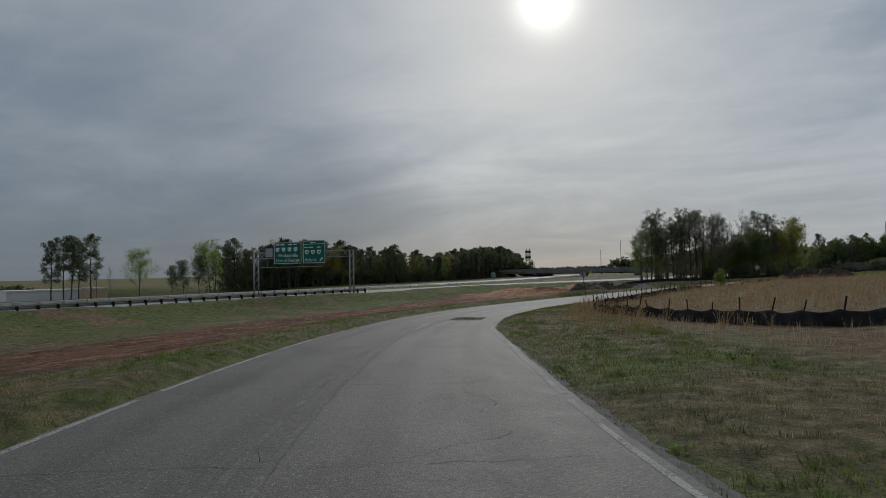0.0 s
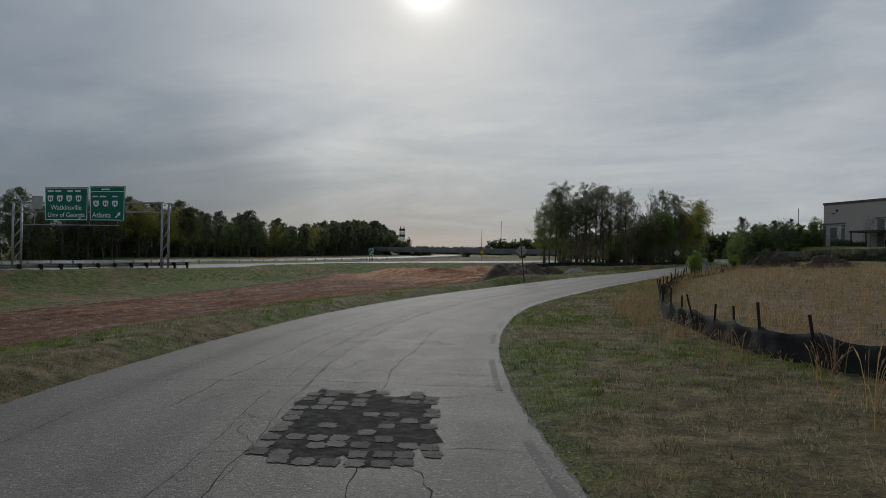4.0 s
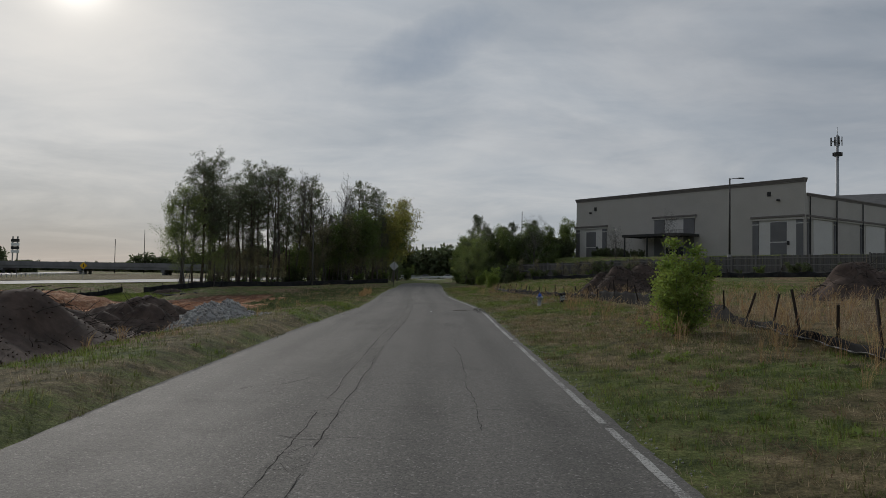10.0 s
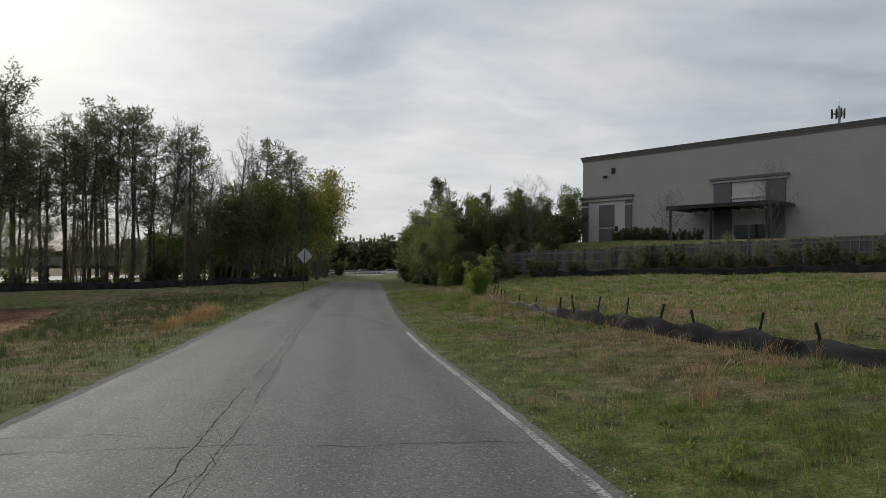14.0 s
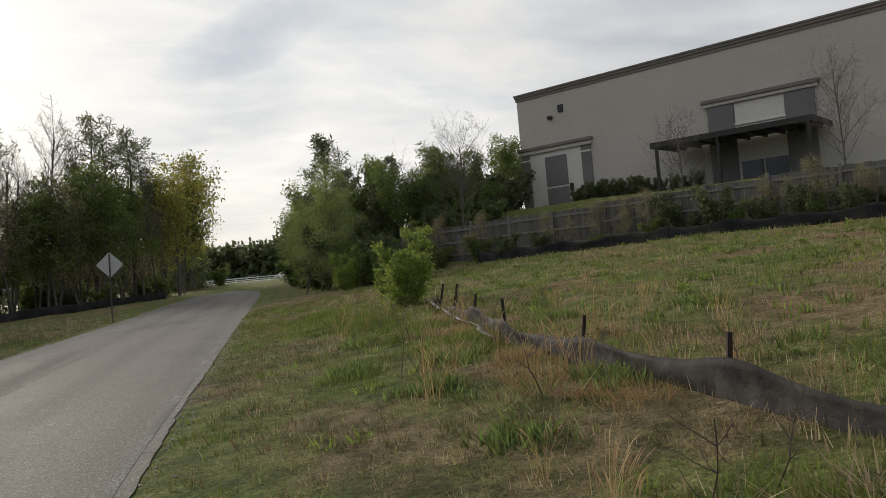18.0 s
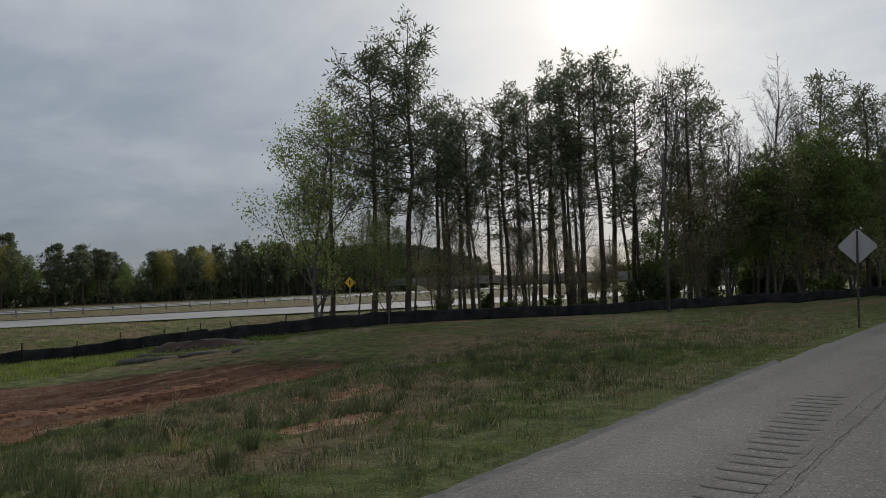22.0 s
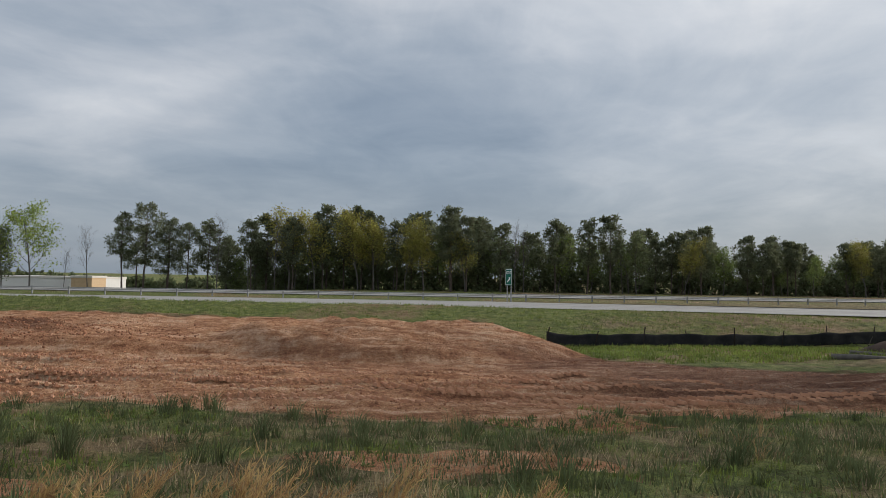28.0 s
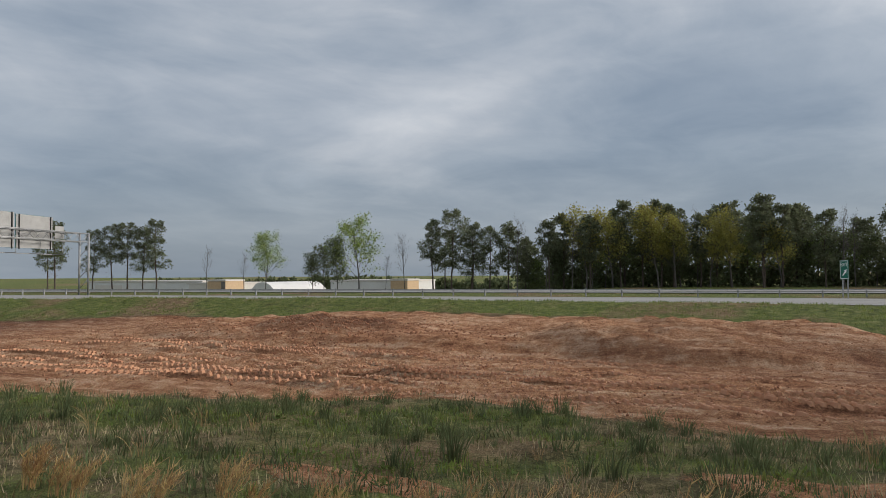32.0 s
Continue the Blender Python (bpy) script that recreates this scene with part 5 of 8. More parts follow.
# ---- signs, hydrant, poles ----
def diamond_sign(m, side, label):
    s = empty("warning_sign", m, label, "road sign", "diamond signs")
    b = bmesh.new()
    h = side / 2
    box_bm(-h, h, -0.003, 0.003, -h, h, 0.0, b)
    corner = [e for e in b.edges if abs((e.verts[0].co - e.verts[1].co).y) > 0.004]
    bmesh.ops.bevel(b, geom=corner, offset=0.05, segments=3, affect="EDGES")
    bmesh.ops.transform(b, matrix=Matrix.Translation((0, 0, 2.16)) @ Matrix.Rotation(radians(45), 4, "Y"), verts=b.verts)
    part("panel", b, M_SIGN_BACK, s)
    post = bmesh.new()
    for x0, x1, y0, y1 in ((-0.032, 0.032, -0.045, -0.037), (-0.032, -0.022, -0.037, -0.010), (0.022, 0.032, -0.037, -0.010)):
        box_bm(x0, x1, y0, y1, -0.5, 2.66, bm=post)
    part("post", post, M_SIGN_POST, s, "brown steel channel post")
    for z in (1.75, 2.55):
        lathe("bolt", [(0.012, 0), (0.012, 0.012)], M_GALV, s, 8).matrix_local = pose(0, -0.05, z, 90)
    return s


diamond_sign(pose(-34.78, 78.14, -0.98, 6, -5, 4), 0.66, "grey aluminium back of a diamond warning sign")
diamond_sign(pose(-34.75, 169.3, -0.78, 0, 1.5, 2), 0.84, "grey aluminium back of a distant diamond sign")


def hydrant():
    h = empty("fire_hydrant", pose(-25.12, 114.6, float(height(-25.12, 114.6)) - 0.03, 0, 2, 30) @ Matrix.Scale(0.88, 4), "silver fire hydrant with blue bonnet in weeds", "fire hydrant")
    lathe("barrel", [(0.15, 0), (0.15, 0.03), (0.105, 0.05), (0.10, 0.42), (0.135, 0.43), (0.135, 0.47), (0.115, 0.48), (0.12, 0.56)], M_HYD_BODY, h)
    for k in range(6):
        a = k * math.pi / 3
        lathe("bolt", [(0.014, 0), (0.014, 0.03)], M_HYD_BODY, h, 6).location = (0.125 * math.cos(a), 0.125 * math.sin(a), 0.47)
    lathe("bonnet", [(0.135, 0.56), (0.135, 0.585), (0.115, 0.60), (0.10, 0.66), (0.06, 0.71), (0.03, 0.73), (0.03, 0.78), (0.022, 0.785)], M_HYD_CAP, h, 16, "blue painted bonnet")
    for a, r, l in ((0, 0.055, 0.2), (180, 0.055, 0.2), (-90, 0.075, 0.2)):
        o = lathe("outlet", [(r * 0.85, 0.08), (r * 0.85, l - 0.06), (r * 1.15, l - 0.06), (r * 1.15, l), (r * 0.4, l + 0.005), (r * 0.35, l + 0.03)], M_HYD_BODY, h, 12)
        o.matrix_local = pose(0, 0, 0.5, 0, 0, a) @ pose(0, 0, 0, 0, 90, 0)


hydrant()


def pole(x, y, tall, r, mat, name, label, arms=()):
    g = float(height(x, y))
    p = empty(name, pose(x, y, g), label, "pole")
    tube("shaft", [(0, 0, -0.3), (0, 0, tall * 0.5), (0, 0, tall)], [r, r * 0.85, r * 0.7], mat, p, 8)
    for z, half, turn in arms:
        b = bmesh.new()
        box_bm(-half, half, -0.05, 0.05, z - 0.06, z + 0.06, bm=b)
        part("crossarm", b, mat, p).matrix_local = pose(0, 0.12, 0, 0, 0, turn)
    return p


def cell_tower():
    t = empty("cell_tower", pose(82.5, 276, 2.0), "slim grey monopole phone mast with antennas", "phone mast")
    tube("mast", [(0, 0, -1), (0, 0, 18), (0, 0, 38.8)], [0.7, 0.5, 0.32], M_GALV, t, 10)
    for z in (33.4,):
        for a in range(0, 360, 120):
            o = box("antenna", -0.9, 0.9, 0.7, 0.95, -0.5, 0.5, M_DARK_METAL, t, 0.02)
            o.matrix_local = pose(0, 0, z, 0, 0, a + 40)
    tube("lightning_rod", [(0, 0, 38.8), (0, 0, 41)], 0.06, M_GALV, t, 5)
    for z in (37.0,):
        for a in range(0, 360, 120):
            o = box("platform_arm", -1.3, 1.3, 0.85, 1.0, -0.08, 0.08, M_GALV, t)
            o.matrix_local = pose(0, 0, z, 0, 0, a)
            for x in (-1.1, 0.0, 1.1):
                o = box("antenna", x - 0.17, x + 0.17, 1.02, 1.25, -1.1, 1.1, M_DARK_METAL, t, 0.02)
                o.matrix_local = pose(0, 0, z, 0, 0, a)


cell_tower()

# ---- trees ----
def rng(seed):
    return np.random.default_rng(seed)


def branch_path(r, start, way, length, n, droop, wander):
    pts, d = [np.array(start, float)], np.array(way, float)
    d /= np.linalg.norm(d)
    for _ in range(n):
        d = d + r.normal(0, wander, 3) + np.array([0, 0, droop])
        d /= np.linalg.norm(d)
        pts.append(pts[-1] + d * length / n)
    return np.array(pts)


class Wood:
    def __init__(self):
        self.v, self.f, self.n = [], [], 0

    def tube(self, path, radii, sides):
        v, f = tube_arrays(path, radii, sides, self.n)
        self.v.append(v)
        self.f.append(f)
        self.n += len(v)

    def make(self, name, mat, parent):
        return arrays_object(name, np.concatenate(self.v), np.concatenate(self.f), mat, parent, smooth=True)


def leaf_cloud(r, centres, radius, per, size, slim=1.0, flat=0.7, up=0.0):
    """Small leaves, one kite of two triangles each, scattered about the twig ends."""
    c = np.repeat(np.asarray(centres, float), per, axis=0)
    n = len(c)
    off = r.normal(0, 1, (n, 3))
    off /= np.linalg.norm(off, axis=1, keepdims=True) + 1e-9
    off *= (r.random((n, 1)) ** 0.6) * np.asarray(radius).reshape(-1, 1).repeat(per, 0) if np.ndim(radius) else (r.random((n, 1)) ** 0.6) * radius
    off[:, 2] *= flat
    p = c + off
    a = r.normal(0, 1, (n, 3)) + off / (np.abs(off).max() + 1e-9) + np.array([0, 0, up])
    a /= np.linalg.norm(a, axis=1, keepdims=True)
    b = np.cross(a, r.normal(0, 1, (n, 3)))
    b /= np.linalg.norm(b, axis=1, keepdims=True) + 1e-9
    s = size * r.uniform(0.6, 1.4, (n, 1))
    v = np.stack([p, p + a * s * 0.5 + b * s * 0.32 * slim, p + a * s, p + a * s * 0.5 - b * s * 0.32 * slim], 1).reshape(-1, 3)
    return v, np.arange(4 * n).reshape(-1, 4)


def needle_tufts(r, centres, radius, per, size, slim=0.3):
    """Brushes of needles that stand out all round from the twig ends."""
    c = np.repeat(np.asarray(centres, float), per, axis=0)
    n = len(c)
    way = r.normal(0, 1, (n, 3)) + np.array([0, 0, 0.35])
    way /= np.linalg.norm(way, axis=1, keepdims=True) + 1e-9
    p = c + way * np.asarray(radius) * r.random((n, 1)) ** 0.8 * np.array([1, 1, 0.75])
    b = np.cross(way, r.normal(0, 1, (n, 3)))
    b /= np.linalg.norm(b, axis=1, keepdims=True) + 1e-9
    a = way + r.normal(0, 0.35, (n, 3))
    q = size * r.uniform(0.6, 1.35, (n, 1))
    v = np.stack([p, p + a * q * 0.5 + b * q * 0.5 * slim, p + a * q, p + a * q * 0.5 - b * q * 0.5 * slim], 1).reshape(-1, 3)
    return v, np.arange(4 * n).reshape(-1, 4)


def pine(seed, tall, bare=0.45, spread=0.17, limbs=38, per=11, puff=0.34, needle=0.22, cone=False, far=False, dead=26, slim=0.34):
    """A loblolly pine: straight bare trunk, dead limbs below, an open crown of separate needle clumps."""
    r = rng(seed)
    t = empty("pine_tree")
    w = Wood()
    k = 12
    zs = np.linspace(-0.3, tall, k)
    bend = np.cumsum(r.normal(0, 0.012 * tall, (k, 2)), axis=0) * 0.35
    trunk = np.stack([bend[:, 0] + zs * r.normal(0, 0.015), bend[:, 1] + zs * r.normal(0, 0.015), zs], -1)
    rad = 0.0115 * tall * (1 - np.linspace(0, 1, k)) ** 0.75 + 0.018
    w.tube(trunk, rad, 8)
    tufts = [trunk[-1], trunk[-1] + np.array([0, 0, -0.3])]

    def at(z):
        return np.array([np.interp(z, zs, trunk[:, 0]), np.interp(z, zs, trunk[:, 1]), z])

    for i in range(limbs):
        q = (i + r.random()) / limbs
        z = tall * (bare + (0.985 - bare) * q)
        a = i * 2.4 + r.normal(0, 0.6)
        shape = math.sin(math.pi * (q * 0.72 + 0.16)) ** 0.7
        shape = 1.2 * (1 - q) ** 0.65 - 0.12 if cone else shape
        length = tall * spread * (0.28 + 0.75 * shape) * r.uniform(0.55, 1.2)
        p = branch_path(r, at(z), (math.cos(a), math.sin(a), 0.05 + 0.6 * q), length, 4, 0.02, 0.13)
        w.tube(p, np.linspace(0.03 * length / 1.6, 0.008, 5), 4)
        tufts += [p[4], p[4] + r.normal(0, 0.10 * length, 3)]
        if not far:
            tufts.append(p[3])
        for j in ((1, 2, 3, 3) if far else (1, 2, 2, 3, 3)):
            p2 = branch_path(r, p[j], (p[j] - p[0]) / max(0.1, np.linalg.norm(p[j] - p[0])) + r.normal(0, 0.8, 3), length * r.uniform(0.25, 0.5), 3, 0.06, 0.15)
            if not far:
                w.tube(p2, np.linspace(0.012, 0.005, 4), 3)
            tufts += [p2[3]] if r.random() < 0.6 else [p2[3], p2[2]]
    for _ in range(dead):
        z = tall * r.uniform(min(0.12, bare * 0.5), bare + 0.1)
        a = r.random() * 6.28
        p = branch_path(r, at(z), (math.cos(a), math.sin(a), r.uniform(-0.1, 0.35)), tall * r.uniform(0.04, 0.13), 3, -0.01, 0.2)
        w.tube(p, np.linspace(0.016, 0.005, 4), 3)
        if not far and r.random() < 0.7:
            w.tube(branch_path(r, p[2], p[2] - p[0] + r.normal(0, 0.5, 3), tall * 0.035, 2, 0.0, 0.2), np.linspace(0.008, 0.004, 3), 3)
    w.make("trunk", M_PINE_BARK, t)
    v, f = needle_tufts(r, tufts, puff, per, needle, slim)
    arrays_object("crown", v, f, M_NEEDLE, t)
    return t


def broadleaf(seed, tall, mat, name, per=16, leaf=0.2, clear=0.22, spread=0.42, limbs=12, bark=None, puff=0.09, stems=1, light=False, wide=0.62):
    """A branching tree: forked limbs in three orders, leaves about the ends; per=0 leaves it bare; light has fewer orders, for far off."""
    r = rng(seed)
    t = empty(name)
    w = Wood()
    ends = []
    last = 4 if per == 0 else 3
    if light:
        last -= 1

    def grow(start, way, length, radius, order):
        seg = 4 if order < 3 else 3
        p = branch_path(r, start, way, length, seg, 0.10 if order else 0.03, (0.10 if per else 0.05) + 0.05 * order)
        w.tube(p, np.maximum(0.006, np.linspace(radius, radius * 0.45, seg + 1)), 6 if order == 0 else (4 if order == 1 else 3))
        if order >= last:
            ends.append(p[-1])
            ends.append(p[2])
            return
        kids = limbs if order == 0 else ((5 if per == 0 else 4) if order == 1 else (4 if per == 0 else 3)) if order < 3 else 2
        for i in range(kids):
            q = (clear if order == 0 else 0.3) + (1 - (clear if order == 0 else 0.3)) * (i + r.random()) / kids
            s = p[0] + 0
            k = q * seg
            j = min(seg - 1, int(k))
            s = p[j] + (p[j + 1] - p[j]) * (k - j)
            d = p[j + 1] - p[j]
            d = d / np.linalg.norm(d)
            a = i * 2.4 + r.normal(0, 0.4)
            side = np.array([math.cos(a), math.sin(a), 0.0]) if order == 0 else r.normal(0, 1, 3)
            out = d * (0.45 + 0.5 * q) + side * ((0.85 if per else wide) if order == 0 else wide) + np.array([0, 0, 0.25])
            l = tall * spread * (1.0 - 0.55 * q) * r.uniform(0.7, 1.15) if order == 0 else length * r.uniform(0.42, 0.62)
            grow(s, out, l, radius * (0.42 if order == 0 else 0.5) * (1.05 - 0.45 * q), order + 1)
        if order:
            ends.append(p[-1])

    for s in range(stems):
        a = r.random() * 6.28
        tilt = 0.0 if stems == 1 else 0.35
        grow((0.12 * math.cos(a) * (stems > 1), 0.12 * math.sin(a) * (stems > 1), -0.2), (tilt * math.cos(a) + r.normal(0, 0.04), tilt * math.sin(a) + r.normal(0, 0.04), 1), tall * r.uniform(0.86, 1.0), tall * (0.011 if per else 0.008) / math.sqrt(stems) + 0.008, 0)
    w.make("trunk", bark or M_GREY_BARK, t)
    if per:
        v, f = leaf_cloud(r, ends, tall * puff, per, leaf, 1.0, 0.85)
        arrays_object("crown", v, f, mat, t)
    return t


def shrub(seed, tall, mat, name, leaf=0.10, per=9, stems=7):
    """A many-stemmed bush, uneven in outline."""
    r = rng(seed)
    t = empty(name)
    w = Wood()
    ends = []
    for s in range(stems):
        a = s * 2.4 + r.normal(0, 0.3)
        p = branch_path(r, (0.08 * math.cos(a), 0.08 * math.sin(a), -0.1), (0.3 * math.cos(a), 0.3 * math.sin(a), 1), tall * r.uniform(0.55, 1.0), 6, 0.05, 0.10)
        w.tube(p, np.linspace(0.012 * tall, 0.004, 7), 4)
        for j in range(1, 7):
            for _ in range(4):
                b = r.random() * 6.28
                q = branch_path(r, p[j], (math.cos(b), math.sin(b), 0.5), tall * r.uniform(0.10, 0.30) * (1.2 - j / 8), 3, 0.06, 0.2)
                w.tube(q, np.linspace(0.006, 0.003, 4), 3)
                ends += [q[1], q[2], q[3]]
    w.make("stem", M_GREY_BARK, t)
    v, f = leaf_cloud(r, ends, tall * 0.07, per, leaf, 1.1, 0.9)
    arrays_object("foliage", v, f, mat, t)
    return t


def put(proto, x, y, size, turn, label, category="tree", group="", sink=0.1, tilt=0.0):
    z = float(height(x, y)) - sink
    m = Matrix.Translation((x, y, z)) @ Euler((radians(tilt), 0, radians(turn))).to_matrix().to_4x4() @ Matrix.Diagonal((size, size, size, 1))
    o = copy_thing(proto, m)
    return tagged(o, label, category, group)


def retire(*protos):
    for p in protos:
        for o in (*p.children_recursive, p):
            bpy.data.objects.remove(o)


PINES = [pine(10 + i, 14.0, b, sp, l) for i, (b, sp, l) in enumerate(((0.40, 0.17, 44), (0.55, 0.15, 30), (0.38, 0.16, 40), (0.62, 0.13, 24), (0.42, 0.18, 44), (0.64, 0.11, 18)))]
BIG_PINES = [pine(16 + i, 14.0, 0.42, 0.19, 46, 15, 0.36, 0.22) for i in range(2)]
FAR_PINES = [pine(20 + i, 14.0, b, sp, l, 17, 0.60, 0.34, far=True, dead=10, slim=0.72) for i, (b, sp, l) in enumerate(((0.42, 0.16, 26), (0.32, 0.17, 30), (0.50, 0.15, 22), (0.40, 0.18, 28)))]
LONE_PINES = [pine(25 + i, 14.0, b, 0.19, 28, 20, 0.50, 0.30, far=True, dead=16, slim=0.55) for i, b in enumerate((0.32, 0.44))]
YOUNG_PINES = [pine(30 + i, 9.0, 0.10, 0.27, 50, 13, 0.27, 0.20, cone=True, dead=4) for i in range(2)]
BARES = [broadleaf(40 + i, 11.0, None, "bare_tree", 0, 0.1, 0.40, 0.30, 20) for i in range(3)]
GREENS = [broadleaf(50 + i, 8.0, M_LEAF, "leafy_tree", 14, 0.20, 0.2, 0.42, 11) for i in range(3)]
BRIGHTS = [broadleaf(60 + i, 8.0, M_LEAF_PALE, "spring_tree", 20, 0.105, 0.10, 0.52, 16, puff=0.08) for i in range(2)]
YELLOWS = [broadleaf(70 + i, 9.0, M_LEAF_YELLOW, "catkin_tree", 14, 0.19, 0.2, 0.44, 12) for i in range(3)]
FAR_BARES = [broadleaf(45 + i, 11.0, None, "bare_tree", 0, 0.1, 0.34, 0.34, 12, light=True) for i in range(2)]
HALL_BARES = [broadleaf(47 + i, 11.0, None, "bare_tree", 0, 0.1, 0.26, 0.52, 22, wide=0.95) for i in range(2)]
FAR_GREENS = [broadleaf(55 + i, 8.0, M_LEAF, "leafy_tree", 20, 0.24, 0.2, 0.42, 10, puff=0.11, light=True) for i in range(2)]
FAR_YELLOWS = [broadleaf(75 + i, 9.0, M_LEAF_YELLOW, "catkin_tree", 34, 0.19, 0.3, 0.46, 14, puff=0.12, light=True) for i in range(3)]
FAR_BRIGHTS = [broadleaf(65 + i, 8.0, M_LEAF_BRIGHT, "spring_tree", 30, 0.20, 0.20, 0.54, 15, puff=0.12, light=True) for i in range(2)]
HAZES = [broadleaf(68 + i, 8.0, M_BUD, "budding_tree", 9, 0.13, 0.15, 0.42, 13, puff=0.10) for i in range(2)]
FAR_DARKS = [broadleaf(85 + i, 8.0, M_LEAF_DARK, "evergreen_tree", 24, 0.26, 0.1, 0.40, 12, puff=0.12, light=True) for i in range(2)]
SHRUBS = [shrub(90 + i, 2.2, M_LEAF_BRIGHT, "green_shrub", 0.058, 20, 8) for i in range(2)]
DARK_SHRUBS = [shrub(95 + i, 2.2, M_LEAF_DARK, "dark_shrub", 0.14, 5, 6) for i in range(2)]
MID_SHRUBS = [shrub(98 + i, 2.2, M_LEAF, "leafy_shrub", 0.14, 5, 6) for i in range(2)]
TR = random.Random(21)

# pine stand between the road and the highway
G = "pine stand trees"
L_PINE, L_BARE = "tall dark loblolly pine with bare lower trunk", "leafless grey hardwood among the pines"
STAND = ((-59.1, 171.7, 16.7), (-58.9, 174.4, 18.0), (-61.2, 170.5, 13.2), (-61.5, 175.5, 13.3), (-59.5, 177.6, 13.6), (-60.4, 179.9, 14.8), (-57.8, 179.2, 13.8), (-57.2, 182.3, 15.0), (-58.2, 186.1, 16.6), (-55.7, 183.3, 15.4), (-56.6, 187.0, 17.6), (-57.4, 190.8, 19.3), (-54.3, 187.5, 18.6), (-52.7, 187.0, 17.8), (-54.7, 193.6, 18.7), (-52.6, 192.0, 16.9), (-49.3, 194.0, 17.3), (-50.3, 199.9, 16.9), (-43.2, 205.5, 18.3), (-42.6, 210.0, 17.8), (-40.3, 209.3, 18.0), (-39.5, 214.9, 17.2), (-61.1, 182.6, 12.6), (-60.3, 186.2, 12.9), (-58.8, 191.9, 15.9))
for k, (x, y, h) in enumerate(STAND):
    put(BIG_PINES[k] if k < 2 else PINES[(5, 3, 1, 2, 3, 0, 1, 4, 3, 2)[k % 10]], x, y, (0.905 if k < 2 else 0.93) * h / 14.0, TR.uniform(0, 360), L_PINE, group=G)
for k in range(13):
    q = (k + TR.random()) / 13
    x, y = -60.0 + 13.0 * q + TR.uniform(-4.5, 0.5), 178.0 + 17 * q + TR.uniform(-1.0, 8)
    put(PINES[(3, 5)[k % 2]], x, y, TR.uniform(9.5, 13.5) / 14.0, TR.uniform(0, 360), "slim young pine with sparse crown in the stand", group=G)
for x, y, h in ((-51.1, 191.2, 19.0), (-52.0, 196.0, 18.6), (-45.4, 198.6, 18.4), (-48.8, 200.6, 17.2), (-45.5, 205.0, 18.0), (-44.0, 203.1, 16.2), (-60.6, 183.8, 14.9), (-54.0, 194.5, 19.6), (-60.1, 176.2, 10.0), (-40.6, 214.0, 18.0), (-61.0, 172.2, 8.8), (-47.5, 196.8, 14.0), (-38.4, 210.5, 14.5), (-55.8, 181.0, 9.0), (-53.2, 184.6, 11.0)):
    put(TR.choice(BARES), x, y, 0.84 * h / 11.0, TR.uniform(0, 360), L_BARE, group=G)
put(BRIGHTS[0], -60.0, 168.3, 1.28, 30, "thin tree in pale green new leaf beside pines", group=G)
put(BRIGHTS[1], -61.2, 169.3, 0.95, 120, "thin tree in pale green new leaf beside pines", group=G)
put(BRIGHTS[0], -57.4, 171.0, 0.62, 200, "thin tree in pale green new leaf beside pines", group=G)
for x, y, h in ((-44.6, 198.3, 9.6), (-44.0, 203.1, 11.6), (-42.0, 202.1, 10.2), (-41.2, 207.5, 11.8), (-39.5, 208.4, 11.0), (-38.4, 214.6, 12.2), (-37.5, 219.8, 11.8), (-49.6, 192.0, 5.4), (-48.9, 196.1, 6.6), (-46.8, 196.5, 6.8), (-46.4, 199.8, 8.0), (-52.2, 192.6, 5.6), (-47.6, 204.0, 8.5), (-43.0, 212.0, 9.5), (-38.2, 225, 8), (-37.8, 234, 7), (-39, 243, 7)):
    put(TR.choice(GREENS), x, y, h / 8.0, TR.uniform(0, 360), "leafy green tree at the road bend", group=G)
for x, y, h in ((-37.2, 221.0, 14.0), (-36.9, 214.0, 11.5), (-36.8, 230.0, 12.5)):
    put(TR.choice(YELLOWS), x, y, h / 9.0, TR.uniform(0, 360), "broad tree hazed with yellow-green new leaf", group=G)
for k in range(24):
    q = TR.random()
    x, y = -52.0 + 15 * q + TR.uniform(-3.5, 0.5), 187 + 24 * q + TR.uniform(-1, 8)
    put(TR.choice(MID_SHRUBS + MID_SHRUBS + DARK_SHRUBS), x, y, TR.uniform(0.8, 1.9), TR.uniform(0, 360), "dense understorey bush beneath the pines", "bush", "understorey bushes")
for k in range(14):
    q = (k + TR.random()) / 14
    x, y = -60.5 + 9.0 * q + TR.uniform(-2.0, 0.6), 174.0 + 13 * q + TR.uniform(0, 6)
    put(TR.choice(MID_SHRUBS + DARK_SHRUBS), x, y, TR.uniform(0.35, 0.8), TR.uniform(0, 360), "low understorey bush beneath the pines", "bush", "understorey bushes")
for k in range(16):
    q = (k + TR.random()) / 16
    x, y = -49.0 + 11.0 * q + TR.uniform(-2.5, 0.8), 191.0 + 20 * q + TR.uniform(-2, 3)
    put(TR.choice(HAZES), x, y, TR.uniform(0.8, 1.25), TR.uniform(0, 360), "slender tree hazed with brown-green buds", group=G)
for k in range(16):
    q = (k + TR.random()) / 16
    x, y = -60.0 + 12.0 * q + TR.uniform(-1.5, 1.0), 174.5 + 15 * q + TR.uniform(0, 5)
    put(TR.choice(HAZES), x, y, TR.uniform(0.4, 0.75), TR.uniform(0, 360), "low budding sapling beneath the pines", group=G)
put(MID_SHRUBS[0], -35.6, 258, 1.9, 10, "round green bush at the roadside", "bush")

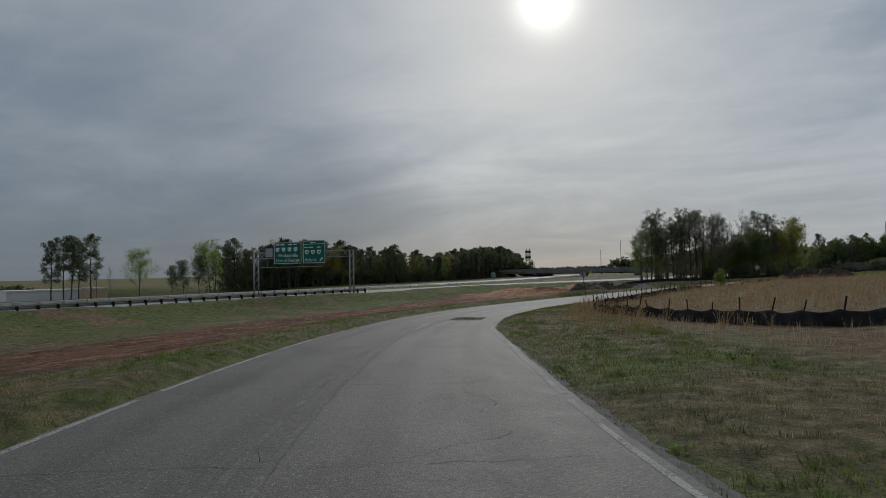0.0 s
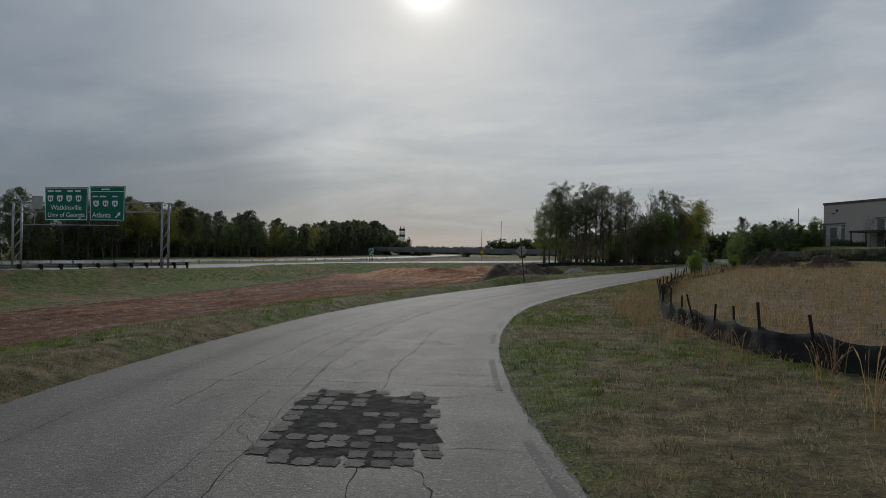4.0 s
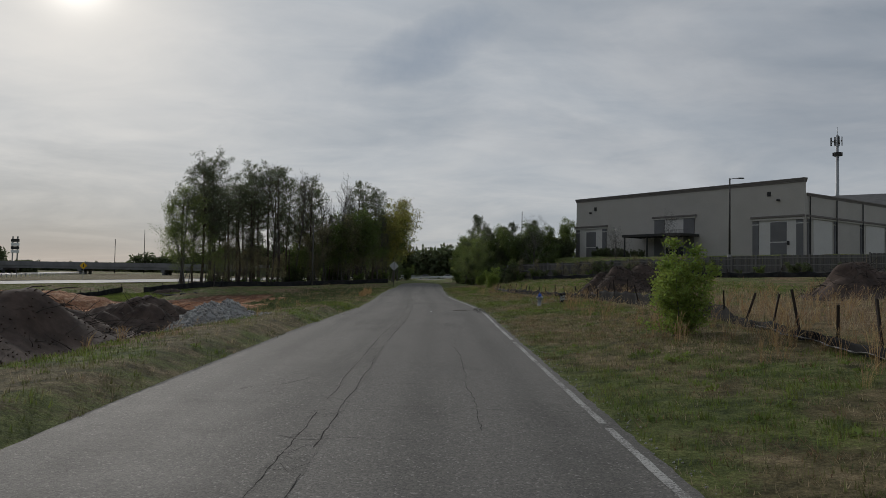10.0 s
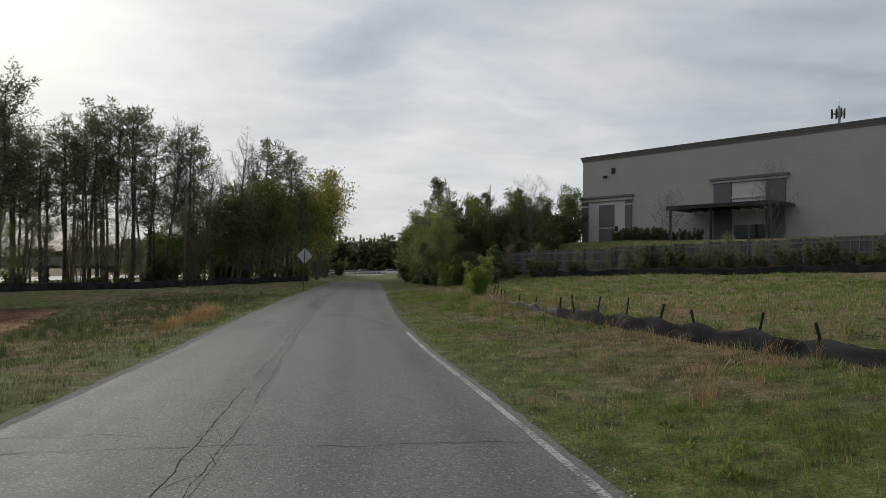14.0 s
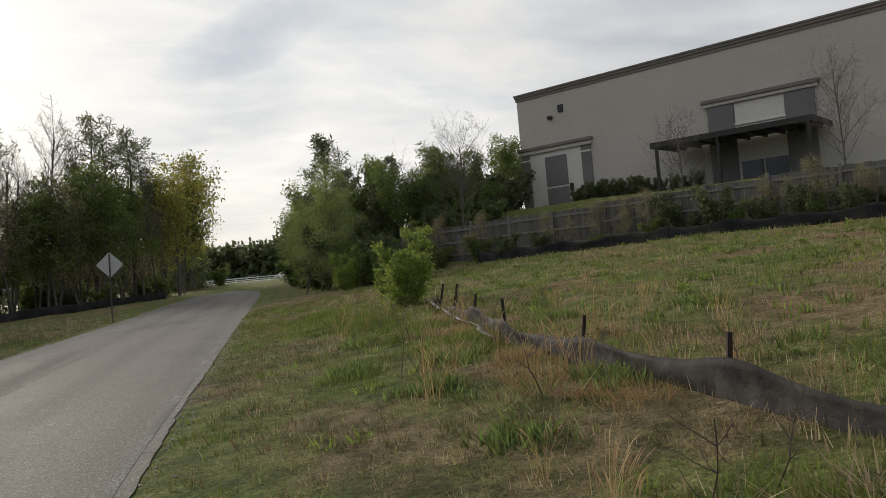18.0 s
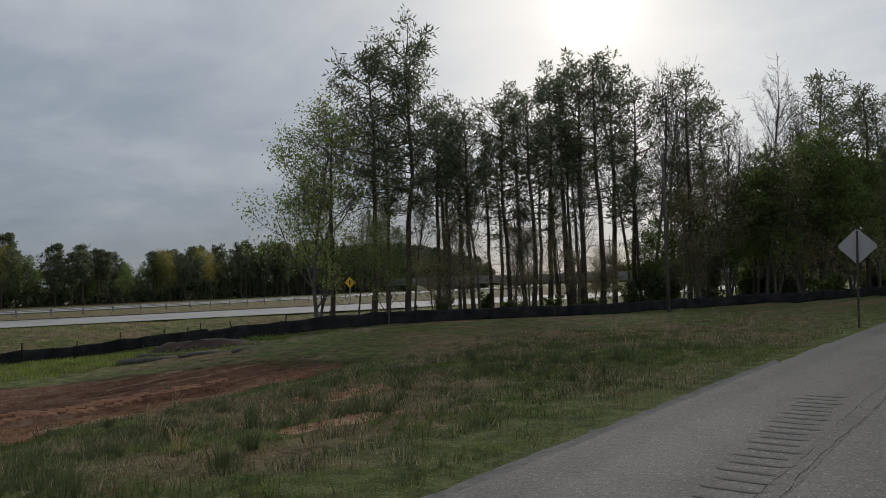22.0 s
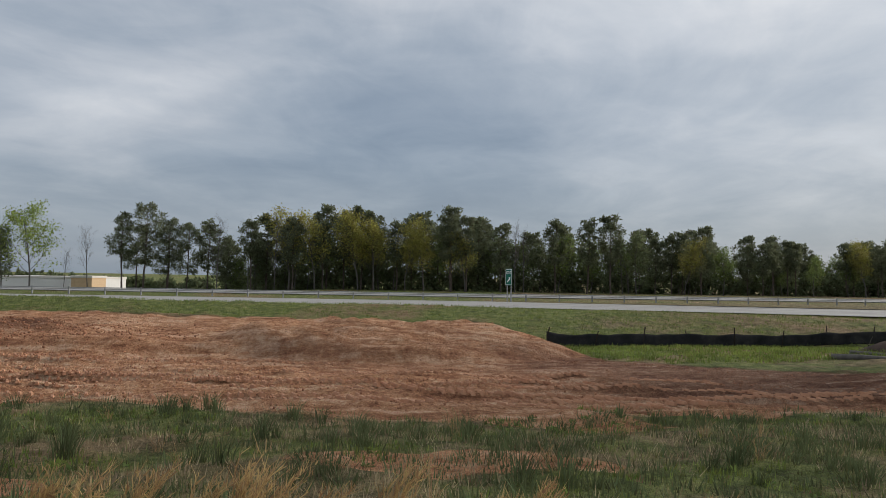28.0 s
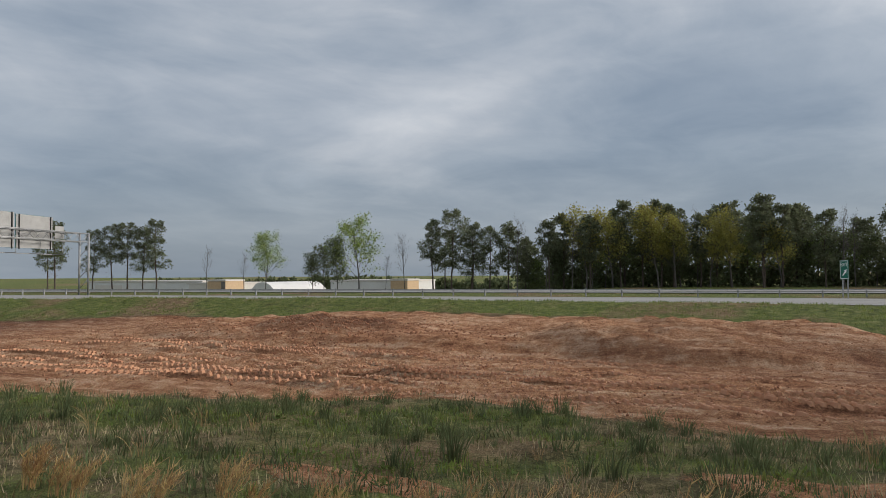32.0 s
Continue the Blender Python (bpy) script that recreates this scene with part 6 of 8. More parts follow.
# wood on the far side of the road
BARE_A, BARE_B = (-8.55, 163.4), (-3.9, 158.4)
G = "roadside wood trees"
put(YOUNG_PINES[0], -23.6, 178.8, 1.03, 20, "shapely dark green pine above the roadside wood", group=G)
for x, y, h in ((-21.6, 183, 7.0), (-19.6, 182.5, 6.2), (-21.6, 190, 8.0), (-17.8, 187, 6.6), (-15, 185, 5.8), (-18, 195, 7.5), (-20.2, 179.8, 5.2), (-24.0, 186.0, 7.0)):
    put(TR.choice(YOUNG_PINES), x, y, h / 9.0, TR.uniform(0, 360), "dark green young pine in the roadside wood", group=G)
for x, y, h in ((-24.8, 182, 5.6), (-25.2, 190, 6.0), (-24.4, 199, 6.4), (-24.2, 210, 6.5), (-23.6, 222, 6.5), (-22.4, 179.5, 4.2), (-19.9, 180.6, 6.3), (-19.1, 178.9, 5.2), (-17.6, 178.5, 4.4), (-16.0, 180.0, 5.0), (-14.9, 178.4, 4.0), (-13.2, 179.6, 4.2), (-11.8, 179.4, 4.6), (-10.4, 181.4, 4.8), (-9.0, 184.0, 4.6), (-20, 205, 7), (-22, 235, 6.5), (-15.2, 180.5, 3.6), (-18.2, 180.2, 4.6), (-21.2, 181.2, 5.2), (-23.4, 186.5, 6.2), (-23.8, 176.6, 3.6)):
    put(TR.choice(GREENS), x, y, h / 8.0, TR.uniform(0, 360), "leafy green tree along the roadside", group=G)
for x, y, h in ((-24.75, 175.4, 5.9), (-25.7, 173.9, 3.9), (-24.2, 171.6, 2.6)):
    put(TR.choice(BRIGHTS), x, y, h / 8.0, TR.uniform(0, 360), "bright green young tree at the wood's edge", group=G)
put(HALL_BARES[0], -17.1, 172.2, 0.66, 60, "leafless broad-crowned tree with fine twigs", group=G)
put(HALL_BARES[0], BARE_A[0], BARE_A[1], 0.43, 10, "small leafless tree beside the hall", group=G)
put(HALL_BARES[1], BARE_B[0], BARE_B[1], 0.46, 190, "small leafless tree beside the hall", group=G)
for x, y, h in ((-24.0, 152.6, 2.25), (-23.6, 159.5, 1.1), (-24.0, 169, 2.0), (-24.45, 97.2, 2.5)):
    put(TR.choice(SHRUBS), x, y, h / 2.2, TR.uniform(0, 360), "bright green sapling bush in straw grass", "bush", "verge bushes")
for x, y, h in ((-22.6, 174.2, 3.2), (-20.9, 175.0, 3.0), (-18.6, 175.2, 2.8), (-24.4, 179.0, 3.4), (-16.4, 175.6, 2.4), (-14.2, 175.0, 2.2), (-22.2, 167.6, 1.8), (-21.2, 164.0, 1.4), (-22.8, 161.0, 1.3), (-23.0, 172, 2.6), (-21.5, 170, 2.0), (-23.6, 176, 3.4), (-20.0, 171.5, 2.6), (-25.2, 185, 3.0), (-25.4, 194, 3.0), (-25.2, 204, 3.2)):
    put(TR.choice(MID_SHRUBS + DARK_SHRUBS), x, y, h / 2.2, TR.uniform(0, 360), "tangled green bush at the wood's edge", "bush", "verge bushes")
for x, y, h in ((-17.5, 180.6, 3.6), (-16.2, 183.0, 4.0), (-14.6, 181.2, 3.6), (-13.2, 183.4, 4.0), (-12.0, 181.6, 3.4), (-10.8, 183.6, 3.8), (-19.0, 183.6, 3.8), (-15.4, 186.0, 4.2), (-11.6, 186.0, 4.2), (-9.8, 185.6, 3.4)):
    put(TR.choice(MID_SHRUBS), x, y, h / 2.2, TR.uniform(0, 360), "full green bush behind the fence end", "bush", "verge bushes")
for k in range(12):
    a = 5.7 + k * 0.72
    p = WALL_A + WALL_E * a + WALL_N * 2.6
    put(TR.choice(DARK_SHRUBS), p[0], p[1], TR.uniform(0.55, 0.68) if k < 7 else TR.uniform(0.42, 0.52), TR.uniform(0, 360), "clipped dark evergreen shrub by the hall", "bush", "hall shrubs")
for k in range(20):
    a = 2 + k * 2.35 + TR.uniform(-0.8, 0.8)
    p = np.array([-21.0, 174.3]) + WALL_E * a + WALL_N * TR.uniform(0.7, 1.6)
    put(TR.choice(DARK_SHRUBS + MID_SHRUBS), p[0], p[1], TR.uniform(0.35, 0.75), TR.uniform(0, 360), "scrubby bush growing against the board fence", "bush", "fence bushes")

for k in range(9):
    a = 17.5 + k * 1.7 + TR.uniform(-0.4, 0.4)
    p = np.array([-21.0, 174.3]) + WALL_E * a + WALL_N * TR.uniform(0.8, 1.5)
    put(TR.choice(DARK_SHRUBS), p[0], p[1], TR.uniform(0.62, 0.95), TR.uniform(0, 360), "dark overgrown bush against the board fence", "bush", "fence bushes")
for k in range(26):
    a = 1 + k * 1.05 + TR.uniform(-0.4, 0.4)
    p = np.array([-21.0, 174.3]) + WALL_E * a + WALL_N * TR.uniform(0.5, 1.3)
    put(TR.choice(HAZES + HAZES + MID_SHRUBS), p[0], p[1], TR.uniform(0.14, 0.24) if k % 3 else TR.uniform(0.24, 0.34), TR.uniform(0, 360), "thin scrub sapling against the board fence", "bush", "fence bushes")
for x, y, h in ((-23.9, 173.6, 3.8), (-22.6, 169.8, 2.4), (-21.6, 172.6, 2.8), (-19.4, 174.0, 2.8), (-17.4, 176.4, 3.0), (-15.4, 176.8, 2.8), (-13.2, 177.4, 2.6), (-11.4, 178.2, 3.0), (-24.6, 178.5, 2.8), (-24.8, 183.0, 3.2)):
    put(TR.choice(MID_SHRUBS + DARK_SHRUBS), x, y, h / 2.2, TR.uniform(0, 360), "full green bush at the wood's edge", "bush", "verge bushes")
put(BRIGHTS[1], -24.4, 172.4, 0.62, 40, "slim bright green sapling tree by the wood", group=G)

# woods across the highway
BELT_Y = [108, 124, 140, 156, 172, 188, 204, 220, 236, 252, 268, 300, 332, 364, 412, 440, 460]
BELT_TOP = [8.3, 9.3, 9.3, 9.0, 8.3, 7.3, 6.4, 7.4, 8.7, 9.7, 10.3, 11.4, 11.9, 12.3, 12.7, 9.0, 5.0]


def belt_x(y):
    return float(np.interp(y, [60, 140, 200, 260, 330, 420, 460], [-122, -130, -140, -158, -190, -235, -246]))


def belt_top(y):
    """The height to which the wood across the highway grows."""
    return float(np.interp(y, BELT_Y, BELT_TOP))


def woods(name, line, tall, seed, mat, label, density=1.0, deep=8.0, leaf=1.1):
    """A far belt of woodland too distant to part tree from tree: uneven crowns on a dark under-storey."""
    r = rng(seed)
    p = np.array(line, float)
    seg = np.concatenate([[0], np.cumsum(np.linalg.norm(np.diff(p, axis=0), axis=1))])
    cx, cy, cz, cr = [], [], [], []
    a = 0.0
    while a < seg[-1]:
        x, y = np.interp(a, seg, p[:, 0]), np.interp(a, seg, p[:, 1])
        grown = tall if tall else (0.62 + 0.27 * float(smoothstep(148, 170, y))) * (belt_top(y) + 1.4)
        top = grown * r.uniform(0.72, 1.08) * (1 + 0.12 * math.sin(a / 23.0 + seed))
        n = max(4, int(top / 1.4))
        for k in range(n):
            q = (k + 0.5) / n
            cx.append(x + r.uniform(-deep, deep) * 0.5)
            cy.append(y + r.uniform(-deep, deep) * 0.5)
            cz.append(top * q)
            cr.append(top * (0.16 if q > 0.8 else 0.22))
        a += grown * 0.20 / density
    c = np.stack([cx, cy, np.array(cz) + height(np.array(cx), np.array(cy))], -1)
    v, f = leaf_cloud(r, c, np.array(cr), 34, leaf, 0.8, 1.0)
    ob = arrays_object(name, v, f, mat)
    return tagged(ob, label, "woodland", kind="stuff")


woods("far_woods", [(-146, 112), (-150, 140), (-158, 200), (-174, 262), (-206, 330), (-250, 420), (-262, 455)], 0, 1, M_LEAF_DARK, "dark belt of woodland beyond the highway", 1.9, 9.0, 0.6)
woods("far_woods", [(-138, 116), (-140, 150), (-150, 205), (-166, 250), (-196, 320)], 3.6, 2, M_LEAF_DARK, "dark under-storey of the highway woods", 1.0, 5.0, 0.6)
woods("far_woods", [(-300, -120), (-270, 0), (-250, 60), (-235, 110)], 5.6, 3, M_LEAF_DARK, "far dark wood on the horizon", 0.8, 10, 1.4)
woods("far_woods", [(-420, 420), (-330, 480), (-260, 510), (-205, 505)], 4.0, 4, M_LEAF_DARK, "far low wood on the horizon", 1.2, 10, 1.6)
for line, grown in (([(-193, 333), (-183, 331)], 10.2), ([(-183, 331), (-177, 330)], 7.6), ([(-177, 330), (-165, 329)], 3.8)):
    woods("far_woods", line, grown, 12, M_LEAF_DARK, "dark wooded slope before the overpass", 3.0, 6.0, 0.9)
woods("far_woods", [(-196, 490), (-160, 500), (-100, 450), (-60, 400), (-20, 385), (30, 380), (110, 360), (220, 300)], 11.5, 11, M_LEAF_DARK, "far dark wood on the horizon", 1.5, 12, 2.0)
woods("far_woods", [(-96, 330), (-70, 345), (-48, 352)], 11.0, 5, M_LEAF_DARK, "dark wood beside the overpass", 1.5, 10, 2.0)
woods("far_woods", [(60, 240), (110, 200), (150, 140), (160, 60), (150, -40)], 11.0, 6, M_LEAF_DARK, "dark wood behind the straw field", 0.8, 12, 1.4)
woods("far_woods", [(-22, 240), (-18, 262), (-14, 290)], 6.5, 7, M_LEAF, "green roadside trees in the distance", 1.4, 5, 0.8)
woods("far_woods", [(-40, 238), (-42, 262), (-44, 290)], 7.0, 8, M_LEAF_DARK, "dark roadside trees in the distance", 1.4, 6, 0.9)

G = "far woodland trees"
for k in range(270):
    y = 108 + k * 1.28 + TR.uniform(-1, 1)
    x = belt_x(y) - TR.uniform(0, 16)
    full = belt_top(y) + 1.4
    kind = TR.random()
    if kind < 0.76 or y > 230:
        put(TR.choice(FAR_PINES), x, y, full * TR.uniform(0.86, 1.12) / 14.0, TR.uniform(0, 360), "far dark pine in the highway woods", group=G)
    elif kind < 0.88:
        put(TR.choice(FAR_BARES), x, y, full * TR.uniform(0.8, 0.98) / 11.0, TR.uniform(0, 360), "far leafless tree in the highway woods", group=G)
    else:
        put(TR.choice(FAR_GREENS + FAR_DARKS), x + 2, y, full * TR.uniform(0.6, 0.9) / 8.0, TR.uniform(0, 360), "far leafy tree in the highway woods", group=G)
for x, y, h in ((-130.2, 120.5, 10.2), (-131.0, 124.0, 9.8), (-131.5, 130.0, 10.0), (-132.0, 132.2, 8.8), (-133.0, 136.5, 8.9), (-133.2, 139.2, 8.4), (-132.5, 145.0, 8.0), (-146.0, 210.0, 8.0), (-149.0, 220.0, 8.4), (-138.0, 178.0, 7.4)):
    put(TR.choice(FAR_YELLOWS), x, y, h / 9.0, TR.uniform(0, 360), "far tree hazed with yellow-green catkins", group=G)
for k in range(160):
    y = 112 + k * 2.06 + TR.uniform(-1, 1)
    x = belt_x(y) - TR.uniform(5, 18)
    put(TR.choice(FAR_DARKS + FAR_GREENS), x, y, (belt_top(y) + 1.4) * TR.uniform(0.58, 0.84) / 8.0, TR.uniform(0, 360), "dense dark understorey tree across the highway", group=G)


def put_top(proto, tall, x, y, top, label):
    put(proto, x, y, (top - float(height(x, y))) / tall, TR.uniform(0, 360), label, group=G)


for k, (x, y, top) in enumerate(((-111.9, 61.6, 8.3), (-110.4, 57.7, 7.9), (-111.6, 59.4, 7.2), (-109.2, 55.9, 7.6), (-108.1, 53.4, 7.0), (-109.0, 44.5, 8.4), (-113.0, 38.0, 8.2), (-127.0, 98.9, 7.9), (-127.2, 101.8, 9.3), (-128.2, 104.6, 6.3), (-129.0, 106.9, 6.9), (-130.5, 99.5, 6.5), (-131.0, 103.5, 7.6))):
    put_top(LONE_PINES[k % 2], 14.0, x, y, top, "lone dark pine standing beyond the highway")
put_top(FAR_BRIGHTS[0], 8.0, -119.9, 74.9, 5.9, "bright spring-green tree beyond the highway")
put_top(FAR_BRIGHTS[1], 8.0, -120.1, 90.6, 7.8, "bright spring-green tree beyond the highway")
for x, y, top in ((-120.5, 84.6, 4.6), (-119.6, 87.4, 5.4), (-121.0, 82.4, 3.6)):
    put_top(FAR_DARKS[0], 8.0, x, y, top, "low dark evergreen beyond the highway")
for x, y, top in ((-117.8, 65.7, 4.5), (-125.2, 95.3, 6.4), (-124.5, 92.5, 3.4), (-129, 111, 7.6), (-130, 115, 7.4), (-121, 70, 3.6)):
    put_top(TR.choice(FAR_BARES), 11.0, x, y, top, "far leafless tree beyond the highway")
retire(*HALL_BARES, *LONE_PINES, *FAR_BRIGHTS, *HAZES, *FAR_BARES, *FAR_GREENS, *FAR_YELLOWS, *FAR_DARKS, *BIG_PINES, *PINES, *FAR_PINES, *YOUNG_PINES, *BARES, *GREENS, *BRIGHTS, *YELLOWS, *SHRUBS, *DARK_SHRUBS, *MID_SHRUBS)

# ---- along the highway ----
def on_line(line, dx, y):
    return float(np.interp(y, line[:, 1], line[:, 0])) + dx


def cable_barrier():
    """The median barrier: steel posts and a rail, one run of it."""
    b = empty("median_barrier", None, "galvanised steel median barrier on many thin posts", "guardrail")
    me = None
    ys = np.arange(-40, 300, 3.0)
    for y in ys:
        x = on_line(HWY_LEFT, -3.5, y)
        ob = box("post", -0.06, 0.06, -0.05, 0.05, -0.2, 0.6, M_GALV, b) if me is None else new("post", me)
        me = ob.data
        ob.parent = b
        ob.location = (x, y, HWY_Z)
    for z, r in ((0.52, 0.035), (0.40, 0.03), (0.28, 0.02)):
        tube("rail", [(on_line(HWY_LEFT, -3.5 + 0.08, y), y, HWY_Z + z) for y in ys], r, M_GALV, b, 5)


cable_barrier()


def guard_rail():
    """A beam rail on blocked posts along the near edge of the highway, up to the gantry."""
    b = empty("guard_rail", None, "weathered steel beam guardrail on dark timber posts", "guardrail")
    ys = np.arange(4.0, 82.0, 1.9)
    post_me = block_me = None
    for y in ys:
        x = on_line(HWY_NEAR, 0.9, y)
        ob = box("post", -0.09, 0.09, -0.09, 0.09, -0.5, 0.78, M_STAKE, b, 0.01) if post_me is None else new("post", post_me)
        post_me = ob.data
        ob.parent = b
        ob.location = (x, y, HWY_Z)
        ob = box("block", -0.26, -0.092, -0.08, 0.08, 0.46, 0.8, M_STAKE, b, 0.01) if block_me is None else new("block", block_me)
        block_me = ob.data
        ob.parent = b
        ob.location = (x, y, HWY_Z)
    section = ((0.0, 0.44), (-0.07, 0.50), (-0.07, 0.55), (0.0, 0.60), (-0.07, 0.65), (-0.07, 0.70), (0.0, 0.76))
    v = [(on_line(HWY_NEAR, 0.9 - 0.27 + dx, y), y, HWY_Z + dz) for y in ys for dx, dz in section]
    n = len(section)
    f = [(i * n + k, i * n + k + 1, (i + 1) * n + k + 1, (i + 1) * n + k) for i in range(len(ys) - 1) for k in range(n - 1)]
    mesh_object("beam", v, f, M_GALV, b).modifiers.new("thickness", "SOLIDIFY").thickness = 0.006


guard_rail()


def shield(x, z, s, parent, y):
    """A route marker: a white shield shape, plain."""
    v = [(-0.5, 0.5), (0.5, 0.5), (0.55, 0.1), (0.42, -0.3), (0, -0.55), (-0.42, -0.3), (-0.55, 0.1)]
    pts = [(x + a * s, y, z + b * s) for a, b in v] + [(x + a * s, y + 0.01, z + b * s) for a, b in v]
    n = len(v)
    return mesh_object("route_shield", pts, [tuple(range(n)), tuple(range(2 * n - 1, n - 1, -1))] + [(i, n + i, n + (i + 1) % n, (i + 1) % n) for i in range(n)], M_WHITE, parent)


def lettering(text, x, z, size, parent, y, mat=None, align="CENTER"):
    c = bpy.data.curves.new("lettering", "FONT")
    c.body, c.size, c.align_x, c.align_y, c.extrude = text, size, align, "CENTER", 0.004
    c.materials.append(mat or M_WHITE)
    ob = new("lettering", c)
    ob.parent = parent
    ob.matrix_local = pose(x, y, z, 90, 0, 0)
    return ob


def arrow(x, z, s, parent, y, name="arrow"):
    a = math.radians(45)
    shape = [(-0.5, -0.09), (0.1, -0.09), (0.1, -0.28), (0.55, 0), (0.1, 0.28), (0.1, 0.09), (-0.5, 0.09)]
    v = [(x + s * (p * math.cos(a) - q * math.sin(a)), y, z + s * (p * math.sin(a) + q * math.cos(a))) for p, q in shape]
    return mesh_object(name, v, [tuple(range(len(v)))], M_WHITE, parent)


def gantry():
    left, right = Vector((-88.0, 74.7, 0)), Vector((-71.4, 78.3, 0))
    e = (right - left).normalized()
    yaw = math.degrees(math.atan2(e.y, e.x))
    L = (right - left).length
    m = pose(left.x, left.y, HWY_Z, 0, 0, yaw)
    g = empty("sign_gantry", m, "galvanised truss gantry spanning the highway", "gantry")
    top = 6.55
    for x in (0, L):
        for d in (-0.55, 0.55):
            tube("post", [(x, d, -0.5), (x, d, top)], 0.11, M_GALV, g, 8)
        for k in range(5):
            z = 0.6 + k * 1.15
            tube("brace", [(x, -0.55, z), (x, 0.55, z + 1.1)], 0.04, M_GALV, g, 5)
    for d in (-0.55, 0.55):
        for z in (top - 0.9, top):
            tube("chord", [(-0.2, d, z), (L + 0.2, d, z)], 0.06, M_GALV, g, 6)
        n = 15
        for k in range(n):
            a, b = L * k / n, L * (k + 1) / n
            tube("web", [(a, d, top - 0.9 if k % 2 else top), (b, d, top if k % 2 else top - 0.9)], 0.032, M_GALV, g, 4)
    for k in range(15):
        tube("lacing", [(L * k / 15, -0.55, top), (L * (k + 1) / 15, 0.55, top)], 0.03, M_GALV, g, 4)

    def board(name, x0, x1, z0, z1, label):
        s = empty(name, m @ Matrix.Translation((0, -0.78, 0)), label, "road sign", "overhead signs")
        box("panel", x0, x1, 0, 0.06, z0, z1, M_GREEN_SIGN, s, 0.01)
        box("back_sheet", x0 + 0.02, x1 - 0.02, 0.062, 0.09, z0 + 0.02, z1 - 0.02, M_SIGN_BACK, s, 0, "ribbed aluminium back")
        for q in range(9):
            z = z0 + (q + 0.5) * (z1 - z0) / 9
            box("rib", x0 + 0.03, x1 - 0.03, 0.09, 0.11, z - 0.03, z + 0.03, M_SIGN_BACK, s)
        for x in (x0 + 0.35, x1 - 0.35):
            box("bracket", x - 0.04, x + 0.04, 0.11, 0.2, z0 - 0.1, z1, M_DARK_METAL, s)
        w = 0.06
        for a in ((x0 + 0.06, x1 - 0.06, z0 + 0.06, z0 + 0.06 + w), (x0 + 0.06, x1 - 0.06, z1 - 0.06 - w, z1 - 0.06), (x0 + 0.06, x0 + 0.06 + w, z0 + 0.06 + w, z1 - 0.06 - w), (x1 - 0.06 - w, x1 - 0.06, z0 + 0.06 + w, z1 - 0.06 - w)):
            box("border", a[0], a[1], -0.008, -0.001, a[2], a[3], M_WHITE, s)
        return s

    a0, a1, b0, b1 = 3.95, 8.9, 9.12, 13.05
    z0, z1 = 4.75, 8.05
    big = board("destination_sign", a0, a1, z0, z1, "green overhead sign with white route shields and destinations")
    for k in range(4):
        shield(a0 + 0.65 + k * 1.08, z1 - 1.12, 0.62, big, -0.006)
        for q in (-0.1, 0.1):
            box("route_digit_bar", a0 + 0.65 + k * 1.08 + q - 0.05, a0 + 0.65 + k * 1.08 + q + 0.05, -0.012, -0.007, z1 - 1.28, z1 - 0.98, M_BLACK, big)
    for x0, x1 in ((0.3, 1.0), (1.2, 1.9), (2.6, 3.2), (3.5, 4.1)):
        box("small_word_bar", a0 + x0, a0 + x1, -0.006, -0.001, z1 - 0.46, z1 - 0.30, M_WHITE, big)
    lettering("Watkinsville", (a0 + a1) / 2, z0 + 1.28, 0.72, big, -0.006)
    lettering("Univ of Georgia", (a0 + a1) / 2, z0 + 0.55, 0.66, big, -0.006)
    small = board("exit_direction_sign", b0, b1, z0, z1 + 0.12, "green overhead exit sign with arrow and route shields")
    box("divider", b0 + 0.12, b1 - 0.12, -0.006, -0.001, z1 - 0.46, z1 - 0.40, M_WHITE, small)
    box("small_word_bar", b0 + 1.3, b0 + 2.2, -0.006, -0.001, z1 - 0.28, z1 - 0.14, M_WHITE, small)
    for x0, x1 in ((0.3, 0.9), (1.1, 1.8), (2.5, 3.1)):
        box("small_word_bar", b0 + x0, b0 + x1, -0.006, -0.001, z1 - 0.98, z1 - 0.84, M_WHITE, small)
    for k in range(3):
        shield(b0 + 0.72 + k * 1.05, z1 - 1.62, 0.6, small, -0.006)
        for q in (-0.1, 0.1):
            box("route_digit_bar", b0 + 0.72 + k * 1.05 + q - 0.05, b0 + 0.72 + k * 1.05 + q + 0.05, -0.012, -0.007, z1 - 1.76, z1 - 1.48, M_BLACK, small)
    lettering("Atlanta", b0 + 1.35, z0 + 0.55, 0.72, small, -0.006)
    arrow(b1 - 0.75, z0 + 0.58, 0.75, small, -0.006)
    grey = empty("small_board", m @ Matrix.Translation((0, -0.7, 0)), "small grey panel on the gantry", "road sign")
    box("panel", 2.3, 3.6, 0, 0.05, 5.9, 7.2, M_SIGN_BACK, grey, 0.01)
    walkway = box("catwalk", 2.3, 13.2, -1.9, -1.75, 4.25, 4.32, M_GALV, g)
    for x in (2.6, 5.8, 9.0, 12.1):
        tube("catwalk_bracket", [(x, -0.5, 5.6), (x, -0.62, 4.3), (x, -1.8, 4.28)], 0.04, M_GALV, g, 4)


gantry()


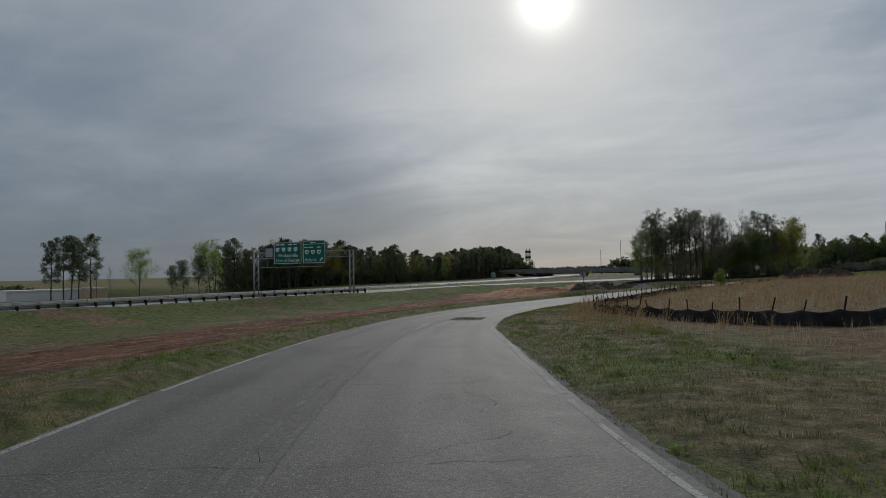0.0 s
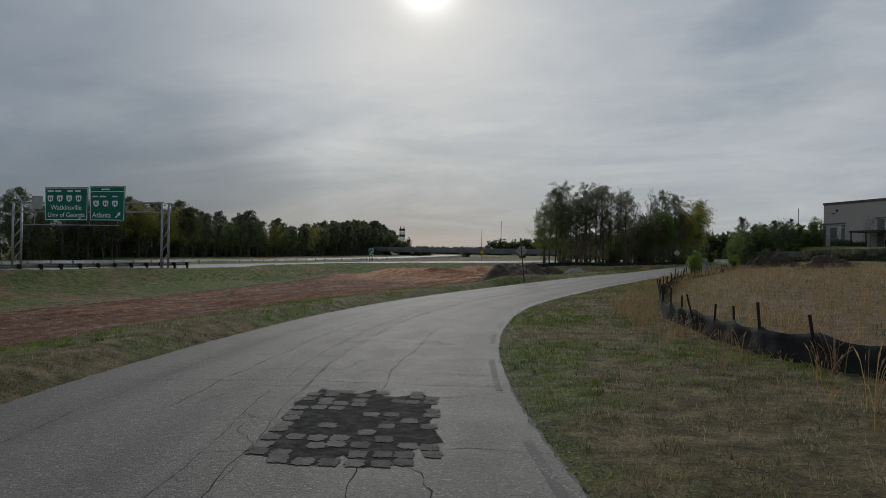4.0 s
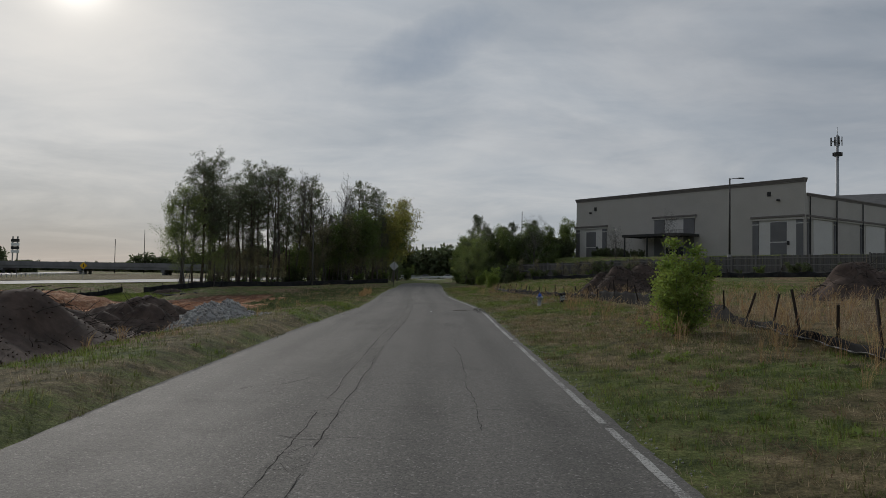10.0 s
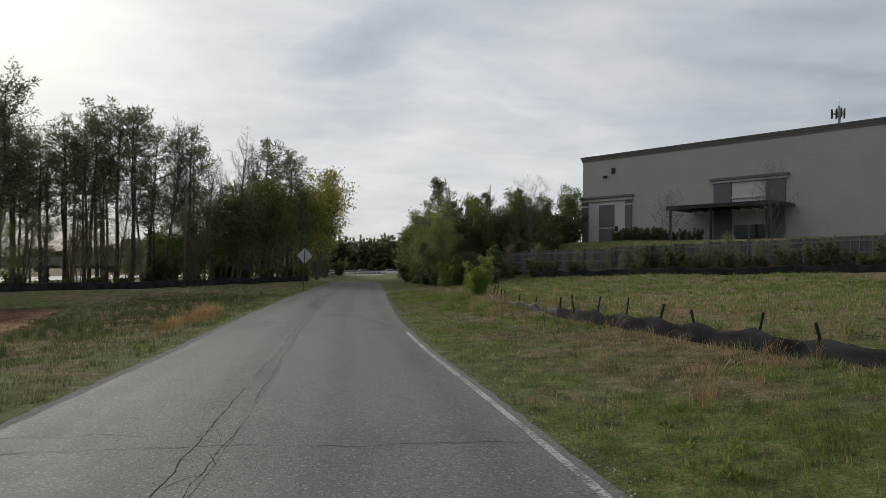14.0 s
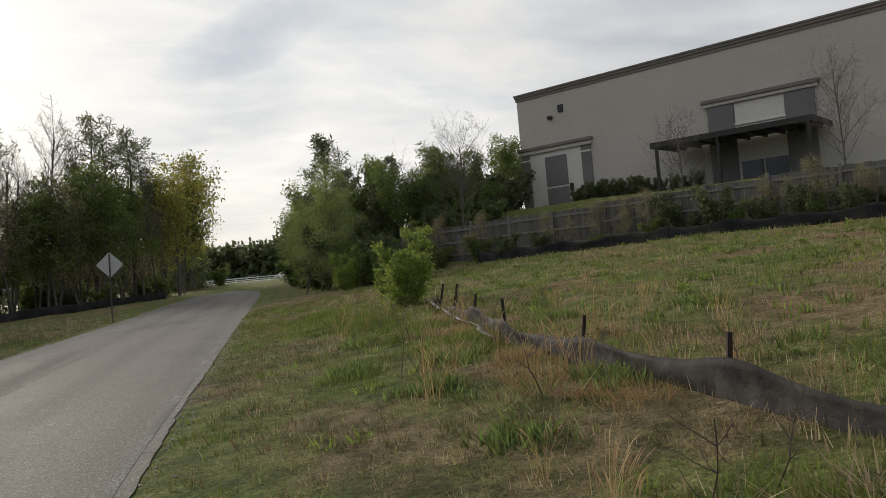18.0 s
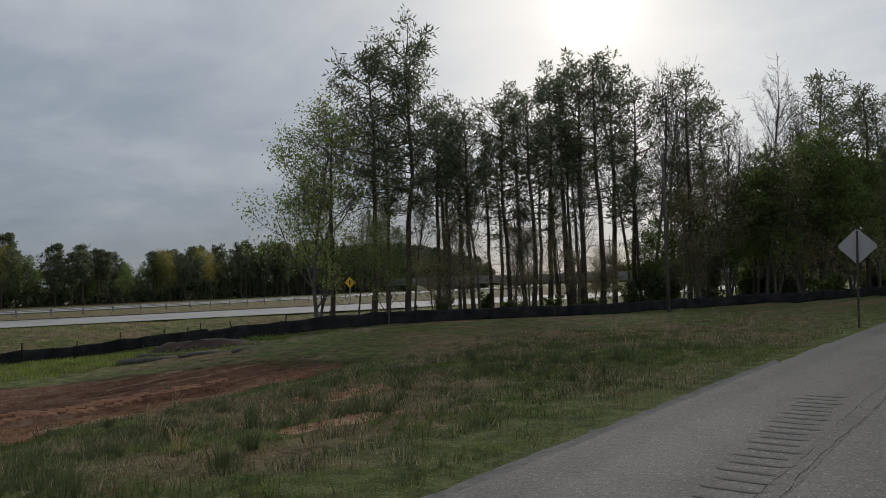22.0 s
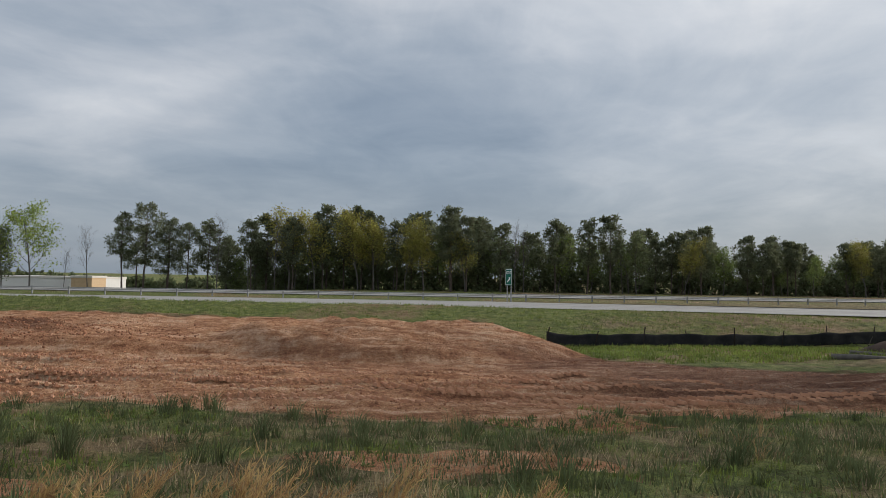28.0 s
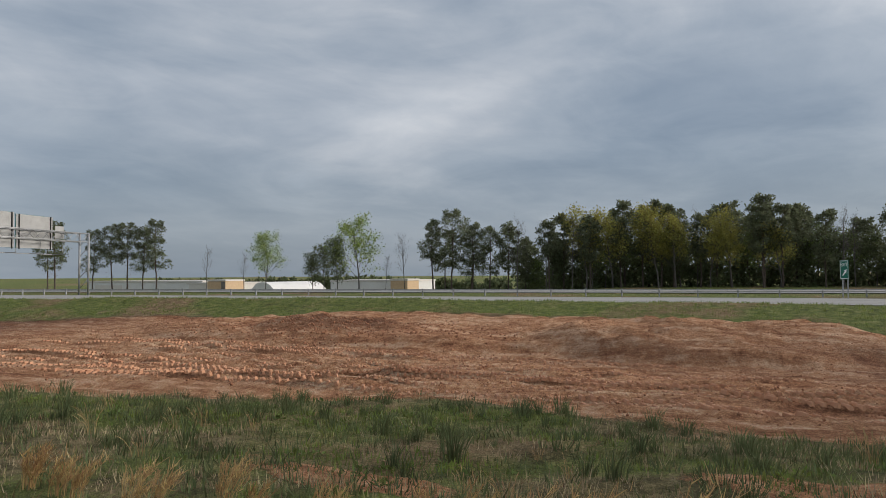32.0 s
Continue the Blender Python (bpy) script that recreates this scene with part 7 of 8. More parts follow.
def exit_sign():
    s = empty("exit_sign", pose(-88.8, 147.0, HWY_Z, 0, 0, 28), "green exit sign with white arrow on two posts", "road sign")
    for x in (-0.28, 0.28):
        box("post", x - 0.04, x + 0.04, 0.02, 0.08, -0.3, 2.7, M_GALV, s)
    box("panel", -0.47, 0.47, -0.02, 0.018, 1.35, 2.7, M_GREEN_SIGN, s, 0.01)
    for a in ((-0.44, 0.44, 1.38, 1.42), (-0.44, 0.44, 2.63, 2.67), (-0.44, -0.40, 1.42, 2.63), (0.40, 0.44, 1.42, 2.63)):
        box("border", a[0], a[1], -0.026, -0.021, a[2], a[3], M_WHITE, s)
    lettering("EXIT", 0, 2.38, 0.36, s, -0.028)
    arrow(0.05, 1.82, 0.6, s, -0.028)
    return s


exit_sign()


def ramp_sign():
    s = empty("ramp_sign", pose(-84.5, 194.0, HWY_Z, 0, 0, 30), "small yellow diamond ramp sign on a post", "road sign")
    b = box_bm(-0.4, 0.4, -0.01, 0.01, -0.4, 0.4)
    bmesh.ops.transform(b, matrix=Matrix.Translation((0, 0, 2.2)) @ Matrix.Rotation(radians(45), 4, "Y"), verts=b.verts)
    part("panel", b, M_YELLOW, s)
    box("symbol", -0.07, 0.07, -0.016, -0.011, 1.95, 2.45, M_BLACK, s)
    box("post", -0.04, 0.04, 0.012, 0.07, -0.3, 2.5, M_GALV, s)


ramp_sign()


def overpass():
    o = empty("overpass_bridge", pose(-122, 301, 0, 0, 0, 4), "grey concrete highway overpass in the distance", "bridge")
    box("deck", -52, 42, -5, 5, 0.2, 1.4, M_BRIDGE, o, 0.05)
    for y in (-5.2, 4.9):
        box("parapet", -52, 42, y, y + 0.3, 0.9, 2.2, M_BRIDGE, o, 0.03)
    for x in (-34, -12, 12, 28):
        for y in (-3.5, 0, 3.5):
            lathe("pier", [(0.5, -3.0), (0.5, 0.2)], M_BRIDGE, o, 12).location = (x, y, 0)
        box("pier_cap", x - 0.6, x + 0.6, -4.8, 4.8, -0.5, 0.198, M_BRIDGE, o, 0.05)
    for x0, x1, s in ((-75, -44, 1), (34, 62, -1)):
        v = [(x0, -9, -2.2), (x1, -9, -2.2), (x1, 9, -2.2), (x0, 9, -2.2)]
        hi = x0 if s > 0 else x1
        lo_top = x0 + 24 if s > 0 else x1 - 24
        a, b = (x0, lo_top) if s > 0 else (lo_top, x1)
        v += [(a, -5.5, 1.35), (b, -5.5, 1.35), (b, 5.5, 1.35), (a, 5.5, 1.35)]
        mesh_object("embankment", v, [(0, 3, 2, 1), (4, 5, 6, 7), (0, 1, 5, 4), (1, 2, 6, 5), (2, 3, 7, 6), (3, 0, 4, 7)], M_LEAF_DARK, o, False, "grassed bridge embankment")


overpass()
pole(-148.9, 355, 13.0, 0.16, M_DARK_METAL, "light_mast", "thin dark mast beyond the overpass")
pole(-154.7, 398, 19.0, 0.18, M_DARK_METAL, "light_mast", "tall thin dark mast beyond the overpass")
pole(-47.2, 184.6, 9.5, 0.12, M_GREY_BARK, "utility_pole", "weathered wooden utility pole among pines")
pole(-13.0, 214.0, 12.0, 0.10, M_DARK_METAL, "light_mast", "thin distant mast behind the wood")


def pylon_sign():
    p = empty("pylon_sign", pose(-308, 570, -1), "tall distant commercial pylon with stacked panels", "pylon sign")
    for x in (-1.6, 1.6):
        box("leg", x - 0.3, x + 0.3, -0.3, 0.3, 0, 22, M_CONCRETE, p)
    for k, (z, mat) in enumerate(((19.2, M_DARK_METAL), (16.6, M_WHITE), (14.2, M_DARK_METAL), (11.8, M_WHITE))):
        box("panel", -2.6, 2.6, -0.5, 0.5, z - 1.0, z + 1.0, mat, p, 0.05)


pylon_sign()


def far_store(x, y, yaw, w, d, h, mat, name, label, bands=()):
    s = empty(name, pose(x, y, float(height(x, y)) - 0.3, 0, 0, yaw), label, "building", "far stores")
    box("block", -w / 2, w / 2, -d / 2, d / 2, 0, h, mat, s, 0.05)
    box("roof_edge", -w / 2 - 0.1, w / 2 + 0.1, -d / 2 - 0.1, d / 2 + 0.1, h, h + 0.35, M_STUCCO_LIGHT, s, 0.03)
    for k, (a, b, z0, z1, m2) in enumerate(bands):
        box("wall_panel", a, b, -d / 2 - 0.08, -d / 2 - 0.005, z0, z1, m2, s, 0.01)
        box("wall_panel", a, b, d / 2 + 0.005, d / 2 + 0.08, z0, z1, m2, s, 0.01)
    n = max(3, int(w / 7))
    for k in range(n):
        a = -w / 2 + (k + 0.5) * w / n
        box("loading_door", a - 1.4, a + 1.4, d / 2 + 0.005, d / 2 + 0.06, 0.6, 3.4, M_GALV, s)
        box("loading_door", a - 1.4, a + 1.4, -d / 2 - 0.06, -d / 2 - 0.005, 0.6, 3.4, M_GALV, s)


far_store(-156, 21, 90, 32, 12, 6.0, M_WAREHOUSE, "far_warehouse", "long white distant warehouse below the highway", ((-14, -6, 3.0, 5.4, M_STUCCO_LIGHT),))
far_store(-158, 34, 82, 13, 16, 5.6, M_STUCCO_LIGHT, "far_store", "pale distant store wall below the highway")
far_store(-152, 41.4, 90, 4.6, 6, 6.2, M_TAN, "far_store", "tan distant store corner block below the highway", ((1.3, 2.3, 0.0, 6.1, M_CORNICE),))
far_store(-158, 75, 90, 17, 12, 6.0, M_WAREHOUSE, "far_store", "white distant store behind spring trees", ((-8, 8, 1.0, 2.2, M_STUCCO_GREY),))
far_store(-150.5, 83.2, 90, 3.4, 5, 6.2, M_TAN, "far_store", "tan distant store end block")
for k, (y, h) in enumerate(((47.5, 3.4), (50.2, 4.6), (52.4, 5.9))):
    silo = empty("storage_tank", pose(-149, y, float(height(-149, y)) - 0.2), "pale distant storage tank beside the shed", "tank")
    lathe("shell", [(1.15, 0), (1.15, h - 0.5), (0.8, h - 0.15), (0.2, h)], M_WAREHOUSE, silo, 14)
    lathe("base_ring", [(1.3, 0), (1.3, 0.3)], M_CONCRETE, silo, 14)


def dome_shed():
    v, f = [], []
    n = 14
    for k in range(n + 1):
        a = math.pi * k / n
        for y in (-9, 9):
            v.append((4.0 * math.cos(a), y, 6.0 * math.sin(a)))
    f = [(2 * k, 2 * k + 2, 2 * k + 3, 2 * k + 1) for k in range(n)]
    f += [tuple(2 * k for k in range(n, -1, -1)), tuple(2 * k + 1 for k in range(n + 1))]
    ob = mesh_object("arched_shed", v, f, M_WAREHOUSE)
    ob.matrix_world = pose(-152, 57.2, float(height(-152, 57.2)) - 0.2, 0, 0, 90)
    tagged(ob, "white arched fabric storage shed far off", "shed")


dome_shed()


# ---- heaps ----
def heap(name, x, y, rx, ry, h, turn, mat, label, category, seed, rough=0.14, peaks=4):
    r = random.Random(seed)
    n, m = 84, 40
    bumps = [(r.uniform(-0.45, 0.45), r.uniform(-0.35, 0.35), r.uniform(0.25, 0.5), r.uniform(0.4, 1.0)) for _ in range(peaks)] + [(-0.5 + 0.25 * k, r.uniform(-0.15, 0.15), 0.34, r.uniform(0.6, 0.95)) for k in range(5)]
    c, s = math.cos(radians(turn)), math.sin(radians(turn))
    q, a = np.repeat(np.arange(m + 1) / m, n), np.tile(2 * math.pi * np.arange(n) / n, m + 1)
    e = 1 + 0.16 * np.sin(3 * a + seed) + 0.10 * np.sin(5 * a + 2 * seed)
    px, py = q * e * np.cos(a), q * e * np.sin(a)
    z = np.max([w * np.exp(-((px - bx) ** 2 + (py - by) ** 2) / (br * br * 1.2)) for bx, by, br, w in bumps], axis=0) * (1 - q**3)
    wx, wy = x + px * rx * c - py * ry * s, y + px * rx * s + py * ry * c
    n1, n2, n3 = (np.array([noise.noise((p * w, t * w, seed + o)) for p, t in zip(wx, wy)]) for w, o in ((1.3, 0), (2.3, 5), (6.0, 9)))
    z = h * z * (1 + rough * n1) + rough * h * (0.5 * n2 + 0.28 * n3) * (1 - q)
    v = np.stack([wx, wy, height(wx, wy) - 0.08 + np.maximum(0, z)], -1)
    f = [(i * n + k, i * n + (k + 1) % n, (i + 1) * n + (k + 1) % n, (i + 1) * n + k) for i in range(m) for k in range(n)]
    ob = mesh_object(name, v, [q[::-1] for q in f], mat, None, True)
    return tagged(ob, label, category)


heap("soil_mound", -41.9, 97.0, 8.2, 4.4, 2.1, 86, M_DIRT_PILE, "long dark heap of stripped soil and roots", "soil heap", 3)
heap("brush_lobe", -41.6, 107.6, 4.2, 2.8, 1.7, 80, M_DIRT_PILE, "low heap of roots and brush beside the gravel", "soil heap", 21, 0.25, 3)
heap("gravel_heap", -38.1, 105.4, 3.0, 1.9, 0.85, 80, M_GRAVEL, "low heap of pale crushed gravel", "gravel heap", 5, 0.2, 3)
heap("brush_heap_soil", -18.4, 123.3, 4.6, 3.2, 1.85, 40, M_DIRT_PILE, "dark earth mound under dead brushwood", "soil heap", 8, 0.2)
heap("brush_heap_soil", -13.0, 109.0, 3.5, 2.7, 1.6, 40, M_DIRT_PILE, "dark earth mound in the straw field", "soil heap", 9, 0.2)


def stones(name, spots, size, mat, label, seed):
    """Loose stones as one joined mass."""
    r = rng(seed)
    n = len(spots)
    base = np.array([(1, 0, 0), (-1, 0, 0), (0, 1, 0), (0, -1, 0), (0, 0, 0.8), (0, 0, -0.8)], float)
    tri = np.array([(0, 2, 4), (2, 1, 4), (1, 3, 4), (3, 0, 4), (2, 0, 5), (1, 2, 5), (3, 1, 5), (0, 3, 5)])
    q = r.normal(0, 1, (n, 3, 3))
    q, _ = np.linalg.qr(q)
    s = size * r.uniform(0.4, 1.5, (n, 1, 1)) * r.uniform(0.6, 1.2, (n, 6, 1))
    v = np.asarray(spots)[:, None] + np.einsum("nij,kj->nki", q, base) * s
    f = (tri[None] + 6 * np.arange(n)[:, None, None]).reshape(-1, 3)
    ob = arrays_object(name, v.reshape(-1, 3), f, mat)
    return tagged(ob, label, "stones", kind="stuff")


def surface_spots(cx, cy, rx, ry, turn, n, seed, lift=None):
    r = rng(seed)
    a, q = r.random(n) * 6.283, np.sqrt(r.random(n))
    lx, ly = q * rx * np.cos(a), q * ry * np.sin(a)
    c, s = math.cos(radians(turn)), math.sin(radians(turn))
    x, y = cx + lx * c - ly * s, cy + lx * s + ly * c
    return x, y, q


def drop_on(ob, x, y):
    """Heights of a heap's skin at plan points, by its nearest vertices."""
    co = np.empty(len(ob.data.vertices) * 3)
    ob.data.vertices.foreach_get("co", co)
    co = co.reshape(-1, 3)
    d = (x[:, None] - co[None, :, 0]) ** 2 + (y[:, None] - co[None, :, 1]) ** 2
    return co[d.argmin(1), 2]


HEAPS = {o.name: o for o in scene.objects if "heap" in o.name or "lobe" in o.name or "mound" in o.name}
x, y, q = surface_spots(-38.1, 105.4, 3.1, 2.0, 80, 1700, 3)
stones("gravel_stones", np.stack([x, y, drop_on(HEAPS["gravel_heap"], x, y) + 0.02], -1), 0.07, M_GRAVEL, "loose pale crushed gravel stones", 4)
x, y, q = surface_spots(-41.9, 97.0, 8.0, 4.2, 86, 2400, 7)
stones("soil_clods", np.stack([x, y, drop_on(HEAPS["soil_mound"], x, y) + 0.01], -1), 0.032, M_DIRT_PILE, "dark clods of stripped soil", 8)
r = rng(33)
x, y = np.concatenate([r.uniform(-66, -42, 2600), r.uniform(-66, -44, 7000)]), np.concatenate([r.uniform(40, 160, 2600), r.uniform(104, 162, 7000)])
keep = clay_cover(x, y) > 0.6
x, y = x[keep], y[keep]
stones("clay_clods", np.stack([x, y, height(x, y) + 0.01], -1), 0.035, material("red_clay_clod", [(0.25, 0.11, 0.062), (0.42, 0.21, 0.12)], 1.5, 0.95, 0.5, 20), "scattered clods of red clay", 9)
x, y = r.normal(-61, 2.4, 1500), r.normal(121.5, 4.0, 1500)
stones("clay_clods", np.stack([x, y, height(x, y) + 0.02], -1), 0.06, MATS["red_clay_clod"], "lumps on the low clay mound", 10)


def brushwood(name, ob_list, n, length, label, seed, thick=1.0):
    """Tangled dead sticks lying over a heap."""
    r = rng(seed)
    w = Wood()
    for ob, cx, cy, rx, ry, turn in ob_list:
        x, y, q = surface_spots(cx, cy, rx, ry, turn, n, seed)
        z = drop_on(ob, x, y)
        for i in range(n):
            a = r.random() * 6.283
            l = length * r.uniform(0.4, 1.4)
            p = branch_path(r, (x[i], y[i], z[i] - 0.05), (math.cos(a), math.sin(a), r.uniform(-0.1, 0.5)), l, 4, -0.05, 0.2)
            w.tube(p, np.linspace(0.02, 0.006, 5) * r.uniform(0.5, 1.6) * thick, 4)
    o = w.make(name, M_BRUSH, None)
    return tagged(o, label, "brushwood", kind="stuff")


brushwood("brushwood", [(HEAPS["brush_heap_soil"], -18.4, 123.3, 4.6, 3.2, 40)], 1500, 0.9, "tangle of dead branches over the mound", 5, 0.6)
brushwood("brushwood", [(HEAPS["brush_heap_soil.001"], -13.0, 109.0, 3.3, 2.5, 40)], 700, 0.8, "tangle of dead branches over the field mound", 25, 0.6)
c = np.stack(surface_spots(-18.4, 123.3, 4.4, 3.0, 40, 900, 15)[:2] + (drop_on(HEAPS["brush_heap_soil"], *surface_spots(-18.4, 123.3, 4.4, 3.0, 40, 900, 15)[:2]),), -1)
v, f = leaf_cloud(rng(16), c, 0.16, 7, 0.08, 0.8, 0.6)
tagged(arrays_object("dead_leaves", v, f, M_BRUSH), "dead brown leaves caught in brushwood", "leaves", kind="stuff")
brushwood("root_litter", [(HEAPS["soil_mound"], -41.9, 97.0, 7.8, 4.2, 86), (HEAPS["soil_mound"], -40.4, 102.4, 3.0, 2.0, 80), (HEAPS["brush_lobe"], -41.6, 107.6, 4.0, 2.6, 80)], 380, 0.8, "roots and sticks in the soil heap", 6, 0.6)


def tyre_tracks():
    """Ridges pressed up between the cleats of earth-moving tyres."""
    r = random.Random(14)
    v, f = [], []
    for x0, y0, y1, bend in ((-45.2, 108, 146, -0.5), (-47.1, 108, 146, -0.5), (-57.4, 112, 138, 0.9), (-46.4, 104, 150, 0.6), (-48.3, 104, 152, 0.6), (-50.8, 96, 146, 1.2), (-52.6, 96, 146, 1.2), (-55.2, 110, 134, -0.8), (-44.6, 62, 104, 0.3), (-46.8, 60, 104, 0.3), (-54.0, 118, 150, 1.5), (-57.2, 112, 130, 2.0), (-49.6, 120, 156, -0.9)):
        y = y0
        while y < y1:
            x = x0 + bend * math.sin((y - y0) / 14)
            for side in (-1, 1):
                if r.random() < 0.12:
                    continue
                a = 0.5 * side + r.uniform(-0.08, 0.08)
                ux, uy = math.cos(a), math.sin(a) * side
                cx, cy = x + side * 0.17, y + (0.11 if side > 0 else 0)
                g = 0.0
                l, w, h = 0.15 * r.uniform(0.8, 1.15), 0.05, r.uniform(0.03, 0.06)
                b = len(v)
                for dl, dw, dz in ((-l, -w, -0.04), (l, -w, -0.04), (l, w, -0.04), (-l, w, -0.04), (-l * 0.85, -w * 0.4, h), (l * 0.85, -w * 0.4, h), (l * 0.85, w * 0.4, h), (-l * 0.85, w * 0.4, h)):
                    v.append((cx + dl * ux - dw * uy, cy + dl * uy + dw * ux, g + dz))
                f += [tuple(b + k for k in q) for q in ((4, 5, 6, 7), (0, 1, 5, 4), (1, 2, 6, 5), (2, 3, 7, 6), (3, 0, 4, 7))]
            y += 0.23
    v = np.array(v)
    mid = v.reshape(-1, 8, 3).mean(1)
    v[:, 2] += np.repeat(height(mid[:, 0], mid[:, 1]), 8)
    on = np.repeat(clay_cover(mid[:, 0], mid[:, 1]) > 0.6, 5)
    f = [q for q, keep in zip(f, on) if keep]
    ob = mesh_object("tyre_track", v, f, material("dry_clay_ridge", [(0.34, 0.16, 0.088), (0.54, 0.30, 0.18)], 1.5, 0.95, 0.5, 20))
    tagged(ob, "cleated tyre tracks pressed in red clay", "tyre track", kind="stuff")


tyre_tracks()

# ---- grass and weeds ----
def turf(name, x, y, blades, tall, radius, width, mat, label, seed, lean=0.5):
    """Tufts of single blades at plan points, all in one mass."""
    r = rng(seed)
    n = len(x) * blades
    cx, cy = np.repeat(x, blades), np.repeat(y, blades)
    a, q = r.random(n) * 6.283, np.sqrt(r.random(n)) * radius
    px, py = cx + q * np.cos(a), cy + q * np.sin(a)
    pz = np.repeat(height(x, y), blades) - 0.02
    h = tall * r.uniform(0.4, 1.25, n)
    b = r.random(n) * 6.283
    l = lean * h * r.random(n)
    tip = np.stack([px + l * np.cos(a), py + l * np.sin(a), pz + h], -1)
    w = 1.55 * width * r.uniform(0.5, 1.4, n)
    dx, dy = w * np.cos(b), w * np.sin(b)
    v = np.stack([np.stack([px - dx, py - dy, pz], -1), np.stack([px + dx, py + dy, pz], -1), tip], 1).reshape(-1, 3)
    ob = arrays_object(name, v, np.arange(3 * n).reshape(-1, 3), mat)
    return tagged(ob, label, "grass", kind="stuff")


def scatter(n, u0, u1, y0, y1, seed, want=None):
    """Plan points beside the road, thinned where the clay is bare."""
    r = rng(seed)
    foot = r.uniform(y0, y1, n)
    u = r.uniform(u0, u1, n)
    xc, s = np.interp(foot, ROAD_Y, ROAD_X), np.interp(foot, ROAD_Y, ROAD_SLOPE)
    q = 1 / np.sqrt(1 + s * s)
    x, y = xc + u * q, foot - u * s * q
    keep = (r.random(n) > clay_cover(x, y) * 1.15) & (np.abs(u) > road_half(foot, u) + 0.08)
    if want is not None:
        keep &= r.random(n) < want(x, y, u)
    return x[keep], y[keep]


def patchy(size, seed, lo=0.25, hi=1.0):
    return lambda x, y, u: lo + (hi - lo) * smoothstep(-0.4, 0.5, wobble(x, y, size, seed))


def lushness(x, y, u):
    return smoothstep(-0.1, 0.55, wobble(x, y, 4.5, 9.0) + 0.75 * wobble(x, y, 1.3, 3.1))


def dryness(x, y, u):
    return 0.06 + 0.94 * smoothstep(0.0, 0.7, -wobble(x, y, 4.5, 9.0) - 0.75 * wobble(x, y, 1.3, 3.1) + 0.25)


LBL = "short mixed roadside grass"
x, y = scatter(19000, 3.0, 9.0, 2, 170, 1, patchy(2.0, 1.0))
turf("verge_grass", x, y, 9, 0.085, 0.12, 0.006, M_GRASS, LBL, 1)
x, y = scatter(16000, 3.0, 8.5, 2, 170, 2, lushness)
turf("verge_grass", x, y, 9, 0.10, 0.11, 0.007, M_GRASS_LUSH, "fresh green roadside grass", 2)
x, y = scatter(11000, 3.2, 9.0, 2, 170, 3, dryness)
turf("verge_grass", x, y, 8, 0.09, 0.13, 0.004, M_GRASS_DRY, "dry straw-coloured roadside grass", 3, 0.9)
x, y = scatter(3000, 3.2, 9.0, 95, 168, 43, dryness)
turf("verge_grass", x, y, 8, 0.10, 0.14, 0.005, M_DEAD, "dead brown grass on the verge", 43, 1.1)
x, y = scatter(17000, -11.5, -3.0, 2, 175, 4, patchy(2.0, 7.0))
turf("verge_grass", x, y, 9, 0.095, 0.13, 0.006, M_GRASS, LBL, 4)
x, y = scatter(9000, -8, -3.0, 2, 120, 5, lushness)
turf("verge_grass", x, y, 9, 0.11, 0.12, 0.007, M_GRASS_LUSH, "fresh green roadside grass", 5)
x, y = scatter(9000, -14, -3.4, 2, 175, 6, dryness)
turf("verge_grass", x, y, 8, 0.12, 0.13, 0.004, M_GRASS_DRY, "dry straw-coloured roadside grass", 6, 0.9)
x, y = scatter(9000, -15, -3.2, 112, 168, 31, patchy(1.4, 3.5, 0.0, 1.0))
turf("verge_grass", x, y, 10, 0.13, 0.14, 0.006, M_RUSH, "dense grey-green verge grass", 31)
x, y = scatter(10000, -15, -3.2, 112, 168, 32, lushness)
turf("verge_grass", x, y, 10, 0.10, 0.12, 0.007, M_GRASS_LUSH, "fresh green verge grass", 32)
x, y = scatter(9000, -15, -3.2, 112, 168, 34, dryness)
turf("verge_grass", x, y, 8, 0.13, 0.16, 0.004, M_GRASS_DRY, "dead straw among the verge grass", 34, 0.9)
x, y = scatter(3000, -12, -3.2, 112, 168, 35, patchy(0.9, 2.2, 0.0, 1.0))
turf("verge_grass", x, y, 8, 0.09, 0.16, 0.005, M_DEAD, "dead brown grass among the verge grass", 35, 1.1)
x, y = scatter(4200, 3.1, 9, 95, 165, 33, patchy(1.6, 4.5, 0.0, 1.0))
turf("verge_grass", x, y, 22, 0.10, 0.12, 0.004, M_GRASS, "tufted verge grass", 33, 0.8)
x, y = scatter(1500, 4.0, 9, 110, 165, 36, lushness)
turf("verge_grass", x, y, 30, 0.12, 0.13, 0.0045, M_GRASS_LUSH, "rank green tufts on the verge", 36, 0.9)
x, y = scatter(700, 3.6, 9, 10, 165, 37, dryness)
turf("verge_grass", x, y, 26, 0.18, 0.10, 0.0025, M_GRASS_DRY, "tall dry tufts on the verge", 37, 0.9)
x, y = scatter(2600, 3.5, 9, 5, 168, 38, patchy(1.1, 6.5, 0.0, 1.0))
turf("verge_grass", x, y, 28, 0.09, 0.16, 0.004, M_RUSH, "dark coarse tufts on the verge", 38, 1.1)
x, y = scatter(4200, 3.5, 9, 5, 168, 39, patchy(1.5, 1.5, 0.0, 1.0))
turf("verge_grass", x, y, 26, 0.07, 0.22, 0.004, M_DEAD, "matted brown thatch on the verge", 39, 1.8)
x, y = scatter(2600, 7.5, 25, 116, 168, 40, patchy(1.6, 5.0, 0.0, 1.0))
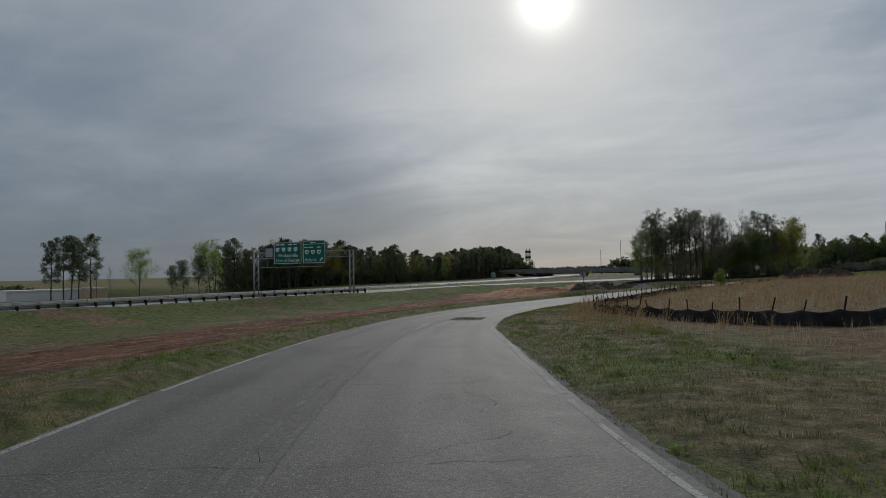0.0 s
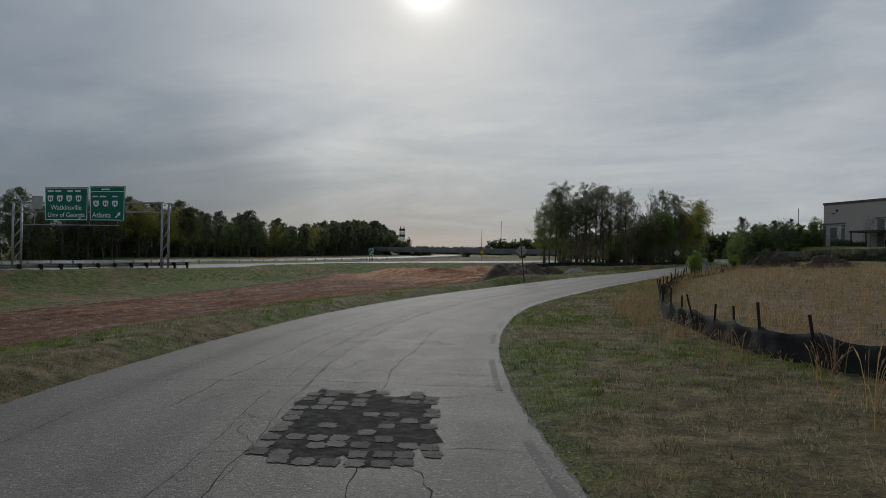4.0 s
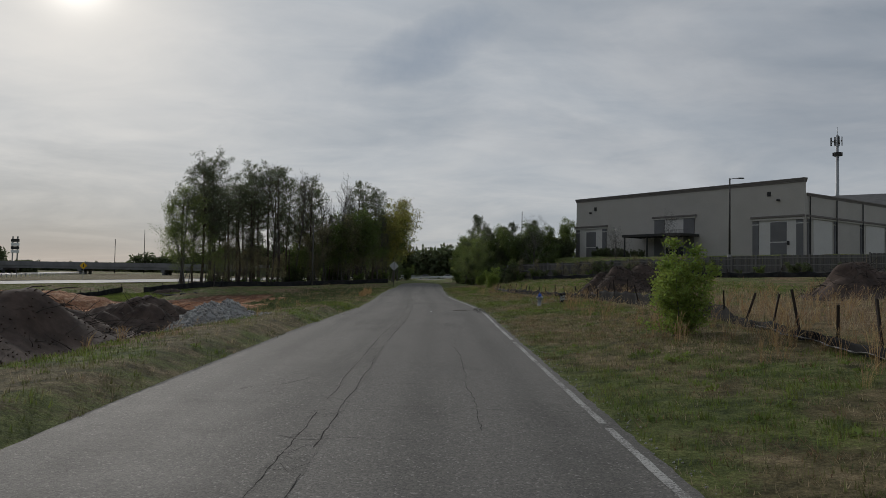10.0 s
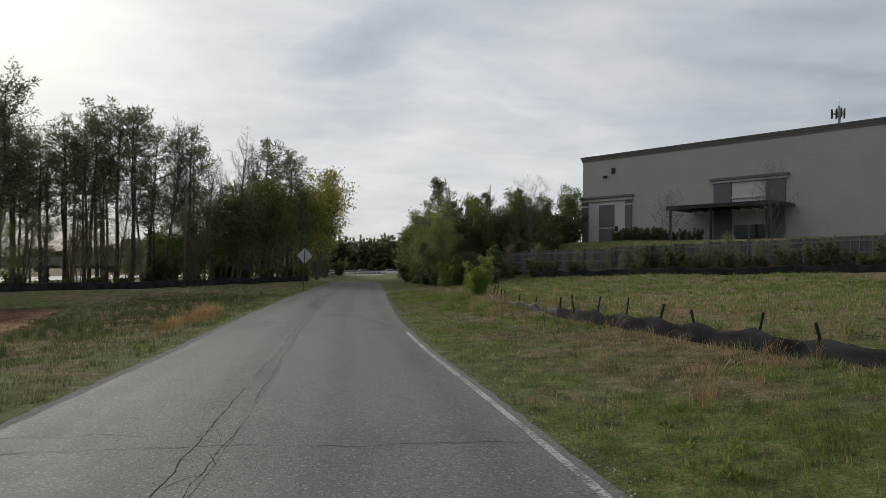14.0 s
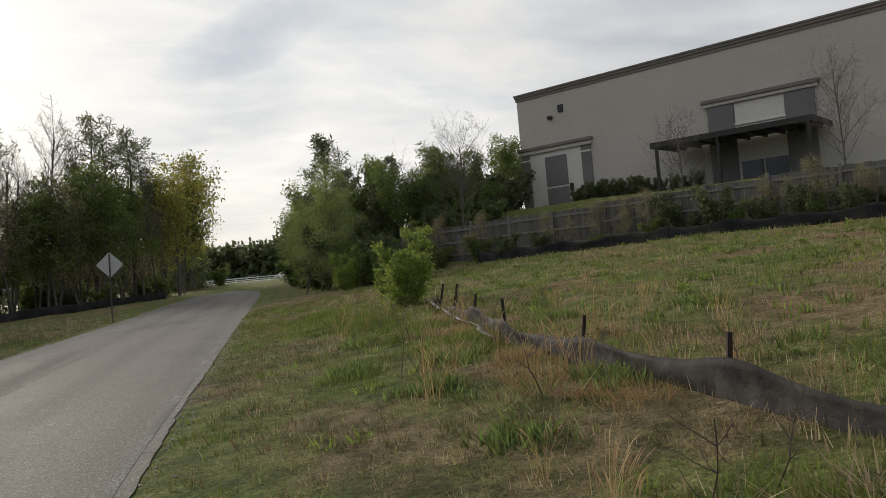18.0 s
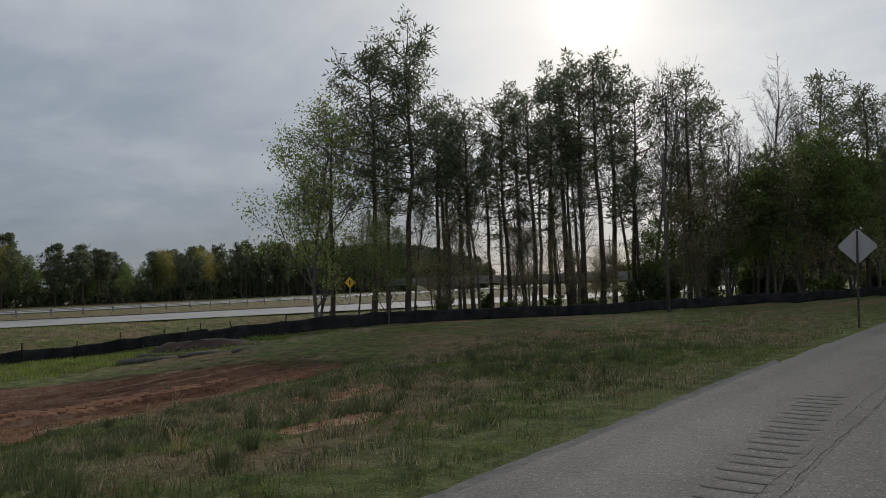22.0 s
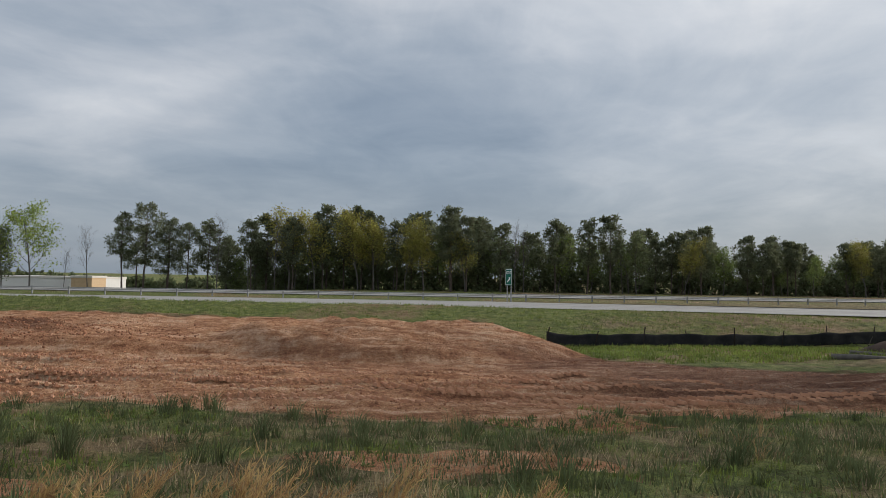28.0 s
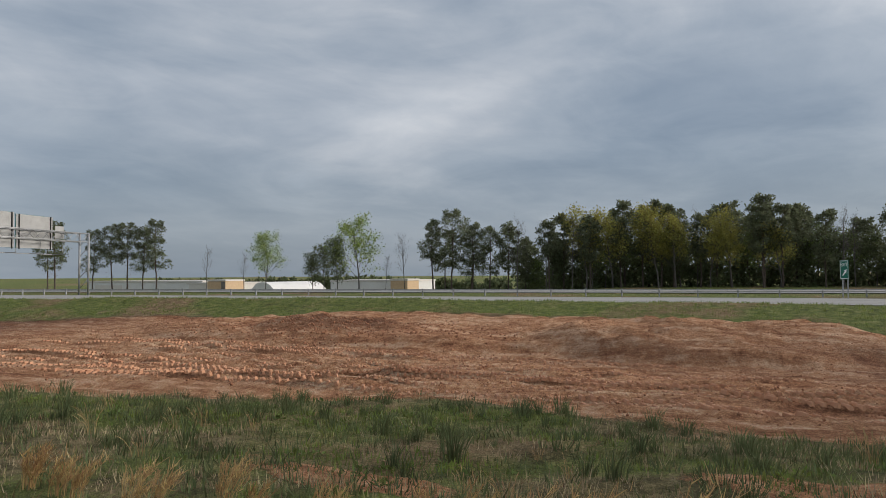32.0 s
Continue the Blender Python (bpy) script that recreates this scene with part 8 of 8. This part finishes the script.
turf("slope_grass", x, y, 20, 0.17, 0.2, 0.010, M_LEAF, "leafy green weeds on the slope", 40, 0.9)
x, y = scatter(2600, -13, -4.4, 112, 166, 41, patchy(1.4, 4.0, 0.0, 1.0))
turf("verge_grass", x, y, 20, 0.16, 0.22, 0.007, M_RUSH, "dark low rush tufts on the verge", 41, 0.9)
# the straw field and the slope up to the board fence
x, y = scatter(9000, 8.5, 34, 10, 118, 7, patchy(4.0, 4.0, 0.15, 1.0))
turf("field_grass", x, y, 9, 0.34, 0.2, 0.006, M_GRASS_DRY, "tall dry straw grass of the field", 7, 0.6)
x, y = scatter(2500, 8.5, 30, 20, 118, 8, patchy(3.0, 6.0, 0.0, 1.0))
turf("field_grass", x, y, 9, 0.22, 0.18, 0.007, M_GRASS, "green weeds in the straw field", 8)
x, y = scatter(6500, 7.5, 25, 116, 168, 9, patchy(2.5, 8.0, 0.1, 1.0))
turf("slope_grass", x, y, 9, 0.14, 0.18, 0.007, M_GRASS_LUSH, "green weedy grass on the slope", 9)
x, y = scatter(7000, 7.0, 25, 116, 168, 10, patchy(2.0, 2.5, 0.1, 1.0))
turf("slope_grass", x, y, 8, 0.15, 0.18, 0.005, M_GRASS_DRY, "dry straw grass on the slope", 10)
# the bank below the highway
r = rng(50)
bx, by = r.uniform(-78, -66, 9000), r.uniform(70, 190, 9000)
ok = (bx > hwy_near(by) + 0.4) & (clay_cover(bx, by) < 0.3)
turf("bank_grass", bx[ok], by[ok], 6, 0.14, 0.25, 0.010, M_GRASS_LUSH, "mown grass on the highway bank", 11)
bx, by = r.uniform(-66, -58, 2600), r.uniform(147, 166, 2600)
ok = clay_cover(bx, by) < 0.4
turf("bank_grass", bx[ok], by[ok], 8, 0.16, 0.2, 0.014, M_GRASS_LUSH, "bright fresh grass behind the silt fence", 12)


# rank growth along the fallen silt fence
r = rng(60)


def clumped(spots, n, wide):
    k = r.integers(0, len(spots), n)
    c = np.array(spots)[k]
    return c[:, 0] + r.normal(0, wide, n), c[:, 1] + r.normal(0, wide * 1.5, n)


x, y = clumped([(-25.75, 151.6), (-25.0, 146.5), (-24.9, 143.8), (-25.6, 148.9), (-26.2, 154.5)], 420, 0.42)
turf("verge_grass", x, y, 22, 0.16, 0.12, 0.006, M_GRASS_LUSH, "bright rank grass beside the silt fence", 61, 0.8)
x, y = clumped([(-24.73, 141.6), (-25.1, 140.6), (-24.6, 144.9), (-24.9, 138.9), (-24.5, 147.2)], 110, 0.18)
turf("verge_grass", x, y, 20, 0.15, 0.14, 0.003, M_SEDGE, "matted orange sedge beside the silt fence", 62, 1.3)
x, y = clumped([(-26.0, 140.95), (-25.3, 142.6), (-26.6, 143.4), (-25.9, 138.6), (-24.6, 139.6), (-26.2, 146.3), (-23.2, 144.5), (-22.4, 147.0), (-21.5, 142.8)], 300, 0.16)
turf("verge_weeds", x, y, 12, 0.15, 0.12, 0.013, M_LEAF, "dark leafy weeds in the verge grass", 63, 1.0)
x, y = scatter(520, 3.5, 24, 128, 168, 64, patchy(1.2, 8.5, 0.0, 1.0))
turf("verge_weeds", x, y, 16, 0.12, 0.16, 0.011, M_LEAF_BRIGHT, "yellow-green leafy weeds in the grass", 64, 1.1)


def sedge(name, spots, tall, stems, mat, label, seed, plume=True, hairs=0, blow=(0.10, 0.0), splay=0.5, wide=1.0):
    """Clumps of tall bent stems with feathery tops."""
    r = rng(seed)
    x, y = np.array([p[0] for p in spots]), np.array([p[1] for p in spots])
    size = np.array([p[2] for p in spots])
    n = len(x) * stems
    cx, cy, cs = np.repeat(x, stems), np.repeat(y, stems), np.repeat(size, stems)
    z = np.repeat(height(x, y), stems) - 0.03
    a = r.random(n) * 6.283
    q = r.random(n) * 0.14 * cs
    h = tall * cs * r.uniform(0.45, 1.15, n)
    out = h * r.uniform(0.05, splay, n)
    wind, breeze = blow[0] * h, blow[1] * h
    side = r.random(n) * 6.283
    rows = []
    for t, w in ((0.0, 0.004), (0.35, 0.004), (0.7, 0.0035), (0.86, (0.004 if hairs else 0.010) if plume else 0.003), (1.0, 0.001)):
        bend = out * t**2
        px = cx + (q + bend) * np.cos(a) + wind * t**2
        py = cy + (q + bend) * np.sin(a) + breeze * t**2
        pz = z + h * (t - 0.18 * t**3)
        w = w * wide * cs
        rows.append((np.stack([px - w * np.cos(side), py - w * np.sin(side), pz], -1), np.stack([px + w * np.cos(side), py + w * np.sin(side), pz], -1)))
    v = np.stack([p for pair in rows for p in pair], 1)
    k = np.arange(n)[:, None] * 10
    f = np.concatenate([k + np.array([2 * i, 2 * i + 1, 2 * i + 3, 2 * i + 2])[None] for i in range(4)])
    v = v.reshape(-1, 3)
    if hairs:
        m = n * hairs
        t = np.tile(np.linspace(0.55, 0.98, hairs), n)
        rep = lambda w: np.repeat(w, hairs)
        bend = rep(out) * t**2
        base = np.stack([rep(cx) + (rep(q) + bend) * np.cos(rep(a)) + rep(wind) * t**2, rep(cy) + (rep(q) + bend) * np.sin(rep(a)) + rep(breeze) * t**2, rep(z) + rep(h) * (t - 0.18 * t**3)], -1)
        way = np.stack([rep(out) * np.cos(rep(a)) + rep(wind), rep(out) * np.sin(rep(a)) + rep(breeze), 0.9 * rep(h)], -1)
        way = way / np.linalg.norm(way, axis=1, keepdims=True) + r.normal(0, 0.42, (m, 3))
        tip = base + way * (0.09 * r.uniform(0.5, 1.4, (m, 1))) * rep(cs)[:, None]
        w = r.normal(0, 0.0028, (m, 3))
        f = np.concatenate([f, np.stack([len(v) + 4 * np.arange(m) + i for i in range(4)], -1)])
        v = np.concatenate([v, np.stack([base - w, base + w, tip + w * 0.3, tip - w * 0.3], 1).reshape(-1, 3)])
    ob = arrays_object(name, v, f, mat)
    return tagged(ob, label, "grass", kind="stuff")


S = random.Random(77)
# at the brink of the verge where the car stops
near = []
for k in range(26):
    yy = 134.0 + 10.0 * (k + S.random()) / 26
    thick = 0.5 + 0.5 * math.sin(yy * 1.9 + 1.3 * math.sin(yy * 0.7))
    if 142.2 < yy < 145.5 and S.random() < 0.6:
        continue
    near.append((-35.45 + S.uniform(-0.3, 0.15), yy, S.uniform(0.42, 0.6) + 0.34 * thick * S.random()))
sedge("broomsedge", near, 0.82, 30, M_PLUME, "tall feathery orange-brown broomsedge at the verge", 1, True, 12, (-0.03, 0.30), 0.24)
spots = [(-36.5 - S.random() * 6, 20 + S.random() * 130, S.uniform(0.4, 0.9)) for _ in range(150)]
spots = [p for p in spots if float(road_frame(p[0], p[1])[0]) < -4.3 and float(clay_cover(p[0], p[1])) < 0.4]
sedge("broomsedge", spots, 0.6, 18, M_SEDGE, "scattered dry sedge clumps on the verge", 2)
spots = []
for _ in range(1300):
    u, yy = 6.4 + 22 * S.random() ** 1.4, S.uniform(18, 118)
    xc, sl = float(np.interp(yy, ROAD_Y, ROAD_X)), float(np.interp(yy, ROAD_Y, ROAD_SLOPE))
    spots.append((xc + u / math.sqrt(1 + sl * sl), yy - u * sl / math.sqrt(1 + sl * sl), S.uniform(0.5, 1.2)))
sedge("broomsedge", spots, 0.8, 14, M_SEDGE, "tall dry broomsedge in the field", 3)
spots = [(-25.6 + S.uniform(-0.9, 5.5), 117 + S.random() * 34, S.uniform(0.4, 1.05)) for _ in range(110)]
spots += [(-23.63, 141.94, 1.25), (-23.5, 141.6, 1.0), (-25.85, 142.2, 0.95), (-25.7, 141.4, 0.85), (-24.79, 139.85, 1.2), (-24.34, 145.7, 0.9), (-24.6, 143.2, 0.8)]
sedge("broomsedge", spots, 0.75, 20, M_SEDGE, "tall dry broomsedge by the silt fence", 4, True, 0, (0.10, 0.0), 0.5, 0.62)
spots = [(-33 + S.uniform(-12, -3), 146 + S.random() * 34, S.uniform(0.4, 0.9)) for _ in range(90)]
sedge("broomsedge", spots, 0.6, 16, M_GRASS_DRY, "pale dry grass clumps below the pines", 5)
dark = [(-37.2 - S.random() * 6.5, 112 + S.random() * 48, S.uniform(0.4, 1.05)) for _ in range(620)]
cover = clay_cover(np.array([p[0] for p in dark]), np.array([p[1] for p in dark]))
dark = [p for p, c in zip(dark, cover) if c < 0.45 and math.sin(p[0] * 1.7 + 2 * math.sin(p[1] * 0.9)) > -0.4]
sedge("rush_clump", dark[:470], 0.40, 64, M_RUSH, "dark green rush clumps on the verge", 6, False, 0, (0.0, 0.06), 0.45, 1.1)


def rosettes(name, spots, size, mat, label, seed):
    """Low broad-leaved weeds, a ring of leaves each."""
    r = rng(seed)
    c = np.array([(p[0], p[1], float(height(p[0], p[1])) + 0.02) for p in spots])
    v, f = leaf_cloud(r, c, size * 1.2, 22, size, 0.7, 0.45, 0.6)
    ob = arrays_object(name, v, f, mat)
    return tagged(ob, label, "weeds", kind="stuff")


spots = []
for cx, cy in ((-12.5, 34), (-15, 37.5), (-18, 42), (-20, 48), (-21.4, 54), (-22.2, 60), (-23, 67), (-23.4, 74), (-23.6, 80), (-23.4, 87), (-22.6, 95), (-21.4, 102)):
    spots += [(cx + S.uniform(-1.6, 1.0), cy + S.uniform(-3.5, 3.5), S.uniform(0.4, 1.1)) for _ in range(12)]
sedge("broomsedge", spots, 0.75, 16, M_SEDGE, "tall dry broomsedge along the silt fence", 14, True, 0, (0.10, 0.0), 0.5, 0.62)
# straw heaped against the fallen fence
r = rng(61)
k = 1500
t = r.uniform(0, 1, k)
px, py = np.interp(t, [0, 0.4, 0.75, 1], [-23.4, -24.9, -25.1, -24.6]) + r.normal(0, 0.32, k), 122 + 26 * t
clump = wobble(px, py, 1.1, 2.0) > 0.25
turf("straw_drift", px[clump], py[clump], 14, 0.10, 0.2, 0.003, M_DEAD, "matted dead straw drifted against the silt fence", 62, 2.6)
turf("straw_drift", px[clump][::3], py[clump][::3], 14, 0.2, 0.22, 0.004, M_GRASS_DRY, "pale dry straw drifted against the silt fence", 63, 1.6)
x, y = scatter(600, 3.6, 9, 5, 165, 21, lushness)
rosettes("weeds", list(zip(x, y)), 0.075, M_GRASS_LUSH, "low broad-leaved green weeds in grass", 1)
x, y = scatter(420, -9, -3.5, 5, 165, 22, lushness)
rosettes("weeds", list(zip(x, y)), 0.075, M_GRASS_LUSH, "low broad-leaved green weeds in grass", 2)
x, y = scatter(1700, -13, -4.5, 114, 168, 24, lushness)
rosettes("weeds", list(zip(x, y)), 0.06, M_LEAF, "low green clover and weeds on the verge", 4)
x, y = scatter(260, 8, 24, 118, 166, 23)
rosettes("weeds", list(zip(x, y)), 0.11, M_GRASS_LUSH, "green weeds on the bare slope", 3)

# ---- the far end of the road ----
def cross_street():
    v = [(-60, 306, -1.22), (60, 300, -1.22), (60, 313, -1.22), (-60, 319, -1.22)]
    ob = mesh_object("cross_street", v, [(0, 1, 2, 3)], M_HIGHWAY)
    tagged(ob, "pale cross street at the road's far end", "road", kind="structure")


cross_street()


def car(x, y, turn, paint, label):
    """A parked saloon: body, cabin, glass, four wheels, lamps."""
    c = empty("parked_car", pose(x, y, -1.2, 0, 0, turn), label, "car", "parked cars")
    side = [(-2.2, 0.35), (-2.25, 0.75), (-1.9, 0.92), (-1.2, 0.98), (-0.75, 1.40), (0.75, 1.42), (1.35, 1.0), (2.1, 0.86), (2.25, 0.55), (2.2, 0.32)]
    n = len(side)
    v = [(px, s * (0.86 if pz < 1.1 else 0.66), pz) for s in (-1, 1) for px, pz in side]
    mesh_object("body", v, [tuple(range(n))[::-1], tuple(range(n, 2 * n))] + [(i, (i + 1) % n, n + (i + 1) % n, n + i) for i in range(n)], paint, c)
    for s in (-1, 1):
        mesh_object("side_window", [(-1.05, s * 0.87, 1.0), (1.15, s * 0.87, 1.0), (0.68, s * 0.70, 1.36), (-0.7, s * 0.70, 1.36)], [(0, 1, 2, 3)], M_GLASS, c)
    mesh_object("windscreen", [(1.38, -0.72, 1.02), (1.38, 0.72, 1.02), (0.79, 0.6, 1.41), (0.79, -0.6, 1.41)], [(0, 1, 2, 3)], M_GLASS, c)
    for wx in (-1.35, 1.4):
        for s in (-1, 1):
            w = lathe("wheel", [(0.2, -0.1), (0.32, -0.1), (0.33, 0.0), (0.32, 0.1), (0.2, 0.1)], M_TYRE, c, 14)
            w.matrix_local = pose(wx, s * 0.8, 0.32, 90)
            r = lathe("rim", [(0.05, -0.105), (0.2, -0.102), (0.2, 0.102), (0.05, 0.105)], M_GALV, w, 10)
    for s in (-1, 1):
        box("headlight", 2.18, 2.25, s * 0.62 - 0.14, s * 0.62 + 0.14, 0.6, 0.72, M_WHITE, c, 0.01)


for x, y, turn, paint, label in ((-31.2, 309.5, 3, M_CAR_DARK, "dark saloon parked at the far junction"), (-24.0, 311.5, 2, M_CAR_WHITE, "white saloon parked at the far junction")):
    car(x, y, turn, paint, label)


def far_rail():
    """A white two-bar rail across the road's far end."""
    f = empty("rail_fence", pose(-45, 305.4, -1.2, 0, 0, -3), "white painted two-bar rail fence at the junction", "fence")
    for k in range(15):
        box("post", k * 2.5 - 0.06, k * 2.5 + 0.06, -0.06, 0.06, -0.4, 1.0, M_WHITE, f, 0.01)
    for z in (0.42, 0.86):
        box("rail", -0.2, 35.2, -0.1, -0.062, z - 0.09, z + 0.09, M_WHITE, f, 0.01)


far_rail()


def hip_house():
    h = empty("hip_roof_building", pose(46, 201, 2.0, 0, 0, -34), "pale building with a dark hipped roof", "building")
    box("block", -14, 14, -9, 9, 0, 10.2, M_STUCCO, h, 0.05)
    v = [(-14.9, -9.9, 10.1), (14.9, -9.9, 10.1), (14.9, 9.9, 10.1), (-14.9, 9.9, 10.1), (-6, 0, 13.4), (6, 0, 13.4)]
    mesh_object("roof", v, [(0, 1, 5, 4), (1, 2, 5), (2, 3, 4, 5), (3, 0, 4), (3, 2, 1, 0)], M_ROOF, h)
    for k in range(6):
        a = -11.5 + k * 4.6
        w = box("window", a - 0.7, a + 0.7, -9.08, -9.005, 6.2, 8.6, M_GLASS, h, 0.01)
        box("window_frame", a - 0.85, a + 0.85, -9.12, -9.085, 6.0, 6.18, M_STUCCO_LIGHT, h)


hip_house()


# ---- small litter ----
r = rng(91)
n = 130
x, y = -28.02 + r.normal(0, 0.16, n), r.uniform(112.6, 117.2, n)
stones("edge_rubble", np.stack([x, y, np.maximum(height(x, y), -1.24) + 0.008], -1), 0.022, M_EDGE, "crumbled asphalt rubble at the road edge", 6)
n = 2600
foot = r.uniform(5, 170, n)
u = road_half(foot) + r.normal(0.10, 0.10, n)
xc, s = np.interp(foot, ROAD_Y, ROAD_X), np.interp(foot, ROAD_Y, ROAD_SLOPE)
q = 1 / np.sqrt(1 + s * s)
x, y = xc + u * q, foot - u * s * q
stones("edge_rubble", np.stack([x, y, np.maximum(height(x, y), road_z(foot) - 0.05) + 0.006], -1), 0.015, M_GRAVEL, "loose grit along the broken road edge", 7)
stick = tube("fallen_stick", [(-29.3, 113.9, -1.23), (-29.05, 114.1, -1.21), (-28.75, 114.2, -1.215), (-28.5, 114.4, -1.21)], [0.010, 0.009, 0.007, 0.004], M_TWIG, None, 5)
tagged(stick, "dry brown stick lying on the asphalt", "stick")


w = Wood()
for k in range(90):
    cx, cy = -24.6 + r.normal(0, 0.7), r.uniform(128, 158)
    if wobble(cx, cy, 2.0, 3.0) < -0.1:
        continue
    a, tall = r.random() * 6.283, r.uniform(0.3, 0.85)
    stem = branch_path(r, (cx, cy, float(height(cx, cy)) - 0.03), (0.25 * math.cos(a), 0.25 * math.sin(a), 1), tall, 5, 0.0, 0.14)
    w.tube(stem, np.linspace(0.007, 0.003, 6), 4)
    for j in (2, 3, 3, 4, 4):
        b = r.random() * 6.283
        w.tube(branch_path(r, stem[j], (math.cos(b), math.sin(b), 0.8), tall * r.uniform(0.15, 0.4), 3, 0.02, 0.2), np.linspace(0.004, 0.002, 4), 3)
tagged(w.make("dead_weeds", M_TWIG, None), "dry brown dead weed stalks along the fence", "weeds", kind="stuff")


def survey_flag(x, y):
    f = empty("survey_flag", pose(x, y, float(height(x, y)), 0, 6, 20), "small orange survey flag on a wire", "flag")
    tube("wire", [(0, 0, -0.1), (0, 0, 0.55)], 0.004, M_GALV, f, 4)
    v = [(0, 0, 0.42), (0.06, 0.02, 0.41), (0.14, -0.01, 0.44), (0.14, -0.01, 0.55), (0.06, 0.02, 0.54), (0, 0, 0.55)]
    v += [(a, b + 0.004, c) for a, b, c in v]
    mesh_object("flag", v, [(0, 1, 4, 5), (1, 2, 3, 4), (11, 10, 7, 6), (10, 9, 8, 7)], M_ORANGE, f)


marks = empty("sprayed_marks", pose(-23.5, 116.8, float(height(-23.5, 116.8)), 0, 0, 66), "white sprayed marks on a board by the hydrant", "marking")
box("board", -0.75, 0.75, 0.02, 0.05, -0.1, 0.46, M_SILT, marks, 0.005, "black fabric-covered board")
for k in range(9):
    w = 0.03 if k % 3 else 0.05
    box("mark_bar", -0.66 + 0.15 * k - w / 2, -0.66 + 0.15 * k + w / 2, 0.012, 0.0195, 0.10 + 0.03 * (k % 2), 0.36 - 0.05 * (k % 4 == 1), M_WHITE, marks)
survey_flag(-7.6, 152.4)


def log(x, y, length, radius, turn, label):
    w = tube("log", [(0, 0, 0), (length * 0.4, 0.05, 0.02), (length, -0.04, 0.0)], [radius, radius * 0.92, radius * 0.8], M_GREY_BARK, None, 10, label)
    w.matrix_world = pose(x, y, float(height(x, y)) + radius * 0.7, 0, 0, turn)
    tagged(w, label, "log", "cut logs")


for x, y, l, rad, turn in ((-58.4, 156.6, 2.4, 0.13, 70), (-57.2, 158.5, 1.8, 0.10, 95), (-59.6, 158.0, 1.5, 0.09, 40), (-56.0, 160.2, 2.1, 0.08, 120)):
    log(x, y, l, rad, turn, "pale cut log lying on the clay")
spot = heap("brush_mound", -59.5, 161.0, 3.0, 1.6, 0.55, 60, M_DIRT_PILE, "low mound of cleared roots and brush", "soil heap", 12, 0.2, 3)
brushwood("cleared_brush", [(spot, -59.5, 161.0, 3.0, 1.6, 60)], 130, 0.7, "cleared branches on the low mound", 8)
w = Wood()
for k in range(34):
    cx, cy = -24.4 + r.normal(0, 1.0), 118.6 + r.normal(0, 1.2)
    z = float(height(cx, cy))
    a = r.random() * 6.283
    w.tube(branch_path(r, (cx, cy, z), (math.cos(a), math.sin(a), 0.2), r.uniform(0.3, 0.9), 4, -0.03, 0.3), np.linspace(0.006, 0.0025, 5), 4)
tagged(w.make("pale_brushwood", material("bleached_twigs", [(0.34, 0.32, 0.29), (0.48, 0.46, 0.42)], 4.0, 0.9, 0.2), None), "bleached dead twigs beside the hydrant", "brushwood", kind="stuff")
for x, y, s in ((-26.2, 36.5, 0.09), (-21.2, 27.8, 0.07), (-16.6, 30.6, 0.08), (-37.6, 60.2, 0.1), (-14.4, 27.0, 0.06)):
    b = bmesh.new()
    bmesh.ops.create_icosphere(b, subdivisions=1, radius=s)
    for k, vert in enumerate(b.verts):
        vert.co *= 0.75 + 0.4 * noise.random()
        vert.co.z *= 0.5
    ob = part("litter_scrap", b, M_STRAW_BARE)
    ob.location = (x, y, float(height(x, y)) + s * 0.35)
    tagged(ob, "crumpled white litter in the grass", "litter", "litter scraps")
